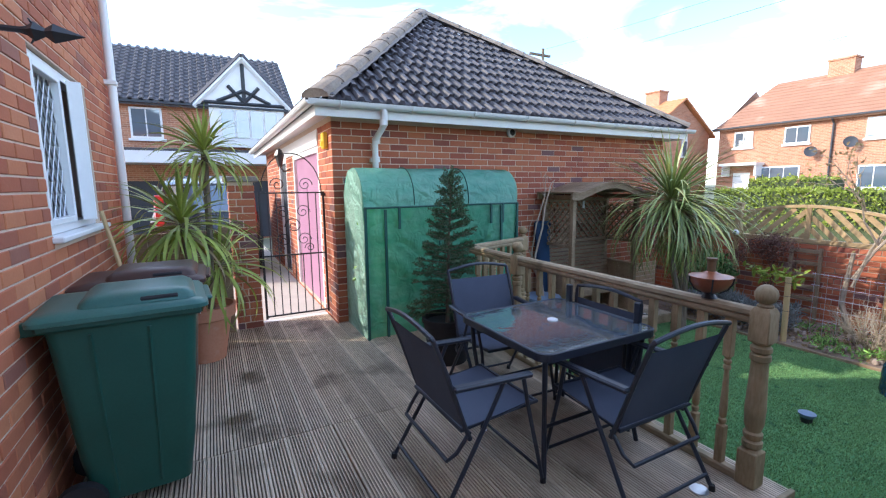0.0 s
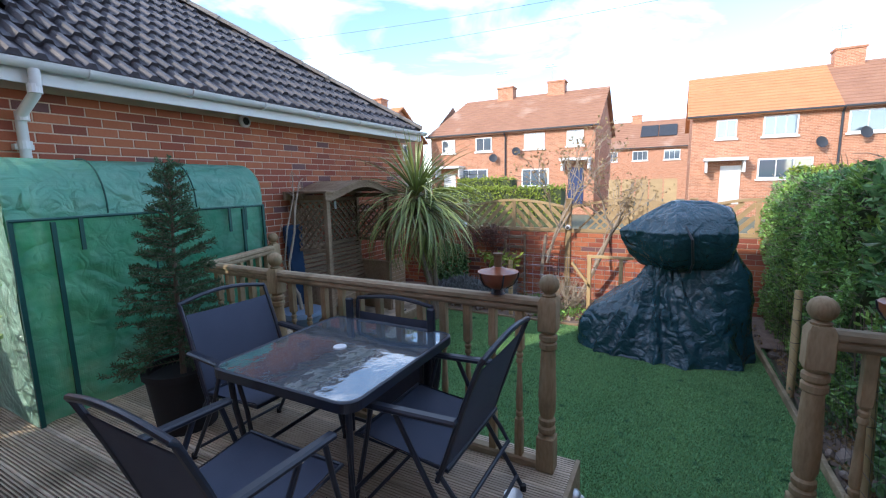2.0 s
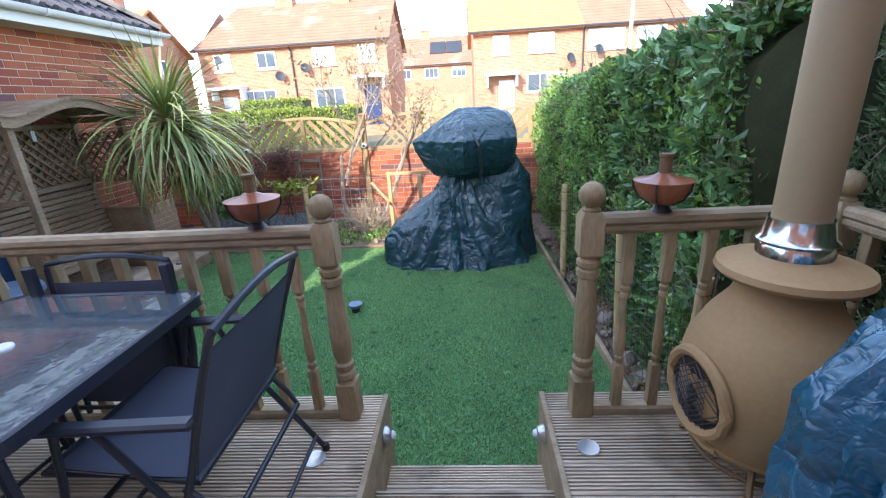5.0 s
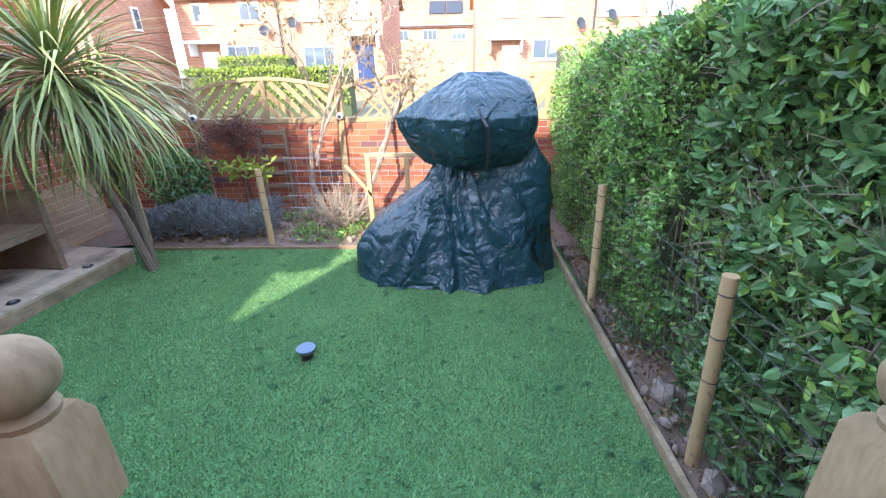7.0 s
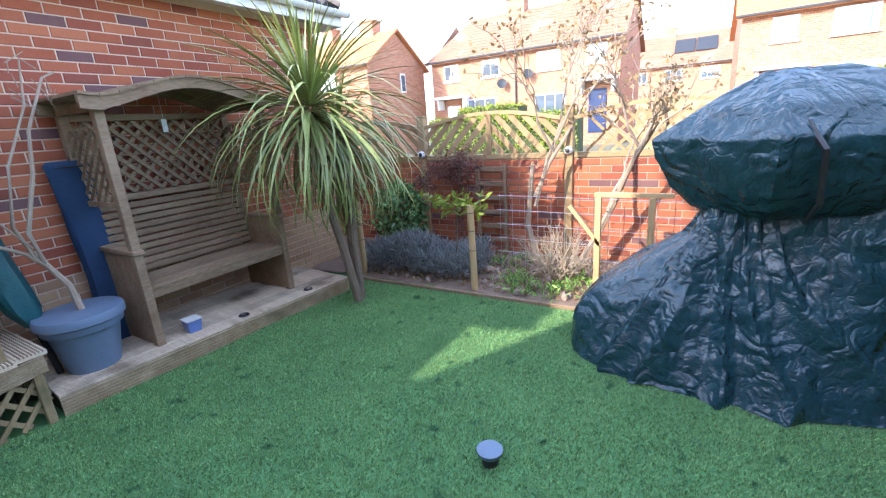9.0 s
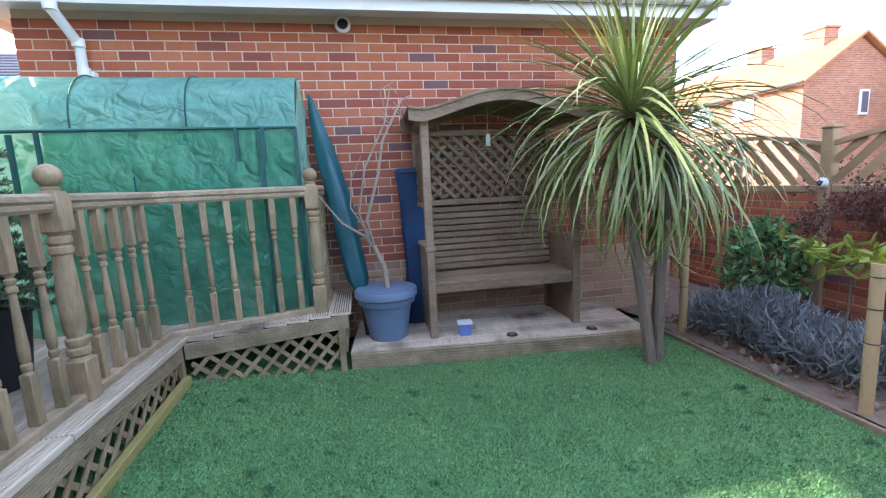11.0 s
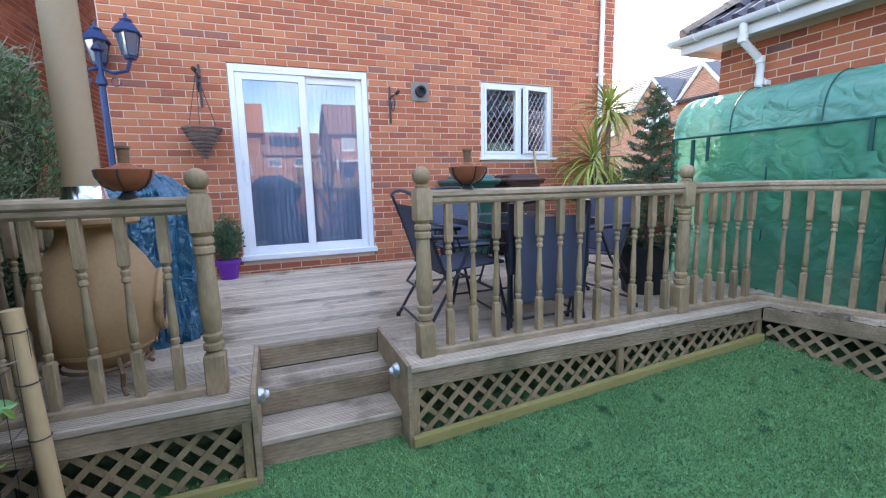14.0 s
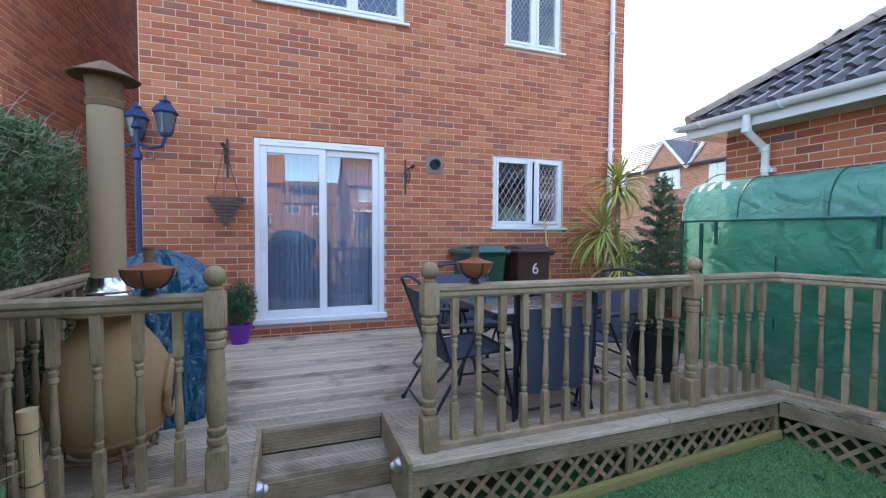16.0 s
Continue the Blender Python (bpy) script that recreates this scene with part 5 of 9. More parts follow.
part("back_frame", tube(bmesh.new(), [(-0.265, 0.03, 0.12), (-0.265, 0, 0.5), (-0.265, -0.02, 0.8)] + arc(7, lambda f: (-0.26 + 0.52 * f, -0.022, 0.82 + 0.03 * math.sin(math.pi * f))) + [(0.265, -0.02, 0.8), (0.265, 0, 0.5), (0.265, 0.03, 0.12)], 0.012, 8), M_BLUEBLACK, c4, smooth=True)
for s in (-1, 1):
    part("leg", tube(bmesh.new(), [(s * 0.285, 0.05, 0.7), (s * 0.285, 0.07, 0.01)], 0.012, 8), M_BLUEBLACK, c4)
    part("leg", tube(bmesh.new(), [(s * 0.25, 0.09, 0.68), (s * 0.25, 0.1, 0.01)], 0.012, 8), M_BLUEBLACK, c4)
    part("arm", boxed(s * 0.285 - 0.022, 0.02, 0.38, s * 0.285 + 0.022, 0.05, 0.83, 0.006), M_BLUEBLACK, c4)
part("stretcher", tube(bmesh.new(), [(-0.285, 0.07, 0.07), (0.285, 0.07, 0.07)], 0.01, 8), M_BLUEBLACK, c4)
part("stretcher", tube(bmesh.new(), [(-0.285, 0.07, 0.18), (0.285, 0.07, 0.18)], 0.01, 8), M_BLUEBLACK, c4)

# ---- greenhouse ----
gh = thing("plastic_greenhouse", "green polythene tunnel greenhouse with zipped front against garage wall", "greenhouse")
GX_0, GX_1, GY_0, GY_1 = 1.73, 3.645, 4.42, 5.02


def gh_profile(n=18):
    pts = [(GY_0, DECK), (GY_0, 1.0), (GY_0, 1.78)]
    cy, ry = (GY_0 + GY_1) / 2, (GY_1 - GY_0) / 2
    for i in range(n + 1):
        w = math.pi * (1 - i / n)
        pts.append((cy + ry * math.cos(w), 1.8 + 0.39 * max(0, math.sin(w)) ** 0.85))
    pts += [(GY_1, 1.0), (GY_1, DECK)]
    return pts


def gh_skin(p0, p1, x0, x1, nx, off, amp):
    """A slack film between two stretches of the profile."""
    prof = gh_profile()[p0:p1]
    fine = []
    for a, b in zip(prof, prof[1:]):
        k = max(1, int(math.dist(a, b) / 0.045))
        fine += [(a[0] + (b[0] - a[0]) * i / k, a[1] + (b[1] - a[1]) * i / k) for i in range(k)]
    fine.append(prof[-1])
    bm = bmesh.new()
    g = []
    for i in range(nx + 1):
        x = x0 + (x1 - x0) * i / nx
        row = []
        for j, (y, z) in enumerate(fine):
            d = amp * (0.8 * noise.noise((x * 3 + z * 2, z * 2.2, y * 5)) + 0.5 * (0.35 - abs(noise.noise((x * 5 + z * 3.5, z * 4 - x * 2, y * 6)))) + 0.25 * noise.noise((x * 14, z * 9, y * 12)))
            row.append(bm.verts.new((x, y - off + d, z + d * 0.4)))
        g.append(row)
    for i in range(nx):
        for j in range(len(fine) - 1):
            bm.faces.new((g[i][j], g[i + 1][j], g[i + 1][j + 1], g[i][j + 1]))
    return bm


part("front_sheet", gh_skin(0, 3, GX_0, GX_1, 60, 0.0, 0.03), M_GH, gh, "translucent green front film", True)
part("roof_sheet", gh_skin(2, 22, GX_0, GX_1, 60, 0.0, 0.016), M_GHTOP, gh, "pale green roof film", True)
part("back_sheet", gh_skin(21, 24, GX_0, GX_1, 24, 0.0, 0.01), M_GH, gh, "", True)
for x in (GX_0, GX_1):
    bm = bmesh.new()
    prof = gh_profile()
    mid = bm.verts.new((x, (GY_0 + GY_1) / 2, 1.3))
    vs = [bm.verts.new((x + 0.012 * noise.noise((y * 9, z * 5, x)), y, z)) for y, z in prof]
    for a, b in zip(vs, vs[1:]):
        bm.faces.new((a, b, mid))
    bm.faces.new((vs[-1], vs[0], mid))
    bmesh.ops.subdivide_edges(bm, edges=bm.edges[:], cuts=2, use_grid_fill=True)
    for v in bm.verts:
        v.co.x += 0.02 * noise.noise((v.co.y * 6, v.co.z * 4, x))
    part("end_panel", bm, M_GHEND, gh, "green end panel, coloured paler for the sun on it", True)
for x in (GX_0 + 0.02, (GX_0 + GX_1) / 2 - 0.1, GX_1 - 0.02):
    part("hoop", tube(bmesh.new(), [(x, y + 0.02 if y < 4.7 else y - 0.02, z - 0.012) for y, z in gh_profile()], 0.01, 6), M_GHTRIM, gh)
for x, z0, z1 in ((GX_0 + 0.01, DECK, 1.79), (1.95, DECK, 1.77), (3.4, DECK, 1.77), (GX_1 - 0.01, DECK, 1.79)):
    part("zip_trim", boxed(x - 0.013, GY_0 - 0.026, z0, x + 0.013, GY_0 - 0.006, z1), M_GHTRIM, gh)
part("hem", tube(bmesh.new(), [(GX_0, GY_0 - 0.02, 1.79), (GX_1, GY_0 - 0.02, 1.79)], 0.011, 6), M_GHTRIM, gh)
for x in (2.28, 2.95):
    part("roof_strap", tube(bmesh.new(), [(x, y - 0.006 if y < 4.7 else y + 0.006, z + 0.008) for y, z in gh_profile()[3:20]], 0.006, 5), M_GHTRIM, gh)
for x in (2.1, 3.25, 3.42):
    part("tie", boxed(x - 0.012, GY_0 - 0.03, 1.57, x + 0.012, GY_0 - 0.015, 1.79), M_GHTRIM, gh)
for piece in gh.children:      # the tunnel stands a little askew to the wall
    for v in piece.data.vertices:
        fx = min(1, max(0, (v.co.x - GX_0) / (GX_1 - GX_0)))
        fy = min(1, max(0, (v.co.y - GY_0) / (GY_1 - GY_0)))
        v.co.y -= 0.085 * (1 - fx) * (1 - fy)
shelf = thing("plant_shelf", "dark wire plant shelf standing inside the greenhouse", "shelf")
for z in (0.9, 1.4):
    part("shelf", boxed(1.85, 4.72, z, 3.5, 4.93, z + 0.02), M_GHTRIM, shelf)
for x in (1.87, 3.48):
    part("upright", boxed(x - 0.01, 4.9, DECK, x + 0.01, 4.92, 1.6), M_GHTRIM, shelf)

# ---- leaves ----
def leaf_cloud(name, pos, size, mat, parent=None, up=None, aspect=2.1, seed=1, fold=0.18, label="", droop=0.0):
    """Many small folded leaves at the given places, each turned its own way, in one mesh."""
    rng = np.random.default_rng(seed)
    n = len(pos)
    d = rng.normal(size=(n, 3))
    if up is not None:
        d = d * 0.75 + np.asarray(up)
    d[:, 2] -= droop
    d /= np.linalg.norm(d, axis=1)[:, None]
    r = rng.normal(size=(n, 3))
    s = np.cross(d, r)
    s /= np.linalg.norm(s, axis=1)[:, None]
    t = np.cross(s, d)
    size = np.asarray(size) * np.ones(n)
    L, Wd = size[:, None], (size / aspect / 2)[:, None]
    p = np.asarray(pos)
    verts = np.empty((n, 6, 3))
    verts[:, 0] = p
    verts[:, 1] = p + d * L * 0.35 + s * Wd + t * Wd * fold * 2
    verts[:, 2] = p + d * L * 0.7 + s * Wd * 0.85 + t * Wd * fold * 2
    verts[:, 3] = p + d * L - t * L * 0.06
    verts[:, 4] = p + d * L * 0.7 - s * Wd * 0.85 + t * Wd * fold * 2
    verts[:, 5] = p + d * L * 0.35 - s * Wd + t * Wd * fold * 2
    base = (np.arange(n) * 6)[:, None, None]
    faces = (base + np.array([[0, 1, 2, 3], [0, 3, 4, 5]])).reshape(-1, 4)
    me = bpy.data.meshes.new(name)
    me.from_pydata(verts.reshape(-1, 3), [], faces)
    me.materials.append(mat)
    ob = new(name, me)
    ob.parent = parent
    if label:
        ob["label"] = label
    return ob


M_GHPLANT = leaf_material("pale_green_vine_leaves", (0.16, 0.34, 0.1), (0.32, 0.5, 0.18), 0.5)
rng = np.random.default_rng(62)
for gx_, gh_, gn in ((2.08, 1.72, 420), (2.42, 1.6, 360), (3.1, 1.25, 220)):
    vine = thing("greenhouse_plant", "leafy pale green vine in a pot inside the greenhouse", "potted plant", group="greenhouse plants")
    part("pot", lathe(bmesh.new(), [(0, 0), (0.08, 0), (0.11, 0.2), (0.12, 0.2), (0.12, 0.23), (0.1, 0.23), (0, 0.2)], 18, pose(gx_, 4.6, DECK)), M_TERRA, vine, "", True)
    part("stem", tube(bmesh.new(), [(gx_, 4.6, DECK + 0.18), (gx_ + 0.02, 4.61, 1.1), (gx_ - 0.02, 4.6, gh_)], 0.008, 5, taper=0.003), M_BARK, vine)
    q = np.stack([gx_ + rng.normal(size=gn) * 0.14, 4.59 + np.clip(rng.normal(size=gn) * 0.05, -0.11, 0.11), rng.uniform(1.0, gh_ + 0.03, gn)], 1)
    leaf_cloud("foliage", q, rng.uniform(0.04, 0.08, gn), M_GHPLANT, vine, (0, -0.3, 0.1), 1.7, 63)["kind"] = "stuff"


def lump(x, z, k, s):
    return noise.noise((x * k, z * k, s))


def hedge(name, label, x0, x1, yf, top, depth, layers, seed, lumps=0.16, base=0.0):
    """A clipped but uneven hedge: solid dark core painted as its inner shade, and leaves over its face, top and ends.
    """
    h = thing(name, label, "hedge")
    nx, nz = int((x1 - x0) / 0.12), 18
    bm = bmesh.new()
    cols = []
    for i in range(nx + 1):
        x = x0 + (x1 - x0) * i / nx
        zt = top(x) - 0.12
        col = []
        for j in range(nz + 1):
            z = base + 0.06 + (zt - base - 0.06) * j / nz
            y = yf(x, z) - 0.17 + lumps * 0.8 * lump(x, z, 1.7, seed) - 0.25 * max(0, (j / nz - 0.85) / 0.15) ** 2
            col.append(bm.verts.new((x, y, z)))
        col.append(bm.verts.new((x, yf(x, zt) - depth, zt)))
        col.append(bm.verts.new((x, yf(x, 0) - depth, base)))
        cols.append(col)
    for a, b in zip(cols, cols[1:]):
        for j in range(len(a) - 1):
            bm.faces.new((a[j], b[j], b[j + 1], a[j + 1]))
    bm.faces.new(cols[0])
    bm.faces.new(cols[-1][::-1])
    # the dark colour of this solid core is the shade between leaves
    part("core", bm, M_SHADEFILL, h, "dark core for the shade inside the hedge")
    rng = np.random.default_rng(seed)
    for k, (n, size, mat, up, aspect, sunk) in enumerate(layers):
        pos = []
        while len(pos) < n:
            x = rng.uniform(x0 - 0.03, x1 + 0.03)
            zt = top(x)
            if rng.uniform() < 0.76:
                z = base + 0.03 + (zt - base - 0.03) * rng.uniform() ** 0.85
                if lump(x, z, 2.6, seed + 11 * k + 5) < rng.uniform(-0.75, 0.3):
                    continue
                y = yf(x, z) - 0.05 - sunk + lumps * lump(x, z, 1.7, seed) + 0.09 * lump(x, z, 5, seed + 3) - abs(rng.normal()) * 0.06 - 0.25 * max(0, ((z - base) / (zt - base) - 0.85) / 0.15) ** 2
            else:
                y = yf(x, zt) - 0.15 - rng.uniform() ** 1.6 * depth
                z = zt - 0.1 + 0.12 * lump(x, y, 2.2, seed) + 0.06 * lump(x, y, 7, seed) + rng.normal() * 0.04
            pos.append((x, y, z))
        leaf_cloud("foliage", pos, rng.uniform(0.55, 1.25, n) * size, mat, h, up, aspect, seed + k, label="dense outer leaves")["kind"] = "stuff"
    bm = bmesh.new()
    for i in range(int(170 * (x1 - x0))):
        x = rng.uniform(x0, x1)
        z = base + (top(x) - base) * rng.uniform(0.06, 1.0)
        p = Vector((x, yf(x, z) - 0.12 + lumps * lump(x, z, 1.7, seed), z))
        d = Vector((rng.normal() * 0.5, 0.25 + abs(rng.normal()) * 0.4, rng.normal() * 0.5 + 0.5)).normalized() * rng.uniform(0.08, 0.24)
        tube(bm, [p, p + d * 0.5 + Vector((0, 0, 0.015)), p + d], 0.0032, 4, taper=0.0014)
    part("twig", bm, M_PALEBARK, h, "bare pale twigs")["kind"] = "stuff"
    return h


M_OLIVE = leaf_material("olive_grey_twig_leaves", (0.16, 0.2, 0.09), (0.34, 0.37, 0.2), 0.55, 0.45)
M_SHOOT = leaf_material("young_yellow_green_leaves", (0.2, 0.34, 0.06), (0.33, 0.48, 0.11), 0.35)
laurel = hedge("laurel_hedge", "glossy broad-leaved laurel hedge along the lawn edging", 3.2, 5.6, lambda x, z: -0.42 + 0.02 * z, lambda x: 2.28 - 0.12 * (x - 2.9), 1.0,
               [(9000, 0.085, M_LAUREL, (0.0, 0.3, 0.25), 2.1, 0.0), (17000, 0.042, M_PRIVET, (0, 0.5, 0.4), 1.8, 0.03), (9000, 0.05, M_OLIVE, (0, 0.3, 0.9), 3.2, 0.02)], 5, 0.2)
privet = hedge("privet_hedge", "small-leaved bright green hedge beside the lawn", 4.75, 7.9, lambda x, z: -0.33 + 0.06 * z, lambda x: 2.02 - 0.05 * (x - 5.2), 1.0,
               [(30000, 0.038, M_PRIVET, (0, 0.5, 0.4), 1.7, 0.0), (5000, 0.06, M_LAUREL, (0, 0.4, 0.3), 1.9, 0.03), (6000, 0.045, M_OLIVE, (0, 0.3, 0.8), 2.8, 0.03)], 9, 0.16)
twiggy = hedge("twiggy_hedge", "dull green twiggy hedge behind the deck railing", 0.95, 3.1, lambda x, z: -0.86 + 0.1 * max(0, z - 1.3), lambda x: 2.36 + 0.05 * lump(x, 0, 2, 1), 0.9,
               [(22000, 0.05, M_CONIFER, (0, 0.35, 0.8), 3.4, 0.0), (7000, 0.045, M_OLIVE, (0, 0.3, 0.9), 3.0, 0.0)], 13, 0.18)
rng2 = np.random.default_rng(6)
sh = []
for i in range(130):
    x, z = rng2.uniform(3.2, 6.8), rng2.uniform(0.3, 2.0)
    c_ = np.array([x, (-0.46 + 0.03 * z + 0.2 * lump(x, z, 1.7, 5)) if x < 5.3 else (-0.36 + 0.06 * z + 0.16 * lump(x, z, 1.7, 9)), z])
    sh.append(c_ + rng2.normal(size=(6, 3)) * 0.025)
leaf_cloud("foliage", np.concatenate(sh), 0.06, M_SHOOT, laurel, (0, 0.5, 0.8), 2.6, 66, label="yellow-green young leaves")["kind"] = "stuff"
rng = np.random.default_rng(3)
bm = bmesh.new()
for i in range(46):
    x = rng.uniform(3.0, 5.3)
    z = 0.05
    q = Vector((x, -0.45 - rng.uniform(0, 0.2), z))
    tube(bm, [q, q + Vector((rng.normal() * 0.1, 0.05, 0.5)), q + Vector((rng.normal() * 0.2, 0.12, 1.0))], 0.009, 5, taper=0.004)
part("stem", bm, M_BARK, laurel, "brown hedge stems")


# ---- stakes and wire ----
def stake(x, y, h, mat, lean=(0, 0), r=0.032, label="pale round timber stake with wire staples beside the lawn"):
    s = thing("fence_stake", label, "stake", group="garden stakes")
    part("pole", tube(bmesh.new(), [(x, y, -0.03), (x + lean[0] * 0.5, y + lean[1] * 0.5, h * 0.5), (x + lean[0], y + lean[1], h)], r, 10), mat, s, smooth=True)
    for f in (0.5, 0.72, 0.92):
        part("wire_tie", tube(bmesh.new(), arc(11, lambda g: (x + lean[0] * f + (r + 0.003) * math.cos(2 * math.pi * g), y + lean[1] * f + (r + 0.003) * math.sin(2 * math.pi * g), h * f)), 0.003, 4), M_BLACK, s)
    return s


stake(3.93, -0.3, 1.0, M_NEWWOOD, (0.02, 0.04))
stake(3.0, -0.28, 1.0, M_NEWWOOD, (0.0, -0.04))
stake(5.42, -0.22, 0.94, M_NEWWOOD, (0.14, -0.02))
stake(6.62, 2.86, 0.84, M_NEWWOOD, (0.02, 0.02))
stake(6.66, 4.26, 0.82, M_NEWWOOD, (0.0, 0.0))
wire = thing("wire_netting", "thin dark wire netting along the hedge stakes", "wire fence")
for z in (0.08, 0.2, 0.32, 0.44, 0.56, 0.68, 0.8, 0.92):
    part("strand", tube(bmesh.new(), [(2.95, -0.33, z), (3.94, -0.27, z + 0.01), (5.46, -0.2, z), (6.6, -0.25, z)], 0.0018, 4), M_BLACK, wire)
bm = bmesh.new()
for i in range(36):
    x = 2.98 + i * 0.1
    tube(bm, [(x, -0.3, 0.05), (x + 0.03, -0.28, 0.93)], 0.0014, 3)
part("netting", bm, M_BLACK, wire)["kind"] = "stuff"
wire2 = thing("mesh_fence", "pale galvanised wire mesh panel behind the planting bed", "wire fence")
for i in range(5):
    part("strand", tube(bmesh.new(), [(7.3, 1.2, 0.2 + i * 0.15), (7.3, 2.9, 0.22 + i * 0.15)], 0.0025, 4), M_SILVER, wire2)
for i in range(13):
    part("strand", tube(bmesh.new(), [(7.3, 1.25 + i * 0.135, 0.0), (7.3, 1.25 + i * 0.135, 0.84)], 0.0025, 4), M_SILVER, wire2)
fr = thing("trellis", "new pale timber trellis frame standing in the bed", "frame")
part("post", boxed(6.98, 1.8, 0, 7.03, 1.85, 0.88, 0.003), M_NEWWOOD, fr)
part("post", boxed(6.98, 1.38, 0, 7.03, 1.43, 0.88, 0.003), M_NEWWOOD, fr)
part("rail", boxed(6.985, 1.25, 0.88, 7.025, 1.86, 0.92, 0.003), M_NEWWOOD, fr)
part("brace", boxed(-0.02, -0.018, 0, 0.02, 0.018, 0.44, 0.003, pose(7.0, 1.8, 0.45, -38)), M_NEWWOOD, fr)

# ---- back fence ----
fence = thing("timber_fence", "sunlit timber fence panels with chevron slats on the boundary wall", "fence")
FXm = BX + 0.06
post_y = [-2.8, -1.0, 0.55, 2.33, 4.2, 5.95, 7.7]
for y in post_y:
    z1 = 1.66
    part("post", boxed(FXm - 0.09, y - 0.045, -0.03, FXm - 0.0, y + 0.045, z1, 0.006), M_FENCE, fence)
    bm = bmesh.new()
    box(bm, FXm - 0.1, y - 0.055, z1, FXm + 0.01, y + 0.055, z1 + 0.025, 0.008)
    part("post_cap", bm, M_FENCE, fence)


def top_z(a, b, y):
    f = (y - a) / (b - a)
    return 1.56 + 0.12 * math.sin(math.pi * f)


for a, b in zip(post_y, post_y[1:]):
    a, b = a + 0.05, b - 0.05
    part("bottom_rail", boxed(FXm - 0.07, a, 1.13, FXm - 0.02, b, 1.19, 0.004), M_FENCE, fence)
    bm = bmesh.new()
    n = 16
    ring = []
    for i in range(n + 1):
        y = a + (b - a) * i / n
        z = top_z(a, b, y)
        ring.append([bm.verts.new((x, y, zz)) for x, zz in ((FXm - 0.075, z - 0.04), (FXm - 0.075, z), (FXm - 0.015, z), (FXm - 0.015, z - 0.04))])
    for p, q in zip(ring, ring[1:]):
        for j in range(4):
            k = (j + 1) % 4
            bm.faces.new((p[j], q[j], q[k], p[k]))
    bm.faces.new(ring[0])
    bm.faces.new(ring[-1][::-1])
    bmesh.ops.recalc_face_normals(bm, faces=bm.faces[:])
    part("top_rail", bm, M_FENCE, fence)
    part("mid_stile", boxed(FXm - 0.075, (a + b) / 2 - 0.03, 1.19, FXm - 0.045, (a + b) / 2 + 0.03, 1.64, 0.003), M_FENCE, fence)
    mid = (a + b) / 2
    if a < 1.0 and b > 1.5:
        k = a
        while k < b:
            for sg in (1, -1):
                p0 = Vector((FXm - 0.04 - 0.008 * sg, k, 1.19))
                p1 = Vector((FXm - 0.04 - 0.008 * sg, k + sg * 0.4, 1.59))
                if a < p1.y < b:
                    tube_b = bmesh.new()
                    e = (p1 - p0).normalized()
                    s = Vector((0, -e.z, e.y)) * 0.015
                    t = Vector((0.008, 0, 0))
                    v = [tube_b.verts.new(q) for q in (p0 - s, p0 + s, p1 + s, p1 - s, p0 - s + t, p0 + s + t, p1 + s + t, p1 - s + t)]
                    for f in ((0, 1, 2, 3), (7, 6, 5, 4), (0, 4, 5, 1), (1, 5, 6, 2), (2, 6, 7, 3), (3, 7, 4, 0)):
                        tube_b.faces.new([v[i] for i in f])
                    part("lath", tube_b, M_FENCE, fence)
            k += 0.13
        continue
    for sg, lo, hi in ((1, a, mid - 0.03), (-1, mid + 0.03, b)):
        k = lo - 0.6
        while k < hi + 0.6:
            pts = []
            for zz in (1.19, 1.62):
                pts.append((k + sg * (zz - 1.19) * 0.95, zz))
            (y0, z0), (y1, z1) = pts
            ta, tb = sorted(((lo - y0) / (y1 - y0), (hi - y0) / (y1 - y0)))
            ta, tb = max(0, ta), min(1, tb)
            if tb - ta > 0.12:
                p0 = Vector((FXm - 0.05, y0 + (y1 - y0) * ta, z0 + (z1 - z0) * ta))
                p1 = Vector((FXm - 0.05, y0 + (y1 - y0) * tb, z0 + (z1 - z0) * tb))
                p1.z = min(p1.z, top_z(a, b, p1.y) - 0.03)
                e = (p1 - p0).normalized()
                s = Vector((0, -e.z, e.y)) * 0.032
                t = Vector((0.014, 0, 0))
                bm = bmesh.new()
                v = [bm.verts.new(q) for q in (p0 - s, p0 + s, p1 + s, p1 - s, p0 - s + t, p0 + s + t, p1 + s + t, p1 - s + t)]
                for f in ((0, 1, 2, 3), (7, 6, 5, 4), (0, 4, 5, 1), (1, 5, 6, 2), (2, 6, 7, 3), (3, 7, 4, 0)):
                    bm.faces.new([v[i] for i in f])
                bmesh.ops.recalc_face_normals(bm, faces=bm.faces[:])
                part("slat", bm, M_FENCE, fence)
            k += 0.165
for y in (4.2, 2.33):
    fl = thing("fence_light", "small round solar light fixed to fence post", "light", group="fence lights")
    part("housing", lathe(bmesh.new(), [(0, 0), (0.045, 0), (0.045, 0.02), (0.03, 0.04), (0, 0.045)], 14, pose(FXm - 0.09, y, 1.21, 0, -90)), M_WHITE, fl, smooth=True)
    part("panel", lathe(bmesh.new(), [(0, 0.046), (0.025, 0.043), (0, 0.05)], 10, pose(FXm - 0.09, y, 1.21, 0, -90)), M_BLACK, fl)
ladder = thing("plant_trellis", "old dark timber ladder trellis leaning on the brick wall", "trellis")
for y in (3.05, 3.4):
    part("stile", boxed(7.86, y - 0.02, 0.0, 7.9, y + 0.02, 1.08, 0.003), M_ARBOUR, ladder)
for i in range(6):
    part("rung", boxed(7.865, 3.03, 0.15 + i * 0.17, 7.885, 3.42, 0.2 + i * 0.17, 0.003), M_ARBOUR, ladder)


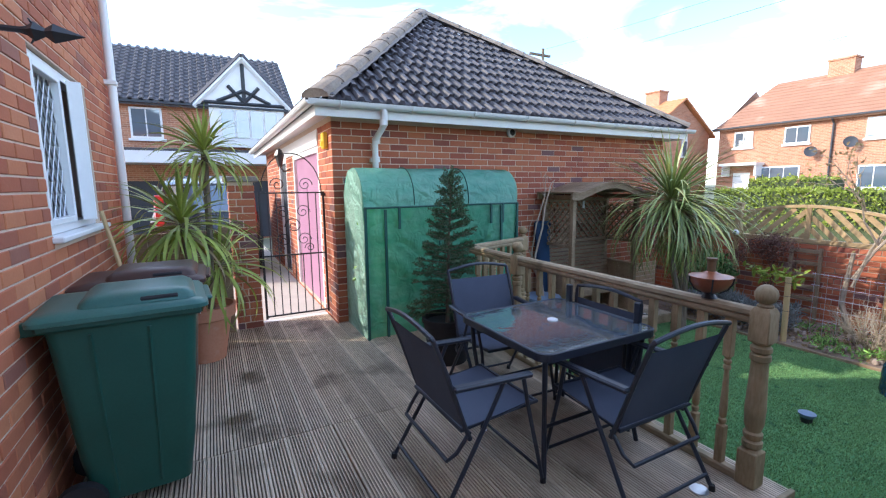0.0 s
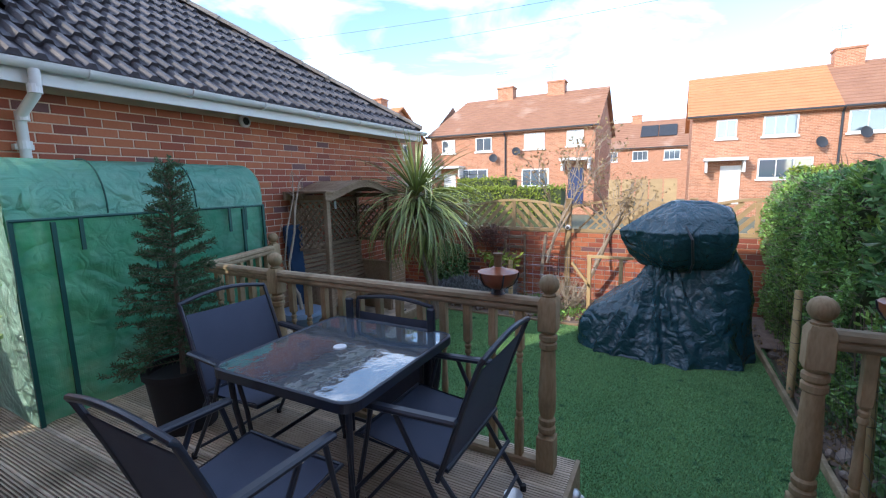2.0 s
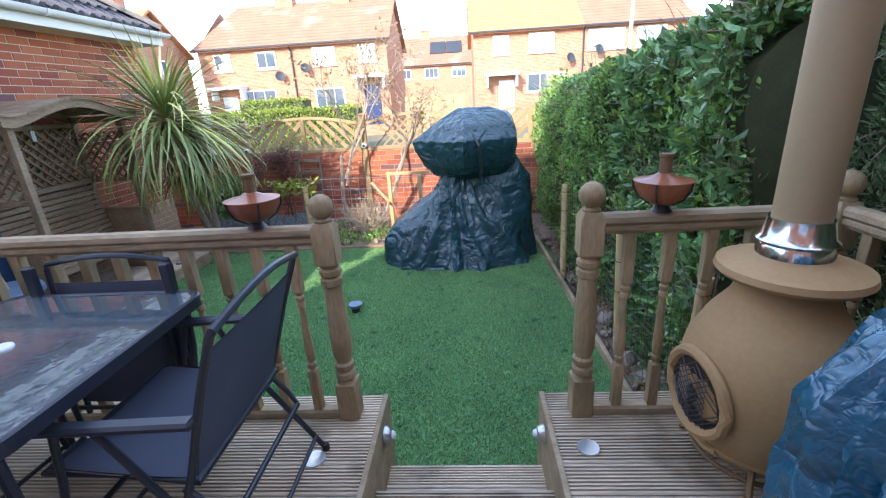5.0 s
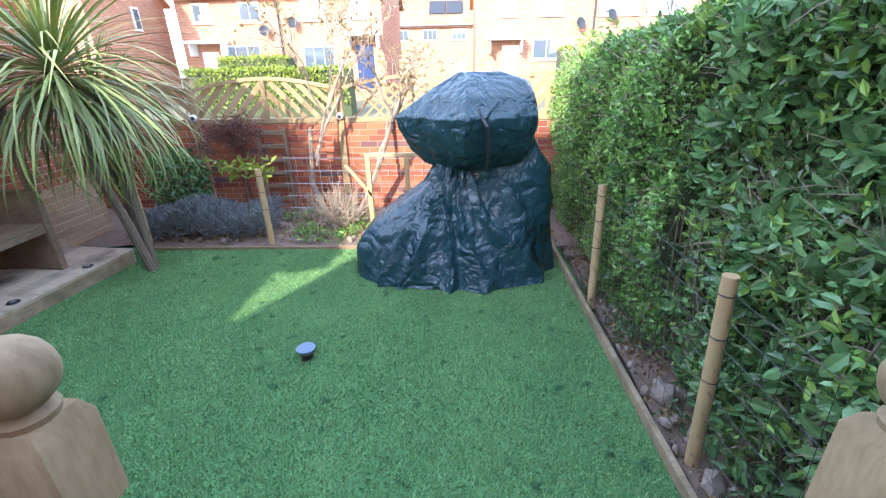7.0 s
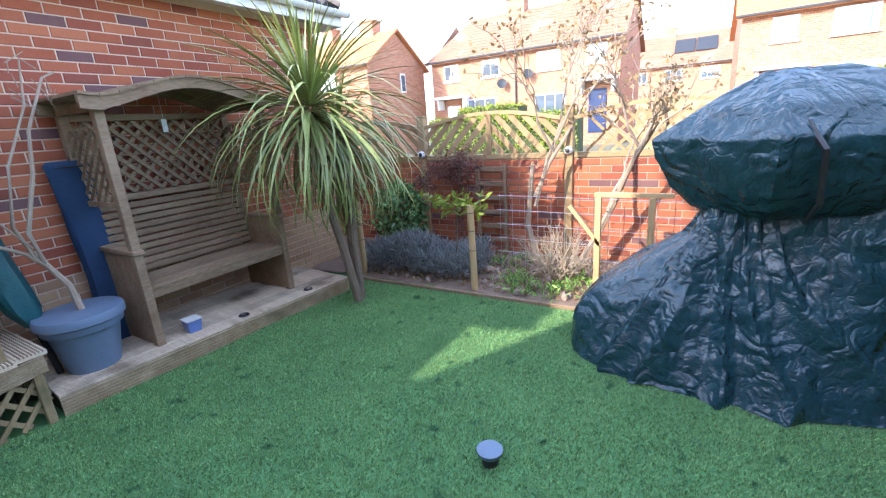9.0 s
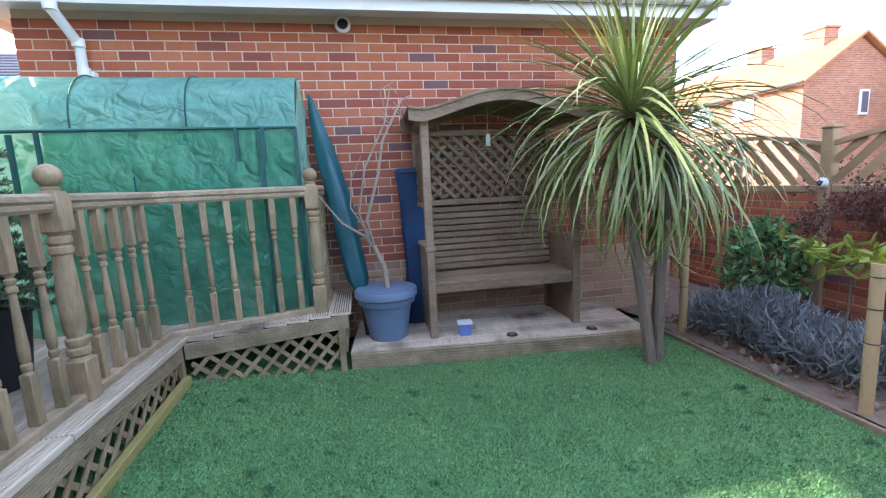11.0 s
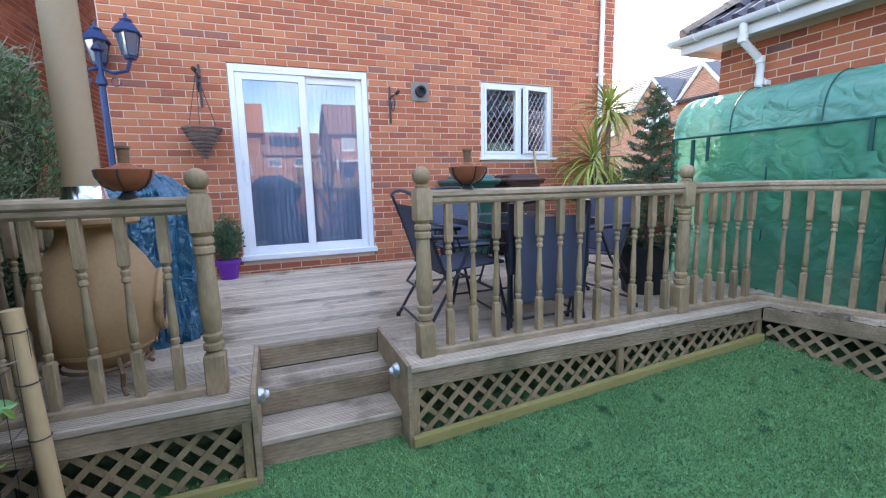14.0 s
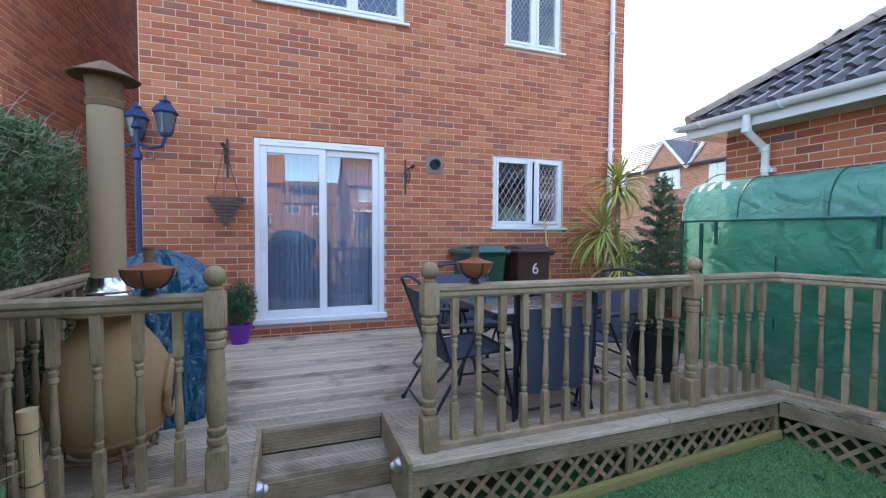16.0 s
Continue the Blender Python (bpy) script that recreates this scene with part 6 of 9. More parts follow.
# ---- shrubs and trees ----
def branchy(name, label, cat, base, stems, depth, length, spread, r, mat, seed, up=0.5, buds=None, budsize=0.03, twist=0.35):
    """A bare shrub or tree of forked, tapering branches."""
    rng = np.random.default_rng(seed)
    th = thing(name, label, cat)
    bm = bmesh.new()
    tips = []

    def grow(p, d, L, rad, k):
        mid = p + d * L * 0.5 + Vector(rng.normal(size=3)) * L * 0.06
        q = p + d * L
        tube(bm, [p, mid, q], rad, 6 if rad > 0.01 else 4, taper=rad * 0.62)
        tips.append(q)
        if k == 0:
            return
        for _ in range(2 if rng.uniform() < 0.6 else 3):
            nd = (d + Vector(rng.normal(size=3)) * spread + Vector((0, 0, up * 0.3))).normalized()
            s = rng.uniform(0.55, 1.0)
            grow(p + d * L * s if s < 0.9 else q, nd, L * rng.uniform(0.6, 0.85), rad * 0.6, k - 1)

    for b_, d_ in stems:
        grow(Vector(base) + Vector(b_), Vector(d_).normalized(), length, r, depth)
    part("branch", bm, mat, th)
    if buds:
        tt = np.array([list(t) for t in tips])
        pp = np.repeat(tt, 3, axis=0) + rng.normal(size=(len(tt) * 3, 3)) * 0.03
        leaf_cloud("foliage", pp, budsize, buds, th, (0, 0, 0.4), 1.8, seed, label="sparse dry leaves and buds")["kind"] = "stuff"
    return th


M_BUD = leaf_material("dry_bud_leaves", (0.25, 0.15, 0.08), (0.4, 0.3, 0.14), 0.7)
branchy("fruit_tree", "bare pale fruit tree trained against the back wall", "tree", (7.6, 2.55, 0.0), [((0, 0, 0), (0.0, 0.06, 1))], 5, 1.1, 0.42, 0.038, M_PALEBARK, 21, 0.5, M_BUD, 0.05)
branchy("fruit_tree", "bare leaning fruit tree with pale flaking bark", "tree", (7.55, 2.15, 0.0), [((0, 0, 0), (-0.02, -0.42, 0.85))], 5, 0.95, 0.45, 0.042, M_PALEBARK, 24, 0.5, M_BUD, 0.045)
branchy("climbing_shrub", "bare dark reddish climber on the brick wall", "shrub", (7.82, 3.6, 0.05), [((0, 0, 0), (0, 0.1, 1)), ((0, 0.1, 0), (0, -0.25, 1)), ((0, -0.05, 0), (0, 0.3, 1))], 6, 0.5, 0.5, 0.014, M_REDTWIG, 33, 0.3, M_REDTWIG, 0.03)
branchy("dry_shrub", "dry straw-coloured twiggy shrub in the bed", "shrub", (7.1, 2.2, 0.0), [((0.02 * math.cos(i), 0.04 * math.sin(i * 2.1), 0), (0.7 * math.cos(i * 1.3), 0.8 * math.sin(i * 1.3), 0.9)) for i in range(30)], 3, 0.26, 0.35, 0.0075, M_STRAW, 41, 0.2)
rng = np.random.default_rng(8)
n = 5200
lav = thing("lavender_bush", "grey-green lavender bushes edging the bed", "shrub")
q = np.stack([rng.uniform(6.72, 7.25, n), rng.uniform(2.95, 4.35, n), np.zeros(n)], 1)
q[:, 2] = 0.03 + rng.uniform(0, 1, n) ** 0.7 * (0.3 + 0.06 * np.sin(q[:, 1] * 7) - 0.9 * (q[:, 0] - 6.98) ** 2)
leaf_cloud("foliage", q, rng.uniform(0.07, 0.15, n), M_LAVENDER, lav, (0, 0, 1.1), 9, 4)["kind"] = "stuff"
cam_b = thing("evergreen_shrub", "dark glossy evergreen shrub against the back wall", "shrub")
n = 1100
u = rng.normal(size=(n, 3))
u /= np.linalg.norm(u, axis=1)[:, None]
q = np.array([7.55, 4.35, 0.5]) + u * np.array([0.3, 0.36, 0.42]) * rng.uniform(0.6, 1.05, n)[:, None]
leaf_cloud("foliage", q, 0.09, M_LAUREL, cam_b, (-0.3, 0, 0.2), 2.2, 6)["kind"] = "stuff"
part("stem", tube(bmesh.new(), [(7.55, 4.35, 0), (7.55, 4.35, 0.6)], 0.02, 6), M_BARK, cam_b)
sprig = thing("leafy_sprig", "pale yellow-green leafy shoot beside the stake", "shrub")
n = 90
q = np.array([6.75, 3.08, 0.82]) + rng.normal(size=(n, 3)) * np.array([0.06, 0.16, 0.05])
leaf_cloud("foliage", q, 0.1, M_YELLOWHEDGE, sprig, (0, 0, 0.2), 2.6, 7)["kind"] = "stuff"
part("stem", tube(bmesh.new(), [(6.85, 3.2, 0), (6.8, 3.12, 0.5), (6.75, 3.08, 0.85)], 0.008, 5), M_BARK, sprig)
low = thing("low_plants", "low green groundcover plants dotted over the bed", "plants", kind="stuff")
q = np.concatenate([np.array([rng.uniform(6.75, 7.7), rng.uniform(0.2, 3.0), 0.05]) + rng.normal(size=(60, 3)) * np.array([0.09, 0.09, 0.035]) for _ in range(16)])
leaf_cloud("foliage", q, 0.06, M_PRIVET, low, (0, 0, 0.7), 3, 9)
q = np.concatenate([np.array([rng.uniform(3.0, 6.4), rng.uniform(-0.5, -0.3), 0.03]) + rng.normal(size=(24, 3)) * np.array([0.06, 0.06, 0.02]) for _ in range(30)])
leaf_cloud("foliage", q, 0.05, M_CONIFER, low, (0, 0, 0.5), 2, 10)
q = np.stack([rng.uniform(6.65, 7.85, 2600), rng.uniform(-0.2, 4.6, 2600), rng.uniform(0.02, 0.06, 2600)], 1)
leaf_cloud("leaf_litter", q, rng.uniform(0.02, 0.06, 2600), M_BUD, low, (0, 0, 0.0), 2, 19)
q = np.stack([rng.uniform(2.95, 6.5, 1500), rng.uniform(-0.7, -0.25, 1500), rng.uniform(0.01, 0.05, 1500)], 1)
leaf_cloud("leaf_litter", q, rng.uniform(0.02, 0.05, 1500), M_BUD, low, (0, 0, 0.0), 2, 20)
stones = thing("bed_stones", "scattered brown and grey stones on the soil", "stones", kind="stuff")
bm = bmesh.new()
for i in range(420):
    if i < 260:
        p = (rng.uniform(6.66, 7.8), rng.uniform(-0.2, 4.4), 0.03)
    else:
        p = (rng.uniform(2.95, 6.5), rng.uniform(-0.6, -0.24), 0.02)
    s = rng.uniform(0.012, 0.05) if i % 12 else rng.uniform(0.05, 0.11)
    r = bmesh.ops.create_icosphere(bm, subdivisions=1, radius=s, matrix=pose(*p, *rng.uniform(0, 360, 3)) @ Matrix.Diagonal((1, rng.uniform(0.6, 1), rng.uniform(0.5, 0.8), 1)))
part("stone", bm, material("mixed_stone", (0.2, 0.15, 0.12), (0.38, 0.31, 0.26), 0.9, 14, 80, 0.3, rand=0.35, island=True), stones)


# ---- sword-leaved palms ----
def blade_mesh(L, w, curl, mat, seg=8):
    bm = bmesh.new()
    prev = None
    ang = 0.0
    p = Vector((0, 0, 0))
    for i in range(seg + 1):
        f = i / seg
        half = w * 0.5 * (0.55 + 1.5 * f) if f < 0.3 else w * 0.5 * (1.0 * (1 - ((f - 0.3) / 0.7) ** 1.8) + 0.03)
        cur = [bm.verts.new((p.x, s * half, p.z + (0.25 * half if s else 0))) for s in (-1, 0, 1)]
        if prev:
            bm.faces.new((prev[0], cur[0], cur[1], prev[1]))
            bm.faces.new((prev[1], cur[1], cur[2], prev[2]))
        prev = cur
        ang = curl * f ** 1.5
        p = p + Vector((math.cos(ang), 0, -math.sin(ang))) * (L / seg)
    return mesh_of("leaf", bm, mat, True)


def palm_crown(parent, c, n, L, w, seed, mat=M_PALM, dry=12, skirt=1.0):
    """Leaves fanned from upright to hanging, each an object on shared blades."""
    rng = np.random.default_rng(seed)
    kinds = [blade_mesh(L * k, w, cu, mat) for k, cu in ((1.0, 0.8), (1.12, 1.4), (1.2, 1.8), (1.15, 2.1), (0.8, 0.3))]
    dk = blade_mesh(L * 0.9, w * 0.8, 1.4, M_PALMDRY)
    for i in range(n + dry):
        f = (i + 0.5) / n if i < n else 1.0
        az = i * 137.5 + rng.uniform(-14, 14)
        el = 86 - 122 * min(f, 1.0) ** 0.62 * skirt + rng.uniform(-7, 7)
        k = kinds[4] if f < 0.12 else kinds[0] if f < 0.3 else kinds[1] if f < 0.55 else kinds[2] if f < 0.8 else kinds[3]
        ob = new("leaf", k if i < n else dk)
        ob.parent = parent
        if i >= n:
            el = rng.uniform(-60, -20)
        ob.matrix_local = Matrix.Translation(Vector(c) - Vector((0, 0, 0.12 * f))) @ pose(0, 0, 0, 0, 0, az) @ pose(0, 0, 0, 0, -el, 0) @ pose(0.02, 0, 0, rng.uniform(-25, 25)) @ Matrix.Scale(rng.uniform(0.8, 1.12), 4)


palm = thing("cordyline_palm", "tall cordyline palm with long arching striped sword leaves", "palm tree")
for pts, r in (([(6.03, 3.8, -0.02), (6.0, 3.88, 0.5), (5.98, 4.0, 1.0), (6.02, 4.08, 1.75)], 0.042), ([(6.1, 3.83, -0.02), (6.13, 3.86, 0.6), (6.2, 3.9, 1.2), (6.22, 3.96, 1.62)], 0.038), ([(6.12, 3.9, -0.02), (6.2, 3.98, 0.6), (6.3, 4.12, 1.3)], 0.032)):
    part("trunk", tube(bmesh.new(), pts, r, 9, taper=r * 0.85), M_BARK, palm, smooth=True)
palm_crown(palm, (6.02, 4.08, 1.84), 360, 1.1, 0.023, 3, dry=44)
palm_crown(palm, (6.22, 3.97, 1.6), 110, 0.88, 0.022, 4, skirt=1.35)
palm_crown(palm, (6.3, 4.12, 1.3), 34, 0.6, 0.038, 5, skirt=1.2)

ppot = thing("potted_palm", "young cordyline palm with spiky leaves in terracotta pot", "potted plant")
part("pot", lathe(bmesh.new(), [(0, 0), (0.15, 0), (0.22, 0.38), (0.26, 0.4), (0.27, 0.5), (0.245, 0.5), (0.235, 0.44), (0, 0.42)], 26, pose(0.3, 4.62, DECK)), M_TERRA, ppot, "terracotta pot with rolled rim", True)
part("trunk", tube(bmesh.new(), [(0.36, 4.68, 0.9), (0.4, 4.7, 1.6), (0.41, 4.7, 2.3)], 0.028, 8), M_BARK, ppot)
part("trunk", tube(bmesh.new(), [(0.26, 4.6, 0.9), (0.19, 4.66, 1.7)], 0.022, 8), M_BARK, ppot)
M_PALMY = material("yellow_green_sword_leaf", (0.22, 0.31, 0.055), (0.42, 0.45, 0.1), 0.45, 3, 40, 0.1, rand=0.3)
palm_crown(ppot, (0.41, 4.7, 2.36), 96, 0.48, 0.03, 11, M_PALMY, 4, 0.9)
palm_crown(ppot, (0.19, 4.66, 1.74), 110, 0.66, 0.032, 12, M_PALMY, 8, 0.95)
palm_crown(ppot, (0.46, 4.74, 1.35), 60, 0.6, 0.03, 13, M_PALMY, 4, 1.0)

# ---- small spruce in a black tub ----
spruce = thing("potted_spruce", "dark green spruce tree in a black plastic tub", "potted tree")
SX, SY = 2.2, 3.52
part("tub", lathe(bmesh.new(), [(0, 0), (0.17, 0), (0.21, 0.36), (0.225, 0.36), (0.225, 0.4), (0.2, 0.4), (0.195, 0.35), (0, 0.34)], 24, pose(SX, SY, DECK)), M_RUBBER, spruce, "black plastic tub", True)
part("trunk", tube(bmesh.new(), [(SX, SY, DECK + 0.3), (SX + 0.02, SY, 1.5), (SX + 0.06, SY, 2.12)], 0.02, 7, taper=0.004), M_BARK, spruce)
rng = np.random.default_rng(17)
bm = bmesh.new()
needles, along = [], []


def needle_twig(p, q, r0, step):
    """A twig from p to q with needles combed forward round it."""
    d = (q - p)
    tube(bm, [p, q], r0, 4, taper=0.0012)
    for k in range(int(d.length / step)):
        t = (k + rng.uniform()) * step / d.length
        side = Vector(rng.normal(size=3))
        side = (side - d.normalized() * side.dot(d.normalized())).normalized()
        needles.append(list(p + d * min(t, 1)))
        along.append(list(side * 0.9 + d.normalized() * 0.6 + Vector((0, 0, 0.25))))


for i in range(105):
    f = (i + 0.5) / 105
    tier = round(f * 13) / 13
    z = 0.88 + 1.2 * (0.6 * f + 0.4 * tier)
    R = (0.34 * (1 - f) ** 0.85 + 0.035) * rng.uniform(0.75, 1.12)
    az = i * 2.4 + rng.uniform(-0.4, 0.4)
    out = Vector((math.cos(az), math.sin(az), -0.1 + 0.75 * f ** 1.5)).normalized()
    p = Vector((SX + 0.05 * f, SY, z))
    q_ = p + out * R + Vector((0, 0, 0.03))
    needle_twig(p, q_, 0.005, 0.0032)
    side = out.cross(Vector((0, 0, 1))).normalized()
    for k in range(2 + int(R * 20)):
        t = 0.25 + 0.7 * rng.uniform()
        sgn = 1 if k % 2 else -1
        b0 = p.lerp(q_, t)
        d = (out * 0.75 + side * sgn * 0.8 + Vector((0, 0, rng.uniform(-0.2, 0.3)))).normalized()
        needle_twig(b0, b0 + d * (0.05 + 0.36 * R * (1.05 - t)), 0.003, 0.0034)
needle_twig(Vector((SX + 0.05, SY, 1.95)), Vector((SX + 0.06, SY, 2.16)), 0.005, 0.0025)
part("bough", bm, M_BARK, spruce)
leaf_cloud("needles", np.array(needles), rng.uniform(0.02, 0.032, len(needles)), M_SPRUCE, spruce, np.array(along) * 3, 5, 18)["kind"] = "stuff"

# ---- arbour bench ----
arb = thing("garden_arbour", "weathered dark timber arbour bench with trellis back and arched roof", "arbour")
AX0, AX1, AYF, AYB, AZ = 4.55, 5.76, 4.42, 4.96, 0.145
for x in (AX0, AX1):
    part("front_post", boxed(x - 0.03, AYF - 0.03, AZ, x + 0.03, AYF + 0.03, 1.84, 0.004), M_ARBOUR, arb)
    part("rear_post", boxed(x - 0.03, AYB - 0.03, AZ, x + 0.03, AYB + 0.03, 1.8, 0.004), M_ARBOUR, arb)
    part("side_panel", boxed(x - 0.022, AYF + 0.03, AZ + 0.01, x + 0.022, AYB - 0.03, 0.84, 0.004), M_ARBOUR, arb)
    part("armrest", boxed(x - 0.04, AYF - 0.05, 0.84, x + 0.04, AYB - 0.03, 0.875, 0.006), M_ARBOUR, arb)
    for k in range(-5, 6):
        for sg in (1, -1):
            p0 = Vector((x + 0.006 * sg, AYF + 0.03 + (k * 0.1 if sg > 0 else k * 0.1 + 0.5), 1.2))
            p1 = p0 + Vector((0, sg * 0.5, 0.5))
            ta, tb = sorted(((AYF + 0.03 - p0.y) / (p1.y - p0.y), (AYB - 0.03 - p0.y) / (p1.y - p0.y)))
            ta, tb = max(0, ta), min(1, tb)
            if tb - ta > 0.1:
                part("lath", tube(bmesh.new(), [p0.lerp(p1, ta), p0.lerp(p1, tb)], 0.012, 4), M_ARBOUR, arb)
    part("side_rail", boxed(x - 0.02, AYF + 0.03, 1.17, x + 0.02, AYB - 0.03, 1.21, 0.003), M_ARBOUR, arb)
for i in range(5):
    y = AYF - 0.01 + i * 0.088
    part("seat_slat", boxed(AX0 + 0.024, y, 0.565, AX1 - 0.024, y + 0.08, 0.59, 0.004), M_ARBOUR, arb)
part("seat_apron", boxed(AX0 + 0.024, AYF - 0.008, 0.5, AX1 - 0.024, AYF + 0.015, 0.563, 0.003), M_ARBOUR, arb)
for i in range(10):
    z = 0.61 + i * 0.055
    f = (z - 0.6) / 0.6
    part("back_slat", boxed(AX0 + 0.032, AYB - 0.13 + 0.09 * f, z, AX1 - 0.032, AYB - 0.105 + 0.09 * f, z + 0.044, 0.003), M_ARBOUR, arb)
part("back_rail", boxed(AX0 + 0.032, AYB - 0.05, 1.165, AX1 - 0.032, AYB + 0.01, 1.215, 0.004), M_ARBOUR, arb)
part("back_rail", boxed(AX0 + 0.032, AYB - 0.02, 1.76, AX1 - 0.032, AYB + 0.02, 1.81, 0.004), M_ARBOUR, arb)
wA, hA = AX1 - AX0 - 0.06, 0.545
for layer, sg in ((0, 1), (1, -1)):
    k = -hA
    while k < wA + hA:
        p0, p1 = (k, k + hA) if sg > 0 else (k + hA, k)
        ta, tb = sorted(((0 - p0) / (p1 - p0), (wA - p0) / (p1 - p0)))
        ta, tb = max(0, ta), min(1, tb)
        if tb - ta > 0.08:
            A = Vector((AX0 + 0.03 + p0 + (p1 - p0) * ta, AYB - 0.012 * layer, 1.215 + hA * ta))
            B = Vector((AX0 + 0.03 + p0 + (p1 - p0) * tb, AYB - 0.012 * layer, 1.215 + hA * tb))
            e = (B - A).normalized()
            s = Vector((-e.z, 0, e.x)) * 0.015
            t = Vector((0, 0.011, 0))
            bm = bmesh.new()
            v = [bm.verts.new(q) for q in (A - s, A + s, B + s, B - s, A - s + t, A + s + t, B + s + t, B - s + t)]
            for f in ((0, 1, 2, 3), (7, 6, 5, 4), (0, 4, 5, 1), (1, 5, 6, 2), (2, 6, 7, 3), (3, 7, 4, 0)):
                bm.faces.new([v[i] for i in f])
            bmesh.ops.recalc_face_normals(bm, faces=bm.faces[:])
            part("lath", bm, M_ARBOUR, arb)
        k += 0.105


def arch_z(f):
    """Height of the curved roof line across its width, with upturned ends."""
    return 1.875 + 0.145 * math.sin(math.pi * min(1, max(0, (f - 0.08) / 0.84))) ** 1.3 + 0.02 * abs(2 * f - 1) ** 6


RX0, RX1 = 4.43, 5.9
for y in (4.33, 4.98):
    bm = bmesh.new()
    n = 26
    lo, hi = [], []
    for i in range(n + 1):
        f = i / n
        x = RX0 + (RX1 - RX0) * f
        z = arch_z(f)
        lo.append((x, z - 0.075 - (0.0 if 0.08 < f < 0.92 else 0.01)))
        hi.append((x, z))
    prism(bm, lo + hi[::-1], -0.015, 0.015, Matrix.Translation((0, y, 0)) @ Matrix.Rotation(radians(90), 4, "X"))
    part("barge_board", bm, M_ARBOUR, arb, "curved front board" if y < 4.5 else "")
for i in range(13):
    f0, f1 = i / 13, (i + 0.97) / 13
    xa, xb = RX0 + (RX1 - RX0) * f0, RX0 + (RX1 - RX0) * f1
    za, zb = arch_z(f0), arch_z(f1)
    bm = bmesh.new()
    prism(bm, [(xa, za - 0.004), (xb, zb - 0.004), (xb, zb + 0.014), (xa, za + 0.014)], -5.0, -4.3, Matrix.Rotation(radians(90), 4, "X"))
    part("roof_board", bm, M_ARBOUR, arb)
for z in (1.8,):
    for x in (AX0, AX1):
        part("roof_bearer", boxed(x - 0.025, 4.34, z, x + 0.025, 4.98, z + 0.06, 0.003), M_ARBOUR, arb)
tag = thing("white_tag", "small white tag hanging under arbour roof", "tag")
part("card", boxed(5.15, 4.84, 1.66, 5.19, 4.845, 1.76), M_WHITE, tag)
part("string", tube(bmesh.new(), [(5.17, 4.842, 1.76), (5.17, 4.842, 2.0)], 0.002, 4), M_WHITE, tag)

# things on the platform
bp = thing("potted_sapling", "bare twisted sapling in a blue-grey pot with white pebbles", "potted plant")
part("pot", lathe(bmesh.new(), [(0, 0), (0.15, 0), (0.2, 0.28), (0.225, 0.29), (0.235, 0.34), (0.24, 0.4), (0.215, 0.4), (0.205, 0.36), (0, 0.35)], 28, pose(4.2, 4.58, AZ)), M_BLUEPOT, bp, "blue-grey plastic pot", True)
rim = part("rim", lathe(bmesh.new(), [(0.236, 0.335), (0.25, 0.345), (0.25, 0.385), (0.242, 0.402), (0.22, 0.402)], 28, pose(4.2, 4.58, AZ)), M_BLUEPOT, bp, "", True)
bm = bmesh.new()
rng = np.random.default_rng(77)
for i in range(230):
    a, r = rng.uniform(0, 6.28), 0.2 * rng.uniform() ** 0.5
    bmesh.ops.create_icosphere(bm, subdivisions=1, radius=rng.uniform(0.007, 0.013), matrix=Matrix.Translation((4.2 + r * math.cos(a), 4.58 + r * math.sin(a), AZ + 0.357 + rng.uniform(0, 0.01))))
part("pebbles", bm, M_PEBBLE, bp, "white pebbles")["kind"] = "stuff"
bm = bmesh.new()
tube(bm, [(4.22, 4.58, 0.5), (4.2, 4.6, 0.72), (4.13, 4.64, 0.88), (4.07, 4.66, 0.96)], 0.024, 8, taper=0.016)
tube(bm, [(4.13, 4.64, 0.88), (4.09, 4.6, 1.1), (4.2, 4.6, 1.45), (4.25, 4.62, 1.7), (4.42, 4.7, 2.02), (4.5, 4.72, 2.06)], 0.016, 7, taper=0.006)
tube(bm, [(4.1, 4.65, 0.92), (4.03, 4.6, 1.15), (4.1, 4.6, 1.5), (4.28, 4.66, 1.85), (4.34, 4.72, 2.12)], 0.013, 7, taper=0.005)
tube(bm, [(4.07, 4.66, 0.96), (3.9, 4.6, 1.08), (3.74, 4.56, 1.3), (3.64, 4.54, 1.55)], 0.012, 7, taper=0.004)
tube(bm, [(4.09, 4.62, 1.0), (3.97, 4.6, 1.2), (3.99, 4.62, 1.42), (4.08, 4.64, 1.6)], 0.008, 6, taper=0.003)
for i in range(14):
    p = Vector((4.3 + rng.uniform(-0.05, 0.15), 4.68, 1.8 + rng.uniform(0, 0.3)))
    tube(bm, [p, p + Vector((rng.normal() * 0.06, rng.normal() * 0.03, 0.08))], 0.004, 4, taper=0.002)
part("stem", bm, M_PALEBARK, bp, "bare twisted pale stems", True)


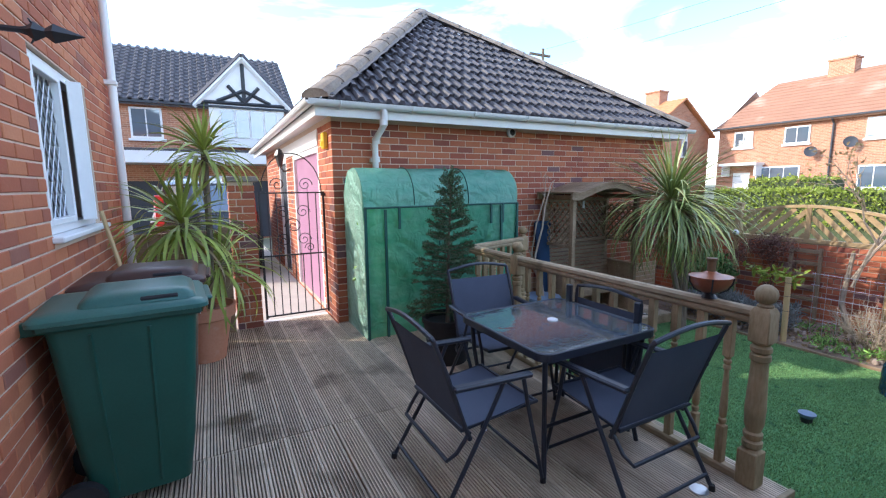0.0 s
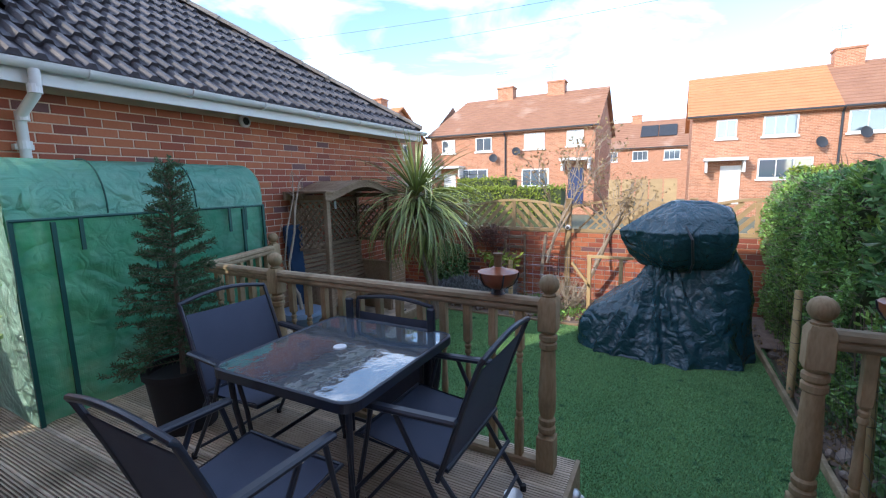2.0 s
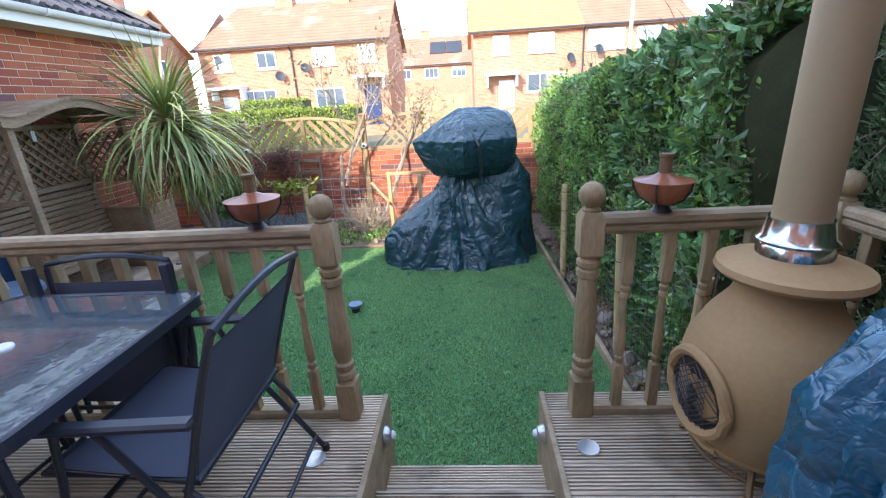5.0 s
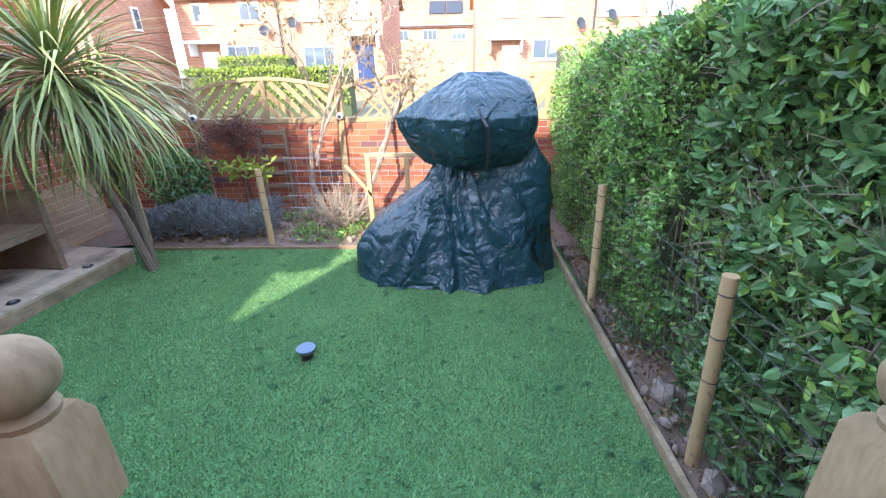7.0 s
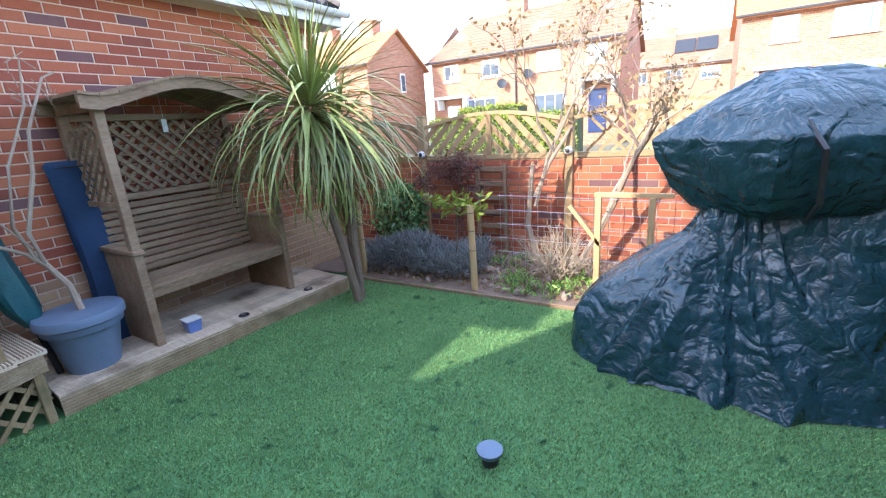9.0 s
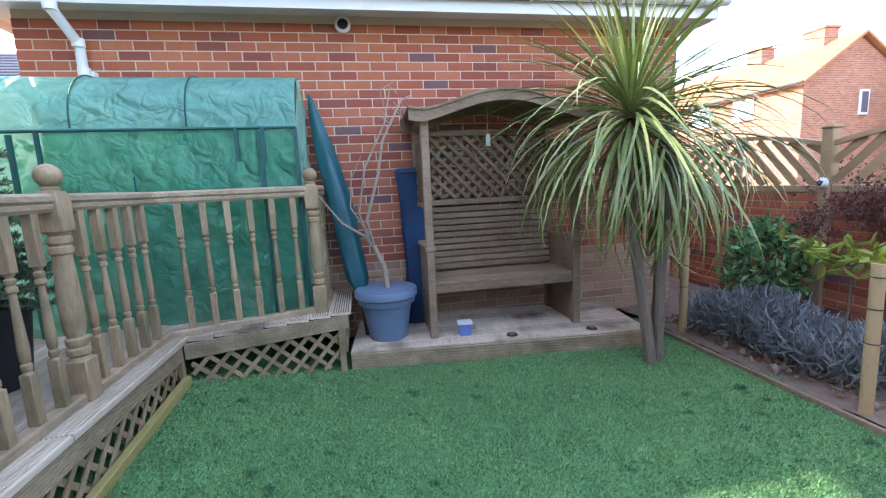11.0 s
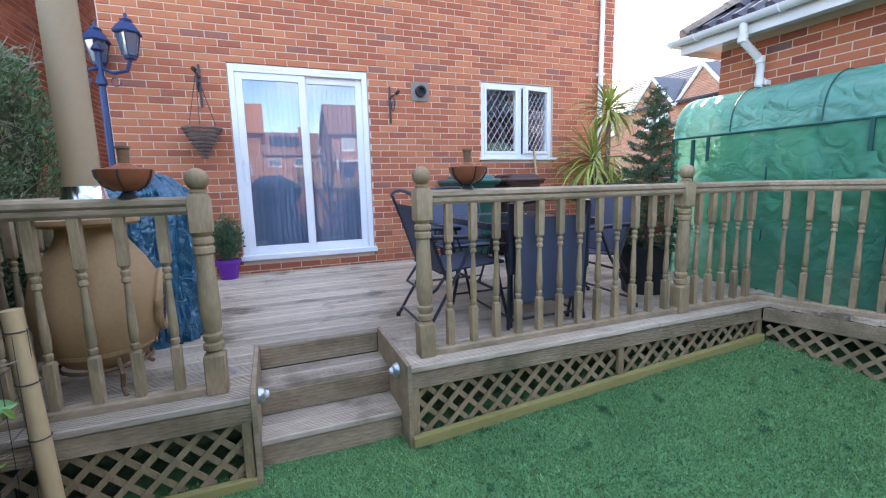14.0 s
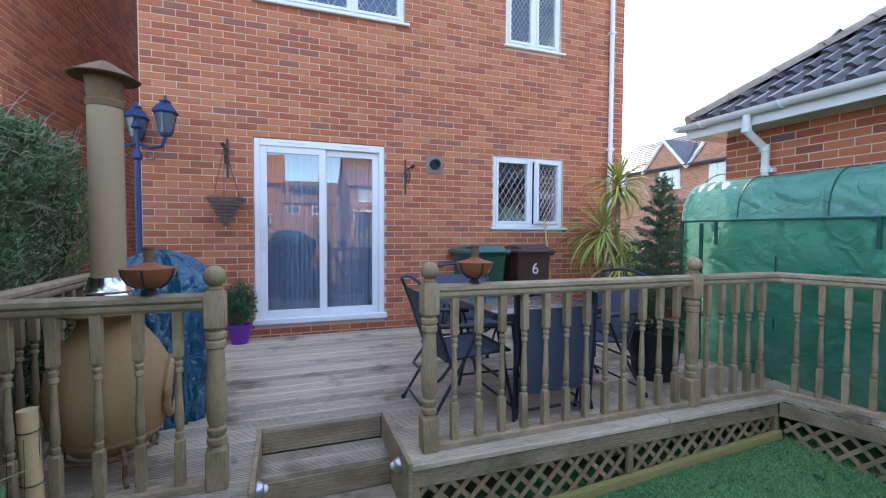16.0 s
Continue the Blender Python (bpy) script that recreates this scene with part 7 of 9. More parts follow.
def wrapped(name, label, cat, pts, r, mat, seed, segs=18, ties=(), squash=0.7, poly=None):
    """A furled, wrinkled fabric roll along a line."""
    t = thing(name, label, cat)
    bm = bmesh.new()
    rings = []
    n = 34
    P = [Vector(p) for p in pts]
    for i in range(n + 1):
        f = i / n
        g = f * (len(P) - 1)
        k = min(int(g), len(P) - 2)
        c_ = P[k].lerp(P[k + 1], g - k)
        rad = np.interp(f, [a for a, _ in r], [b for _, b in r])
        ring = []
        for j in range(segs):
            w = 2 * math.pi * j / segs
            rr = rad * (1 + 0.16 * noise.noise((math.cos(w) * 1.6, math.sin(w) * 1.6, f * 5 + seed)) + 0.07 * math.sin(5 * w + 3 * f))
            ring.append(bm.verts.new(c_ + Vector((rr * math.cos(w), squash * rr * math.sin(w), 0))))
        rings.append(ring)
    for a, b in zip(rings, rings[1:]):
        for j in range(segs):
            k = (j + 1) % segs
            bm.faces.new((a[j], a[k], b[k], b[j]))
    bm.faces.new(rings[0][::-1])
    bm.faces.new(rings[-1])
    part("fabric", bm, mat, t, "", True)
    return t


para = wrapped("parasol", "furled garden parasol in dark teal cover leaning on the wall", "parasol", [(4.0, 4.72, 0.5), (3.9, 4.82, 1.1), (3.78, 4.9, 1.7), (3.7, 4.94, 2.12)], [(0, 0.045), (0.06, 0.085), (0.3, 0.1), (0.6, 0.085), (0.85, 0.05), (1, 0.012)], M_PARASOL, 2)
part("pole", tube(bmesh.new(), [(4.03, 4.66, AZ), (4.0, 4.72, 0.55)], 0.02, 8), M_BLACK, para)
bag = wrapped("storage_bag", "navy blue fabric bag standing against the garage wall", "bag", [(4.5, 4.88, AZ), (4.52, 4.9, 0.7), (4.5, 4.94, 1.2), (4.49, 4.95, 1.5)], [(0, 0.13), (0.3, 0.12), (0.8, 0.13), (0.97, 0.135), (1, 0.11)], M_NAVY, 7, squash=0.45)
part("tie_cord", tube(bmesh.new(), [(4.4, 4.86, 1.46), (4.6, 4.86, 1.46)], 0.006, 5), M_BLACK, bag)
tubx = thing("plastic_tub", "small clear blue plastic tub on the platform", "container")
part("tub", lathe(bmesh.new(), [(0, 0), (0.06, 0), (0.075, 0.1), (0.07, 0.1), (0.056, 0.008), (0, 0.008)], 4, pose(4.8, 4.42, AZ, 0, 0, 40)), material("blue_tub_plastic", (0.12, 0.2, 0.5), (0.18, 0.28, 0.6), 0.3, 8, 60, 0.05), tubx)
part("rim", lathe(bmesh.new(), [(0.072, 0.095), (0.082, 0.095), (0.082, 0.105), (0.072, 0.105)], 4, pose(4.8, 4.42, AZ, 0, 0, 40)), M_WHITE, tubx)
for x, y in ((5.15, 4.28), (5.8, 4.22)):
    dl = thing("deck_light", "small round black light on the platform edge", "light", group="deck lights")
    part("rim", lathe(bmesh.new(), [(0, 0), (0.045, 0), (0.04, 0.008), (0, 0.01)], 18, pose(x, y, AZ + 0.003)), M_BLACK, dl)
    part("lens", lathe(bmesh.new(), [(0, 0.01), (0.02, 0.01), (0, 0.014)], 12, pose(x, y, AZ + 0.003)), M_SILVER, dl)
sl = thing("solar_light", "small black solar ground light standing on the lawn", "light")
part("head", lathe(bmesh.new(), [(0, 0.05), (0.045, 0.05), (0.062, 0.075), (0.062, 0.085), (0, 0.09)], 20, pose(4.7, 1.83, 0)), M_BLUEPOT, sl, "grey round top", True)
part("body", lathe(bmesh.new(), [(0, 0), (0.04, 0), (0.042, 0.05), (0, 0.05)], 18, pose(4.7, 1.83, 0)), M_BLACK, sl, "", True)


# ---- covered barbecue and swing seat ----
def draped(bm, cx, cy, rows, folds, amp, seed, nseg=190, nz=84, sharp=1.0, wob=0.03):
    """A draped sheet: rows give height and reach to +x, +y, -x, -y; folds run down it."""
    zs = [r[0] for r in rows]
    g = []
    for i in range(nz + 1):
        f = i / nz
        z = zs[0] + (zs[-1] - zs[0]) * f
        ext = [np.interp(z, zs, [r[k] for r in rows]) for k in range(1, 5)]
        ring = []
        for j in range(nseg):
            w = 2 * math.pi * j / nseg
            cx_, sy_ = math.cos(w), math.sin(w)
            ex = ext[0] if cx_ > 0 else ext[2]
            ey = ext[1] if sy_ > 0 else ext[3]
            k = (abs(cx_ / ex) ** 2.4 + abs(sy_ / ey) ** 2.4) ** (-1 / 2.4)
            warp = 2.6 * noise.noise((cx_ * 1.2, sy_ * 1.2, z * 1.1 + seed))
            pleat = 1 - abs(math.sin(w * folds * 0.5 + warp * 2.2)) ** sharp
            crease = 1.1 * abs(noise.noise((cx_ * 2.6 + z * 0.5, sy_ * 2.6 - z * 0.5, z * 1.1 + seed))) + 0.6 * abs(noise.noise((cx_ * 6.5 - z, sy_ * 6.5 + z, z * 1.7 + seed))) + 0.25 * abs(noise.noise((cx_ * 15, sy_ * 15, z * 6 + seed)))
            k2 = k + amp * (pleat - 0.4) * min(1, k * 2) * (1 - 0.5 * f) - wob * crease
            zz = z + (0.03 * noise.noise((cx_ * 2, sy_ * 2, seed)) if i == 0 else 0)
            ring.append(bm.verts.new((cx + k2 * cx_, cy + k2 * sy_, max(zz, zs[0]))))
        g.append(ring)
    for a, b in zip(g, g[1:]):
        for j in range(nseg):
            k = (j + 1) % nseg
            bm.faces.new((a[j], a[k], b[k], b[j]))
    bm.faces.new(g[-1])
    return bm


cover = thing("covered_swing_seat", "dark blue-green tarpaulin cover draped over garden swing seat", "covered seat")
part("skirt", draped(bmesh.new(), 6.2, 0.86, [(0.005, 0.45, 1.0, 0.62, 0.9), (0.06, 0.45, 0.99, 0.6, 0.9), (0.3, 0.45, 0.94, 0.5, 0.86), (0.48, 0.44, 0.8, 0.42, 0.86), (0.62, 0.42, 0.58, 0.34, 0.86), (0.8, 0.4, 0.3, 0.28, 0.86), (0.95, 0.38, 0.22, 0.25, 0.85), (1.2, 0.3, 0.2, 0.2, 0.72)], 11, 0.085, 3, sharp=0.75, wob=0.055), M_TARP, cover, "pleated tarpaulin skirt", True)


def hood(bm, cx, cy, rows, seed, nseg=150, nz=60):
    """A taut six-sided hood over a frame."""
    zs = [r[0] for r in rows]
    corners = [radians(a) for a in (15, 62, 108, 178, 238, 292)]
    g = []
    for i in range(nz + 1):
        z = zs[0] + (zs[-1] - zs[0]) * i / nz
        sc = [np.interp(z, zs, [r[k] for r in rows]) for k in (1, 2, 3, 4)]
        ring = []
        for j in range(nseg):
            w = 2 * math.pi * j / nseg
            k = None
            for a, b in zip(corners, corners[1:] + [corners[0] + 2 * math.pi]):
                ww = w if w >= a else w + 2 * math.pi
                if a <= ww <= b:
                    pa, pb = Vector((math.cos(a), math.sin(a))), Vector((math.cos(b), math.sin(b)))
                    nrm = Vector((pb.y - pa.y, pa.x - pb.x))
                    k = pa.dot(nrm) / (math.cos(w) * nrm.x + math.sin(w) * nrm.y)
            cr = 0.05 * abs(noise.noise((math.cos(w) * 3, math.sin(w) * 3, z * 5 + seed))) + 0.03 * abs(noise.noise((math.cos(w) * 8, math.sin(w) * 8, z * 12 + seed)))
            x, y = math.cos(w) * (k - cr), math.sin(w) * (k - cr)
            ring.append(bm.verts.new((cx + x * (sc[0] if x > 0 else sc[2]), cy + y * (sc[1] if y > 0 else sc[3]), z + 0.01 * noise.noise((x * 5, y * 5, seed)))))
        g.append(ring)
    for a, b in zip(g, g[1:]):
        for j in range(nseg):
            k = (j + 1) % nseg
            bm.faces.new((a[j], a[k], b[k], b[j]))
    bm.faces.new(g[-1])
    bm.faces.new(g[0][::-1])
    return bm


part("hood", hood(bmesh.new(), 6.2, 0.76, [(0.94, 0.2, 0.2, 0.2, 0.35), (1.0, 0.3, 0.38, 0.34, 0.5), (1.12, 0.42, 0.5, 0.46, 0.62), (1.3, 0.5, 0.6, 0.54, 0.66), (1.4, 0.52, 0.62, 0.55, 0.66), (1.55, 0.45, 0.4, 0.42, 0.62), (1.65, 0.34, 0.22, 0.24, 0.56), (1.72, 0.15, 0.08, 0.08, 0.3)], 5), M_TARP, cover, "taut tarpaulin hood", True)
part("strap", tube(bmesh.new(), [(5.8, 0.7, 1.5), (5.68, 0.62, 1.35), (5.74, 0.6, 1.1), (5.86, 0.62, 0.98)], 0.014, 6), M_BLACK, cover)
bbq = thing("covered_barbecue", "barbecue under a crumpled blue tarpaulin on the deck", "covered barbecue")
part("tarpaulin", draped(bmesh.new(), 1.66, -0.2, [(DECK + 0.004, 0.42, 0.36, 0.5, 0.36), (0.7, 0.4, 0.34, 0.46, 0.35), (1.0, 0.42, 0.38, 0.47, 0.35), (1.25, 0.4, 0.37, 0.45, 0.33), (1.4, 0.33, 0.3, 0.38, 0.27), (1.5, 0.2, 0.2, 0.24, 0.18), (1.545, 0.05, 0.05, 0.06, 0.05)], 7, 0.04, 8, wob=0.1), M_TARP2, bbq, "", True)
part("tie", tube(bmesh.new(), [(1.3, 0.1, 0.75), (1.6, 0.16, 0.72), (1.95, 0.12, 0.74)], 0.008, 6), M_BLACK, bbq)

# ---- chimenea ----
chm = thing("chimenea", "ochre clay chimenea with tall tan metal flue and mesh mouth", "chimenea")
CX, CY = 2.43, -0.24
part("body", lathe(bmesh.new(), [(0, 0.56), (0.1, 0.565), (0.17, 0.6), (0.235, 0.7), (0.265, 0.82), (0.268, 0.9), (0.25, 1.0), (0.2, 1.1), (0.15, 1.17), (0.13, 1.22), (0.13, 1.27)], 36, pose(CX, CY, 0)), M_CLAY, chm, "bulbous clay body", True)
part("band", lathe(bmesh.new(), [(0.2, 0.655), (0.218, 0.655), (0.224, 0.675), (0.2, 0.675)], 36, pose(CX, CY, 0)), M_CLAY, chm)
part("rim_disc", lathe(bmesh.new(), [(0.1, 1.25), (0.19, 1.255), (0.205, 1.27), (0.2, 1.29), (0.1, 1.325), (0.08, 1.325)], 36, pose(CX, CY, 0)), M_CLAY, chm, "clay rim with embossed leaves", True)
part("collar", lathe(bmesh.new(), [(0.1, 1.315), (0.1, 1.345), (0.092, 1.36), (0.105, 1.372), (0.092, 1.385), (0.082, 1.44), (0.076, 1.44)], 28, pose(CX, CY, 0)), M_CHROME, chm, "bright steel collar", True)
part("flue_pipe", lathe(bmesh.new(), [(0.074, 1.42), (0.074, 2.3), (0.07, 2.3)], 28, pose(CX, CY, 0)), M_FLUE, chm, "tan enamelled flue pipe", True)
cowl = part("cowl", lathe(bmesh.new(), [(0.078, 2.27), (0.08, 2.3), (0.072, 2.31), (0.082, 2.42), (0.075, 2.42)], 24, pose(CX, CY, 0)), M_RUST, chm, "rusty mesh cowl", True)
part("cowl_cap", lathe(bmesh.new(), [(0.145, 2.41), (0.15, 2.415), (0.08, 2.46), (0.02, 2.495), (0, 2.498), (0, 2.488), (0.07, 2.45)], 28, pose(CX, CY, 0)), M_RUST, cowl, "conical metal rain cap")
mouth = Vector((-0.16, 0.987, 0))
side = Vector((0.987, 0.16, 0))


def on_body(u, v, out=0.0):
    """A point on the body's surface about the mouth."""
    z = 0.86 + v
    r = np.interp(z, [0.6, 0.7, 0.82, 0.9, 1.0, 1.1], [0.17, 0.235, 0.265, 0.268, 0.25, 0.2]) + out
    a = u / 0.265
    d = mouth * math.cos(a) + side * math.sin(a)
    return Vector((CX, CY, z)) + d * r


arch_pts = arc(26, lambda f: on_body(0.135 * math.cos(2 * math.pi * f), -0.02 + (0.16 if math.sin(2 * math.pi * f) > 0 else 0.13) * math.sin(2 * math.pi * f), 0.012))
part("mouth_surround", tube(bmesh.new(), arch_pts[:-1], 0.02, 8, closed=True), M_CLAY, chm, "raised clay mouth surround", True)
# The body is left whole; a flat dark sheet fills the mouth.
bm = bmesh.new()
cen = bm.verts.new(on_body(0, -0.02, 0.004))
rr = [bm.verts.new(on_body(0.13 * math.cos(2 * math.pi * i / 24), -0.02 + 0.14 * math.sin(2 * math.pi * i / 24), 0.006)) for i in range(24)]
for i in range(24):
    bm.faces.new((cen, rr[i], rr[(i + 1) % 24]))
part("mouth_opening", bm, material("dark_mouth_fill", (0.02, 0.015, 0.012), (0.05, 0.035, 0.025), 0.9, 8, 60, 0.1), chm, "dark sheet across the mouth")
bm = bmesh.new()
for k in range(-9, 10):
    for sg in (1, -1):
        pts = [on_body(t * 0.13, -0.02 + k * 0.022 + sg * t * 0.13, 0.012) for t in (-1, -0.5, 0, 0.5, 1) if (t ** 2 + ((k * 0.022 + sg * t * 0.13) / 0.14) ** 2) < 1.05]
        if len(pts) > 1:
            tube(bm, pts, 0.0022, 4)
part("mesh_guard", bm, M_BLACK, chm, "diamond wire spark guard")
part("leaf_relief", tube(bmesh.new(), [on_body(-0.1, -0.2, 0.01), on_body(-0.04, -0.225, 0.014), on_body(0.03, -0.22, 0.014), on_body(0.1, -0.19, 0.01)], 0.012, 6, taper=0.006), M_CLAY, chm)
for i in range(3):
    a = i * 2.094 + 0.5
    part("stand_leg", tube(bmesh.new(), [(CX + 0.18 * math.cos(a), CY + 0.18 * math.sin(a), 0.64), (CX + 0.24 * math.cos(a), CY + 0.24 * math.sin(a), 0.57), (CX + 0.22 * math.cos(a), CY + 0.22 * math.sin(a), 0.5), (CX + 0.26 * math.cos(a), CY + 0.26 * math.sin(a), DECK + 0.008)], 0.011, 7), M_RUST, chm)
part("stand_ring", tube(bmesh.new(), arc(25, lambda f: (CX + 0.19 * math.cos(2 * math.pi * f), CY + 0.19 * math.sin(2 * math.pi * f), 0.585))[:-1], 0.009, 6, closed=True), M_RUST, chm)


def fire_bowl(y, x=2.77):
    b = thing("oil_burner_bowl", "copper-brown round burner bowl with iron bands on the handrail", "bowl", group="rail bowls")
    m = pose(x, y, DECK + 0.924)
    part("foot", lathe(bmesh.new(), [(0, 0), (0.04, 0), (0.03, 0.012), (0.018, 0.03), (0, 0.03)], 16, m), M_BLACK, b)
    part("bowl", lathe(bmesh.new(), [(0, 0.025), (0.04, 0.03), (0.08, 0.055), (0.1, 0.09), (0.104, 0.115), (0.1, 0.115)], 28, m), M_COPPER, b, "", True)
    part("lid", lathe(bmesh.new(), [(0.106, 0.113), (0.106, 0.119), (0.05, 0.13), (0.03, 0.14), (0.022, 0.145), (0, 0.145)], 28, m), M_COPPER, b, "shallow lid", True)
    part("wick_holder", lathe(bmesh.new(), [(0.02, 0.14), (0.022, 0.2), (0.027, 0.205), (0.027, 0.215), (0, 0.215)], 16, m), M_RUST, b)
    for i in range(5):
        a = i * 1.2566
        pts = [(0.042, 0.028), (0.082, 0.052), (0.103, 0.088), (0.108, 0.118)]
        part("band", tube(bmesh.new(), [(r * math.cos(a) + x, r * math.sin(a) + y, z + DECK + 0.924) for r, z in pts], 0.004, 5), M_BLACK, b)
    return b


fire_bowl(1.6)
fire_bowl(0.02)


# ---- bins by the wall ----
def wheelie_bin(m, body, lid, label):
    b = thing("wheelie_bin", label, "wheelie bin", m, "bins by the house wall")
    bm = bmesh.new()
    rows = [(0.06, 0.19, 0.2), (0.3, 0.21, 0.235), (0.85, 0.235, 0.28), (0.95, 0.24, 0.29)]
    rings = []
    for z, hx, hy in rows:
        rings.append([bm.verts.new((x, y, z)) for x, y in round_rect(hx, hy, 0.05, 4)])
    for p, q in zip(rings, rings[1:]):
        for i in range(len(p)):
            j = (i + 1) % len(p)
            bm.faces.new((p[i], p[j], q[j], q[i]))
    bm.faces.new(rings[0][::-1])
    bm.faces.new(rings[-1])
    bmesh.ops.recalc_face_normals(bm, faces=bm.faces[:])
    part("body", bm, body, b, "", True)
    for y in (-0.13, 0.09):
        for s in (-1, 1):
            part("rib", tube(bmesh.new(), [(s * 0.196, y * 0.8, 0.1), (s * 0.238, y, 0.9)], 0.009, 5), body, b)
    part("rim", boxed(-0.265, -0.31, 0.93, 0.265, 0.31, 0.975, 0.012), body, b)
    bm = bmesh.new()
    shells = [(0.27, 0.325, 0.05, 0.962), (0.285, 0.34, 0.05, 0.966), (0.285, 0.34, 0.05, 0.985), (0.27, 0.325, 0.05, 1.002), (0.2, 0.25, 0.04, 1.012)]
    loops = [[bm.verts.new((x, y, z)) for x, y in round_rect(hx, hy, r, 5)] for hx, hy, r, z in shells]
    for p, q in zip(loops, loops[1:]):
        for i in range(len(p)):
            bm.faces.new((p[i], p[(i + 1) % len(p)], q[(i + 1) % len(p)], q[i]))
    bm.faces.new(loops[-1])
    lid_ob = part("lid", bm, lid, b, "moulded hinged lid", True)
    bm = bmesh.new()
    loops = [[bm.verts.new((x, y + 0.06, z)) for x, y in round_rect(hx, hy, r, 4)] for hx, hy, r, z in ((0.225, 0.235, 0.04, 1.0), (0.215, 0.225, 0.04, 1.03), (0.185, 0.195, 0.035, 1.052), (0.12, 0.13, 0.03, 1.06))]
    for p, q in zip(loops, loops[1:]):
        for i in range(len(p)):
            bm.faces.new((p[i], p[(i + 1) % len(p)], q[(i + 1) % len(p)], q[i]))
    bm.faces.new(loops[-1])
    part("raised_panel", bm, lid, lid_ob, "", True)
    for s in (-1, 1):
        # no recess is cut; a black block stands for the slot's shade
        part("hand_slot", boxed(s * 0.2 - 0.02, 0.06, 1.012, s * 0.2 + 0.02, 0.22, 1.036, 0.008), M_RUBBER, lid_ob, "dark block for the shade in the hand slot")
    part("front_lip", boxed(-0.16, 0.33, 0.97, 0.16, 0.365, 0.99, 0.008), lid, lid_ob)
    part("handle", tube(bmesh.new(), [(-0.2, -0.36, 0.96), (0.2, -0.36, 0.96)], 0.018, 8), body, b)
    for s in (-1, 1):
        part("handle_bracket", boxed(s * 0.2 - 0.02, -0.38, 0.92, s * 0.2 + 0.02, -0.3, 0.98, 0.006), body, b)
        w = part("wheel", lathe(bmesh.new(), [(0, -0.025), (0.1, -0.025), (0.1, 0.025), (0, 0.025)], 20, pose(s * 0.22, -0.24, 0.1, 0, 90)), M_RUBBER, b)
    return b


wheelie_bin(pose(0.03, 2.87, DECK, 0, 0, -86), M_BINGREEN, M_BINLID, "dark green plastic wheelie bin against the brick wall")
b2 = wheelie_bin(pose(0.03, 3.52, DECK, 0, 0, -90), M_BINBROWN, M_BINBROWN, "dark brown plastic wheelie bin numbered six")
cu = bpy.data.curves.new("number", "FONT")
cu.body, cu.size, cu.extrude, cu.align_x = "6", 0.2, 0.001, "CENTER"
tmp = new("number", cu)
dg = bpy.context.evaluated_depsgraph_get()
num_me = bpy.data.meshes.new_from_object(tmp.evaluated_get(dg))
bpy.data.objects.remove(tmp)
num_me.materials.clear()
num_me.materials.append(M_WHITE)
num = new("number", num_me)
num.parent = b2
num.matrix_local = pose(0, 0.283, 0.7, 90, 0, 180)
broom = thing("broom", "wooden broom handle leaning beside the window", "broom")
part("handle", tube(bmesh.new(), [(0.0, 4.02, DECK + 0.05), (-0.24, 4.0, 1.85)], 0.014, 8), M_NEWWOOD, broom)
part("head", boxed(-0.08, 3.88, DECK, 0.08, 4.14, DECK + 0.06, 0.01), M_BARK, broom)

# ---- gate and pillar ----
pil = thing("gate_pillar", "low brick gate pillar with stone cap and timber post", "pillar")
part("core", boxed(0.6, 5.35, 0.4, 0.84, 5.58, 2.06), M_MORTAR, pil)
for i in range(22):
    z = 0.46 + i * 0.075
    if z > 2.0:
        break
    for k, (a, b) in enumerate((((0.592, 0.713), (0.727, 0.848)) if i % 2 else ((0.592, 0.66), (0.672, 0.848)))):
        part("brick", boxed(a, 5.342, z, b, 5.588, z + 0.064, 0.003), M_GBRICK, pil)
part("cap", boxed(0.55, 5.3, 2.06, 0.89, 5.63, 2.12, 0.01), M_CAP, pil, "weathered stone cap")
part("timber_post", boxed(0.47, 5.3, 0.44, 0.57, 5.38, 1.6, 0.006), M_ARBOUR, pil, "grey timber post")
fpan = thing("side_fence", "dark stained timber fence between house and pillar", "fence")
for i in range(6):
    part("board", boxed(-0.28 + i * 0.125, 5.42, 0.44, -0.162 + i * 0.125, 5.445, 1.55, 0.003), M_ARBOUR, fpan)
gate = thing("iron_gate", "black wrought iron garden gate with scrollwork and arched top", "gate")
g0, g1, gy = 0.9, 1.6, 5.46
for x in (g0, g1):
    part("stile", boxed(x - 0.012, gy - 0.012, 0.5, x + 0.012, gy + 0.012, 1.95), M_BLACK, gate)
for z in (0.52, 1.22, 1.93):
    part("rail", boxed(g0, gy - 0.01, z, g1, gy + 0.01, z + 0.016), M_BLACK, gate)
for i in range(1, 8):
    x = g0 + (g1 - g0) * i / 8
    part("bar", tube(bmesh.new(), [(x, gy, 0.53), (x, gy, 1.22 if 2 < i < 6 else 1.93)], 0.006, 6), M_BLACK, gate)
part("arch", tube(bmesh.new(), arc(19, lambda f: ((g0 + g1) / 2 - 0.33 * math.cos(math.pi * f), gy, 1.94 + 0.44 * math.sin(math.pi * f))), 0.006, 6), M_BLACK, gate)
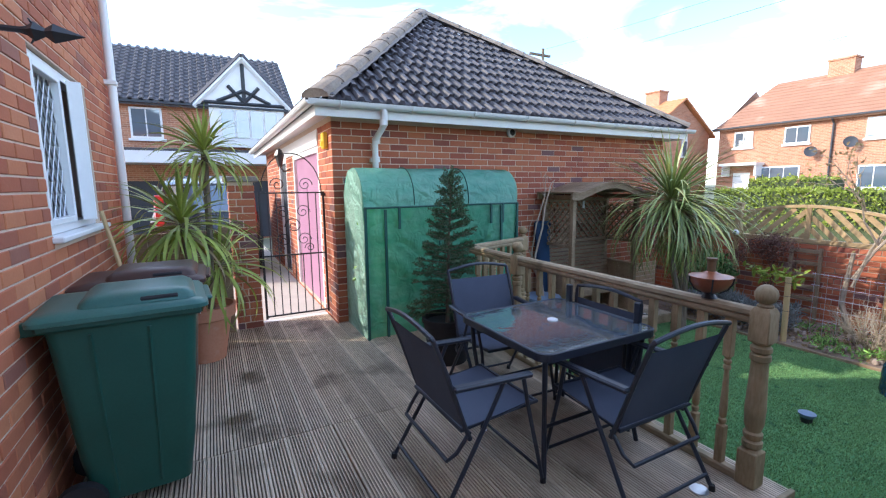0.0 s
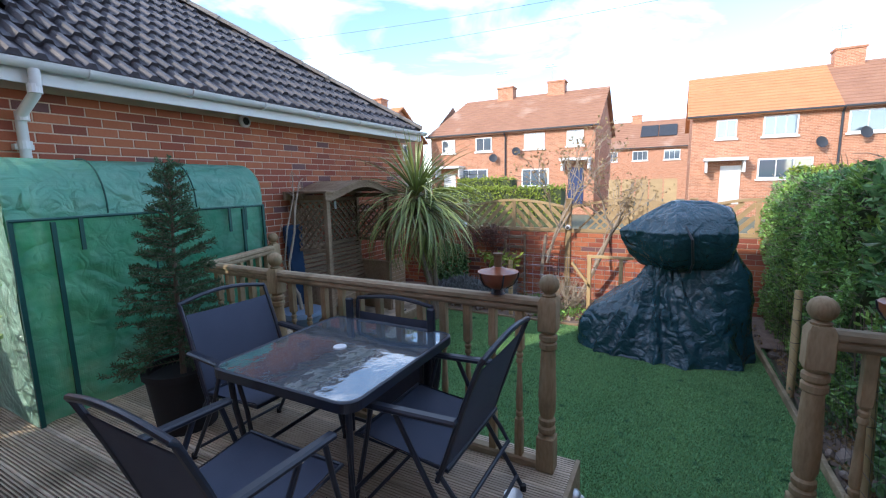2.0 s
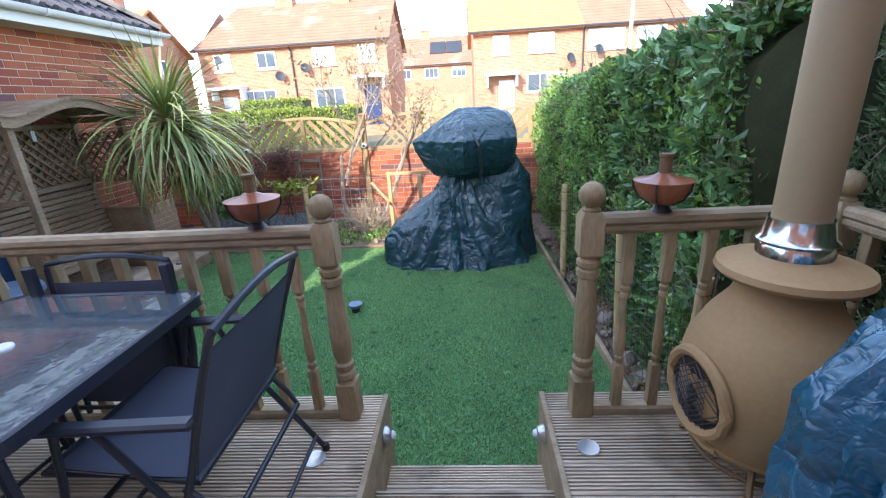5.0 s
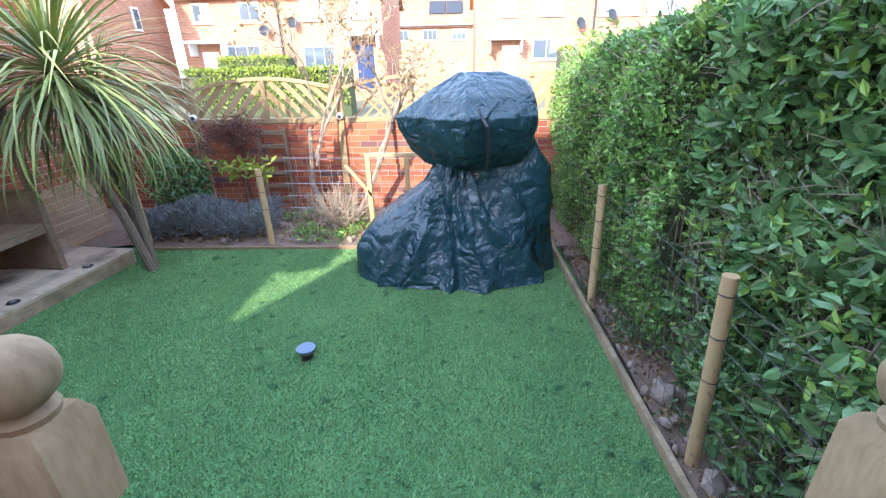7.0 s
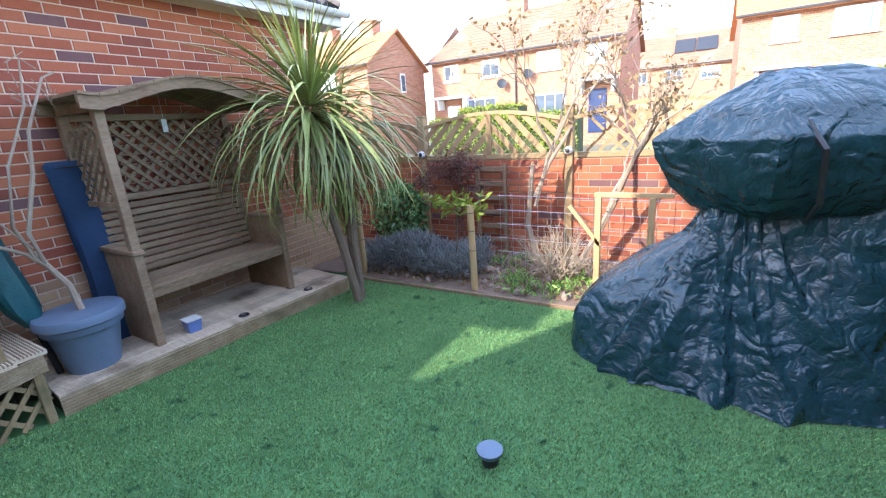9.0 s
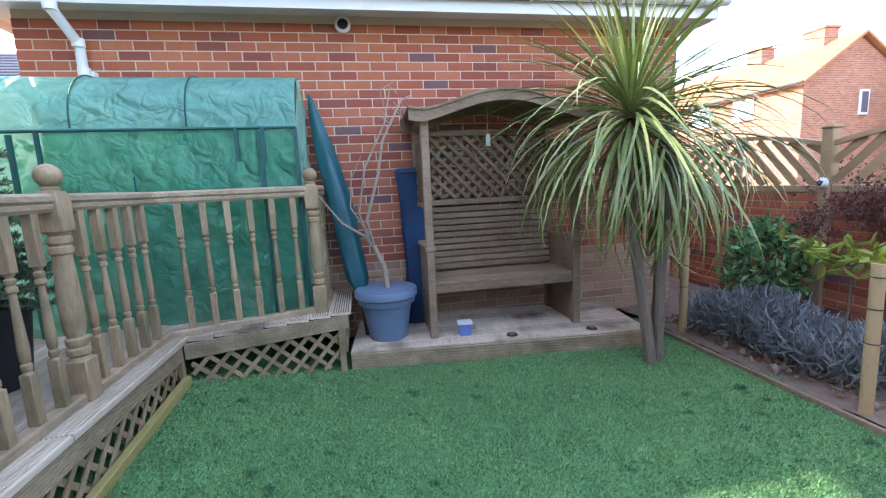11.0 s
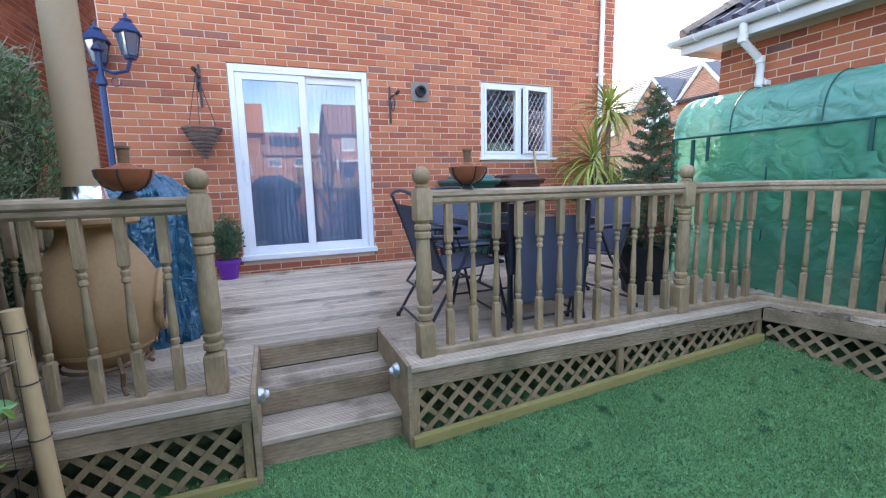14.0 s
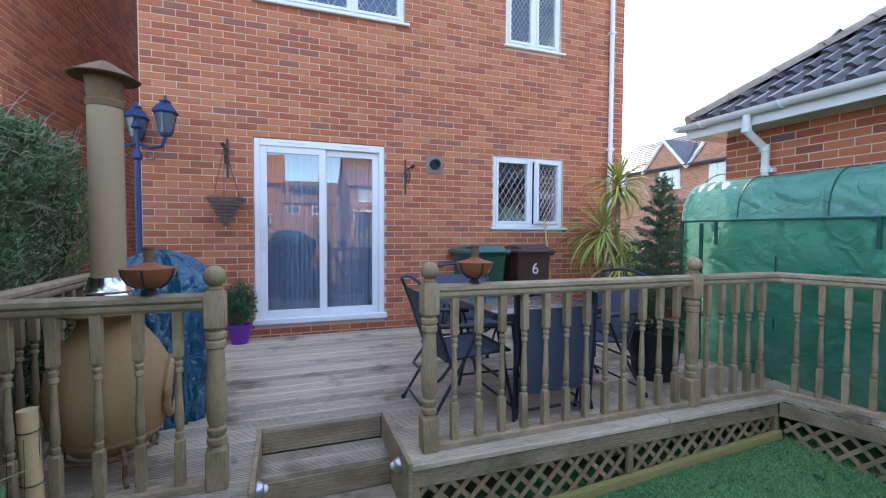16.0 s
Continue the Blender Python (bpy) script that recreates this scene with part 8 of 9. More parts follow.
for cx_, cz, sg, k in ((1.1, 2.03, 1, 1.0), (1.4, 2.03, -1, 1.0), (1.14, 1.4, 1, 1.0), (1.36, 1.4, -1, 1.0), (1.14, 1.72, 1, 1.0), (1.36, 1.72, -1, 1.0), (1.25, 1.56, 1, 1.2), (1.08, 1.3, -1, 0.7), (1.42, 1.3, 1, 0.7)):
    part("scroll", tube(bmesh.new(), arc(26, lambda f: (cx_ + sg * k * (0.012 + 0.07 * f) * math.cos(9.5 * f), gy, cz + k * (0.012 + 0.07 * f) * math.sin(9.5 * f))), 0.005, 5), M_BLACK, gate)
part("latch", boxed(g1 - 0.03, gy - 0.03, 1.9, g1 + 0.02, gy + 0.01, 1.93), M_BLACK, gate)
hose = thing("drain_cover", "white slotted drainage strip at the gate foot", "drain", kind="structure")
part("strip", boxed(0.86, 5.5, 0.432, 1.6, 5.58, 0.455), M_WHITE, hose)

# ---- car parked beyond the gate ----
M_CARPAINT = material("black_car_paint", (0.012, 0.012, 0.014), (0.02, 0.02, 0.024), 0.18, 3, 60, 0.0, coat=0.8)
M_TAIL = material("red_tail_lamp", (0.45, 0.012, 0.012), (0.55, 0.02, 0.02), 0.15, 6, 60, 0.0, coat=0.8)
car = thing("parked_car", "black hatchback car parked on the drive beyond the gate", "car", pose(0.36, 8.6, 0.43) @ Matrix.Diagonal((1, 1, 1.2, 1)))
bm = bmesh.new()
car_rows = [(0.0, 0.3, 0.62, 0.62), (0.12, 0.26, 0.9, 0.82), (0.3, 0.24, 1.38, 0.8), (0.75, 0.24, 1.5, 0.76), (1.9, 0.24, 1.48, 0.76), (2.6, 0.24, 1.05, 0.82), (3.5, 0.24, 0.92, 0.8), (3.8, 0.3, 0.7, 0.68)]
rings = []
for y, z0, z1, hw in car_rows:
    zm = min(z1 - 0.05, 0.9)
    rings.append([bm.verts.new((x, y, z)) for x, z in ((-hw, z0), (-hw - 0.04, (z0 + zm) / 2), (-hw - 0.02, zm), (-hw * 0.78 if z1 > 1.2 else -hw * 0.92, z1 - 0.03), (-hw * 0.5, z1), (hw * 0.5, z1),
                                                       (hw * 0.78 if z1 > 1.2 else hw * 0.92, z1 - 0.03), (hw + 0.02, zm), (hw + 0.04, (z0 + zm) / 2), (hw, z0))])
for p, q in zip(rings, rings[1:]):
    for i in range(10):
        bm.faces.new((p[i], p[(i + 1) % 10], q[(i + 1) % 10], q[i]))
bm.faces.new(rings[0][::-1])
bm.faces.new(rings[-1])
bmesh.ops.recalc_face_normals(bm, faces=bm.faces[:])
part("body", bm, M_CARPAINT, car, "", True)
part("rear_window", boxed(-0.5, -0.008, 0, 0.5, 0.008, 0.4, 0.004, pose(0, 0.13, 0.97, -21)), M_FARGLASS, car, "dark rear glass")
part("bumper", boxed(-0.78, -0.06, 0.28, 0.78, 0.08, 0.55, 0.03), M_RUBBER, car)
part("number_plate", boxed(-0.26, -0.072, 0.4, 0.26, -0.062, 0.51), M_YELLOW, car, "yellow number plate")
for s_ in (-1, 1):
    part("tail_light", boxed(s_ * 0.7 - 0.07, -0.03, 0, s_ * 0.7 + 0.07, 0.03, 0.46, 0.02, pose(0, 0.1, 0.78, -17)), M_TAIL, car, "tall red tail lamp")
    for y in (0.7, 3.1):
        wh = part("wheel", lathe(bmesh.new(), [(0.2, -0.09), (0.3, -0.09), (0.31, -0.05), (0.31, 0.05), (0.3, 0.09), (0.2, 0.09)], 24, pose(s_ * 0.76, y, 0.31, 0, 90)), M_RUBBER, car)
        part("rim", lathe(bmesh.new(), [(0, -0.07), (0.2, -0.085), (0.2, 0.085), (0, 0.07)], 18, pose(s_ * 0.76, y, 0.31, 0, 90)), M_SILVER, wh)

# ---- lamp post and small pot ----
lp = thing("garden_lamp_post", "blue painted garden lamp post with three lanterns", "lamp post")
LX, LY = 0.0, -0.78
part("column", lathe(bmesh.new(), [(0.07, 0), (0.07, 0.3), (0.045, 0.36), (0.045, 0.9), (0.03, 0.95), (0.028, 1.9), (0.045, 1.92), (0.045, 1.96), (0.026, 2.0), (0.026, 2.2), (0.05, 2.22), (0.03, 2.26), (0, 2.3)], 16, pose(LX, LY, DECK)), M_BLUEPAINT, lp, "", True)
for i, a in enumerate((75, 195, 315)):
    ca, sa = math.cos(radians(a)), math.sin(radians(a))
    P = lambda r, z: (LX + r * ca, LY + r * sa, z)
    arm_ = part("arm", tube(bmesh.new(), [P(0.02, 2.52), P(0.12, 2.48), P(0.23, 2.5), P(0.27, 2.6)], 0.016, 7), M_BLUEPAINT, lp)
    part("scroll", tube(bmesh.new(), arc(16, lambda f: P(0.12 + (0.02 + 0.03 * f) * math.cos(6 * f), 2.44 - 0.03 + (0.02 + 0.03 * f) * math.sin(6 * f))), 0.006, 5), M_BLUEPAINT, arm_)
    c3 = pose(LX + 0.27 * ca, LY + 0.27 * sa, 2.6) @ Matrix.Scale(1.35, 4)
    ln = part("lantern", lathe(bmesh.new(), [(0, 0), (0.035, 0), (0.04, 0.02), (0.045, 0.02)], 6, c3), M_BLUEPAINT, lp)
    part("glass", lathe(bmesh.new(), [(0.042, 0.022), (0.07, 0.16), (0.06, 0.16), (0.034, 0.022)], 6, c3), M_FARGLASS, ln, "clear lantern glass")
    part("hood", lathe(bmesh.new(), [(0.085, 0.16), (0.09, 0.17), (0.06, 0.215), (0.035, 0.235), (0.04, 0.25), (0.012, 0.265), (0.012, 0.285), (0, 0.3)], 6, c3), M_BLUEPAINT, ln)
    for k in range(6):
        w = k * math.pi / 3
        part("glazing_bar", tube(bmesh.new(), [c3 @ Vector((0.044 * math.cos(w), 0.044 * math.sin(w), 0.02)), c3 @ Vector((0.073 * math.cos(w), 0.073 * math.sin(w), 0.165))], 0.005, 4), M_BLUEPAINT, ln)
pp = thing("potted_shrub", "small bushy evergreen in a bright purple pot", "potted plant")
part("pot", lathe(bmesh.new(), [(0, 0), (0.085, 0), (0.115, 0.17), (0.13, 0.17), (0.132, 0.21), (0.115, 0.21), (0.11, 0.18), (0, 0.17)], 24, pose(-0.1, 0.1, DECK)), M_POTPURPLE, pp, "bright purple plastic pot", True)
rng = np.random.default_rng(91)
n = 1500
u = rng.normal(size=(n, 3))
u /= np.linalg.norm(u, axis=1)[:, None]
q = np.array([-0.1, 0.1, DECK + 0.42]) + u * np.array([0.16, 0.17, 0.24]) * rng.uniform(0.3, 1.05, n)[:, None]
leaf_cloud("foliage", q, 0.045, M_SPRUCE, pp, (0, 0, 0.7), 3, 92)["kind"] = "stuff"
part("stem", tube(bmesh.new(), [(-0.1, 0.1, DECK + 0.15), (-0.1, 0.1, DECK + 0.6), (-0.1, 0.11, DECK + 0.98)], 0.007, 5, taper=0.002), M_BARK, pp)

# ---- houses beyond ----
def far_house(name, label, m, w, d, eave, ridge, wall_mat, roofs, wins, chims=(), doors=(), porch=(), verge=0.25):
    """A two-storey house: front along local x at y = 0, facing -y, ridge along x."""
    h = thing(name, label, "house", m)
    bm = bmesh.new()
    v = [bm.verts.new(p) for p in ((0, 0, -1), (w, 0, -1), (w, d, -1), (0, d, -1), (0, 0, eave), (w, 0, eave), (w, d, eave), (0, d, eave), (0, d / 2, ridge - 0.1), (w, d / 2, ridge - 0.1))]
    for f in ((0, 1, 5, 4), (1, 2, 6, 9, 5), (2, 3, 7, 6), (3, 0, 4, 8, 7)):
        bm.faces.new([v[i] for i in f])
    part("wall", bm, wall_mat, h)
    for a, b, mat, hip0, hip1 in roofs:
        bm = bmesh.new()
        o = 0.3
        drop = (ridge - eave) * o / (d / 2)
        pts = [(a - (verge if a == 0 else 0), -o, eave - drop), (b + (verge if b == w else 0), -o, eave - drop), (b + (verge if b == w and not hip1 else 0) - hip1, d / 2, ridge), (a - (verge if a == 0 and not hip0 else 0) + hip0, d / 2, ridge),
               (b + (verge if b == w else 0), d + o, eave - drop), (a - (verge if a == 0 else 0), d + o, eave - drop)]
        lo = [bm.verts.new(p) for p in pts]
        hi = [bm.verts.new((x, y, z + 0.12)) for x, y, z in pts]
        for f in ((0, 1, 2, 3), (3, 2, 4, 5)):
            bm.faces.new([hi[i] for i in f])
            bm.faces.new([lo[i] for i in f[::-1]])
        for i, j in ((0, 1), (1, 2), (2, 4), (4, 5), (5, 3), (3, 0)):
            bm.faces.new((lo[i], lo[j], hi[j], hi[i]))
        rf = part("roof", bm, mat, h)
        bm = bmesh.new()
        nrow = 14
        for r in range(1, nrow):
            f = r / nrow
            y, z = -o + (d / 2 + o) * f, eave - drop + (ridge - eave + drop) * f + 0.125
            x0 = pts[0][0] + (pts[3][0] - pts[0][0]) * f
            x1 = pts[1][0] + (pts[2][0] - pts[1][0]) * f
            box(bm, x0, y - 0.03, z - 0.02, x1, y, z + 0.012)
        part("tile_course", bm, mat, rf)
    part("gutter", boxed(-verge, -0.4, eave - 0.14, w + verge, -0.3, eave - 0.06), M_CHARCOAL, h)
    for x0, x1, z0, z1 in wins:
        wd = part("window", boxed(x0, -0.05, z0, x1, 0.02, z1), M_WHITE, h, "white window frame")
        n = 2 if x1 - x0 < 1.3 else 3
        for i in range(n):
            a = x0 + 0.07 + (x1 - x0 - 0.1) * i / n
            b = x0 + 0.03 + (x1 - x0 - 0.1) * (i + 1) / n
            part("pane", boxed(a, -0.06, z0 + 0.07, b, -0.045, z1 - 0.07), M_FARGLASS, wd)
        part("sill", boxed(x0 - 0.08, -0.1, z0 - 0.1, x1 + 0.08, 0, z0 - 0.01), M_WHITE, wd)
    for x, wd_ in chims:
        c = part("chimney", boxed(x - wd_ / 2, d / 2 - 0.4, ridge - 0.4, x + wd_ / 2, d / 2 + 0.4, ridge + 0.7), wall_mat, h, "brick chimney stack")
        part("chimney_cap", boxed(x - wd_ / 2 - 0.06, d / 2 - 0.46, ridge + 0.7, x + wd_ / 2 + 0.06, d / 2 + 0.46, ridge + 0.8), wall_mat, c)
        ae = part("aerial", tube(bmesh.new(), [(x - wd_ * 0.3, d / 2, ridge + 1.0), (x - wd_ * 0.3, d / 2, ridge + 2.0)], 0.025, 5), M_SILVER, h)
        for k in (0.8, 0.95):
            part("aerial_bar", tube(bmesh.new(), [(x - wd_ * 0.3 - 0.5, d / 2, ridge + 1.0 + k), (x - wd_ * 0.3 + 0.4, d / 2, ridge + 1.0 + k)], 0.018, 4), M_SILVER, ae)
    for x0, x1, z0, z1, mat in doors:
        part("door", boxed(x0, -0.05, z0, x1, 0.02, z1), mat, h)
    for x0, x1, z in porch:
        p = part("porch_roof", boxed(x0, -0.9, z, x1, 0.0, z + 0.14), M_WHITE, h, "white porch canopy")
        for x in (x0 + 0.08, x1 - 0.18):
            part("porch_bracket", boxed(x, -0.7, z - 0.6, x + 0.1, -0.02, z), M_WHITE, p)
    return h


ROT = lambda x, y: pose(x, y, 0, 0, 0, -90)
# the pair of brick houses across the road
H_A = far_house("brick_house", "sunlit red brick semi-detached pair with brown tiled roof", ROT(28, 16.2), 11.1, 7.2, 5.3, 7.9, M_FARBRICK, [(0, 11.1, M_ROOFBROWN, 1.2, 0.0)],
          [(3.45, 4.6, 4.05, 4.95), (0.9, 1.9, 4.05, 4.95), (6.8, 8.1, 4.05, 5.0), (9.45, 10.45, 4.1, 5.0), (6.65, 8.4, 1.7, 2.8), (2.2, 4.3, 1.9, 2.9)], [(4.35, 1.15), (7.95, 1.15)],
          [(9.6, 10.5, 0.6, 2.8, M_BLUEPAINT), (1.0, 1.9, 0.6, 2.6, M_WHITE)], [(0.6, 2.6, 3.0), (9.2, 11.0, 3.2)])
H_B = far_house("brick_house", "sunlit brick semi-detached pair with part orange tiled roof", ROT(28, 0.15), 12.0, 7.2, 5.25, 7.7, M_FARBRICK, [(0, 6.1, M_ROOFORANGE, 0.0, 0.0), (6.1, 12.0, M_ROOFBROWN, 0.0, 1.3)],
          [(1.1, 2.0, 4.0, 4.95), (3.1, 4.5, 4.0, 4.98), (6.35, 8.35, 3.95, 4.97), (9.0, 10.6, 3.95, 4.97), (3.0, 5.2, 1.9, 2.9)], [(6.95, 1.2)], [(1.4, 2.3, 0.6, 2.6, M_WHITE)], [(0.6, 2.5, 2.85)])
H_C = far_house("brick_house", "distant brick houses with brown roof and dark solar panels", ROT(52, 12), 16, 8, 5.4, 8.4, M_FARBRICK, [(0, 16, M_ROOFBROWN, 1.5, 1.5)], [(4, 5.5, 4, 5), (7, 8.5, 4, 5), (10, 11.5, 4, 5)], [(3.5, 1.0), (7, 1.0)])
far_house("brick_house", "red brick gable-ended house with orange tiled roof", pose(23.3, 29.5, 0, 0, 0, -90), 12.0, 5.8, 5.1, 7.05, M_FARBRICK, [(0, 12, M_ROOFORANGE, 0, 0)], [(8.4, 9.6, 3.9, 4.9), (5.6, 6.8, 3.9, 4.9)], [(7.0, 0.9), (10.2, 1.0)])
for house, x in ((H_A, 5.55), (H_B, 6.1)):
    part("downpipe", tube(bmesh.new(), [(x, -0.32, 5.1), (x, -0.08, 4.9), (x, -0.08, 0.0)], 0.05, 6), M_CHARCOAL, house, "dark rainwater pipe")
    for dx, z in ((-0.75, 3.55), (0.8, 3.9)):
        dish = part("satellite_dish", lathe(bmesh.new(), [(0, 0.0), (0.16, 0.02), (0.27, 0.07), (0.275, 0.08), (0.16, 0.04), (0, 0.02)], 16, pose(x + dx, -0.3, z, 75, 0, 25)), M_CHARCOAL, house, "grey satellite dish", True)
        part("dish_arm", tube(bmesh.new(), [(x + dx, -0.28, z), (x + dx, -0.02, z - 0.1)], 0.025, 5), M_CHARCOAL, dish)
for k in range(2):
    bm = boxed(0, 0, 0, 1.7, 2.2, 0.06, 0.01)
    part("solar_panel", bm, M_CHARCOAL, H_C, "dark solar panel", m=pose(7.6 + 1.8 * k, 1.2, 5.4 + 1.2 * 0.75 + 0.22, math.degrees(math.atan2(3.0, 4.0))))
gw = thing("gable_window", "narrow white window in far brick gable", "window")
part("window_frame", boxed(26.3, 17.42, 3.6, 26.8, 17.49, 4.7), M_WHITE, gw)
part("pane", boxed(26.38, 17.4, 3.7, 26.72, 17.425, 4.6), M_FARGLASS, gw)
E_h = far_house("brick_house", "red brick house with dark roof and half-timbered white gable", pose(-8.0, 19.7, 0, 0, 0, 0), 11.5, 7.6, 5.2, 7.85, M_FARBRICK, [(0, 11.5, M_TILE, 0, 0)],
                [(6.05, 7.05, 3.85, 4.95)], [], [(4.5, 7.0, 0.0, 2.3, M_CHARCOAL), (7.6, 10.6, 0.0, 2.3, M_CHARCOAL)])
bm = bmesh.new()
e_rows, e_cols, e_y0, e_z0, e_y1, e_z1 = 15, 38, -0.3, 5.12, 3.8, 7.98
for r_ in range(e_rows):
    f0, f1 = r_ / e_rows, (r_ + 1.05) / e_rows
    for c_ in range(e_cols):
        x0_ = -0.25 + 12.0 * c_ / e_cols
        prev = None
        for u_, h_ in ((0.0, 0.0), (0.15, 0.07), (0.45, 0.07), (0.6, 0.0), (1.0, 0.0)):
            cur = [bm.verts.new((x0_ + 12.0 / e_cols * u_, e_y0 + (e_y1 - e_y0) * f, e_z0 + (e_z1 - e_z0) * f + h_ + lift)) for f, lift in ((f0, 0.02), (f0, 0.08), (f1, 0.03))]
            if prev:
                bm.faces.new((prev[0], cur[0], cur[1], prev[1]))
                bm.faces.new((prev[1], cur[1], cur[2], prev[2]))
            prev = cur
part("roof_tiles", bm, M_TILE, E_h, "dark rolled concrete tiles")["kind"] = "stuff"
bm = bmesh.new()
v = [bm.verts.new(p) for p in ((8.35, -0.3, 5.2), (11.45, -0.3, 5.2), (9.85, -0.3, 6.85), (8.35, 3, 5.2), (11.45, 3, 5.2), (9.85, 3.2, 6.85))]
for f in ((0, 1, 2), (0, 2, 5, 3), (1, 4, 5, 2)):
    bm.faces.new([v[i] for i in f])
gable = part("gable", bm, M_WHITE, E_h, "white rendered gable with black timbers")
part("bay", boxed(8.6, -0.32, 3.6, 11.3, 0.0, 5.2), M_WHITE, E_h, "white bay window")
for i in range(4):
    part("bay_pane", boxed(9.0 + i * 0.52, -0.35, 3.95, 9.44 + i * 0.52, -0.31, 5.0), M_FARGLASS, gable)
for a, b in (((9.85, 5.25), (9.85, 6.75)), ((8.9, 5.3), (9.85, 5.75)), ((10.8, 5.3), (9.85, 5.75)), ((9.3, 5.9), (9.85, 5.3)), ((10.4, 5.9), (9.85, 5.3)), ((8.45, 5.25), (11.35, 5.25))):
    A, B = Vector((a[0], -0.33, a[1])), Vector((b[0], -0.33, b[1]))
    part("timber", tube(bmesh.new(), [A, B], 0.07, 4), M_CHARCOAL, gable)
for s in (-1, 1):
    part("bargeboard", tube(bmesh.new(), [(9.85 + s * 1.75, -0.36, 5.05), (9.85, -0.36, 6.95)], 0.09, 4), M_WHITE, gable)
    part("verge_tiles", tube(bmesh.new(), [(9.85 + s * 1.85, -0.3, 5.12), (9.85, -0.3, 7.1)], 0.1, 4), M_TILE, gable)
part("garage_canopy", boxed(4.0, -1.6, 2.9, 11.4, 0, 3.3), M_WHITE, E_h, "long white fascia over garages")
part("canopy_roof", boxed(4.0, -1.5, 3.3, 11.4, 0, 3.4), M_TILE, E_h)
part("black_board", boxed(8.6, -0.36, 3.32, 11.3, -0.3, 3.42), M_CHARCOAL, gable)
F_h = far_house("brick_house", "brick house with twin white-edged gables and dark roof", pose(-20, 20.5, 0, 0, 0, 0), 11.5, 7.4, 5.4, 7.8, M_FARBRICK, [(0, 11.5, M_TILE, 0, 0)],
                [(5.9, 7.3, 4.2, 5.5), (9.0, 10.3, 4.2, 5.5), (2.2, 3.4, 4.2, 5.2)])
for xc in (6.4, 9.4):
    bm = bmesh.new()
    v = [bm.verts.new(p) for p in ((xc - 1.3, -0.25, 5.3), (xc + 1.3, -0.25, 5.3), (xc, -0.25, 6.7), (xc - 1.3, 3, 5.3), (xc + 1.3, 3, 5.3), (xc, 3.2, 6.7))]
    for f in ((0, 1, 2), (0, 2, 5, 3), (1, 4, 5, 2)):
        bm.faces.new([v[i] for i in f])
    g = part("gable", bm, M_FARBRICK, F_h)
    for s in (-1, 1):
        part("bargeboard", tube(bmesh.new(), [(xc + s * 1.5, -0.32, 5.15), (xc, -0.32, 6.8)], 0.09, 4), M_WHITE, g)
        bm = bmesh.new()
        vv = [bm.verts.new(p) for p in ((xc + s * 1.6, -0.3, 5.2), (xc, -0.3, 6.92), (xc, 3.2, 6.92), (xc + s * 1.6, 3, 5.2))]
        bm.faces.new(vv)
        part("gable_roof", bm, M_TILE, g)

# road hedge, lamp, wires
rh = thing("privet_hedge", "sunlit yellow-green hedge along the far road", "hedge")
rng = np.random.default_rng(55)
for y0, y1, x, zt in ((5.2, 11.6, 20.0, 1.75), (8.0, 11.0, 21.5, 2.2), (-14, -3.0, 21.0, 2.3)):
    # a dark box as the shaded inside of the far hedge
    part("core", boxed(x, y0, -0.05, x + 0.9, y1, zt - 0.1), M_SHADEFILL, rh)
    n = int((y1 - y0) * 420)
    q = np.stack([x - 0.05 - np.abs(rng.normal(size=n)) * 0.06, rng.uniform(y0, y1, n), rng.uniform(0.3, zt, n)], 1)
    k = n // 2
    q[:k, 0] = x + rng.uniform(-0.1, 0.9, k)
    q[:k, 2] = zt - 0.1 + rng.normal(size=k) * 0.07
    leaf_cloud("foliage", q, 0.13, M_YELLOWHEDGE, rh, (-0.3, 0, 0.4), 1.8, 56)["kind"] = "stuff"
lamp = thing("street_lamp", "slim white street lamp post by the far road", "street lamp")
part("column", tube(bmesh.new(), [(20, -5.75, -0.05), (20, -5.75, 4), (20, -5.75, 6.6)], 0.08, 8, taper=0.05), M_WHITE, lamp)
part("lantern", boxed(19.75, -6.15, 6.6, 20.1, -5.6, 6.72, 0.03), M_SILVER, lamp)
wires = thing("telephone_wires", "two thin overhead cables crossing the sky", "cable")
part("cable", tube(bmesh.new(), arc(15, lambda f: (31 + (-3) * f, 36 - 60 * f, 15.5 - 3.0 * f - 3.2 * 4 * f * (1 - f) * 0.3)), 0.011, 4), M_CHARCOAL, wires)
part("cable", tube(bmesh.new(), arc(15, lambda f: (30 + (-3) * f, 40 - 62 * f, 13.6 - 2.0 * f - 3.2 * 4 * f * (1 - f) * 0.3)), 0.011, 4), M_CHARCOAL, wires)
pole = thing("telegraph_pole", "timber telegraph pole far beyond the houses", "pole")
part("pole", tube(bmesh.new(), [(31, 36, -0.05), (31, 36, 15.6)], 0.13, 8), M_BARK, pole)
part("crossarm", boxed(29.4, 36.0, 14.9, 32.0, 36.2, 15.1), M_BARK, pole)
gf = thing("garden_fence", "plain timber fence panels of far gardens", "fence")
for i in range(5):
    part("panel", boxed(24, 3.2 - i * 0.62, -0.05, 24.05, 3.75 - i * 0.62, 2.0), M_FENCE, gf)

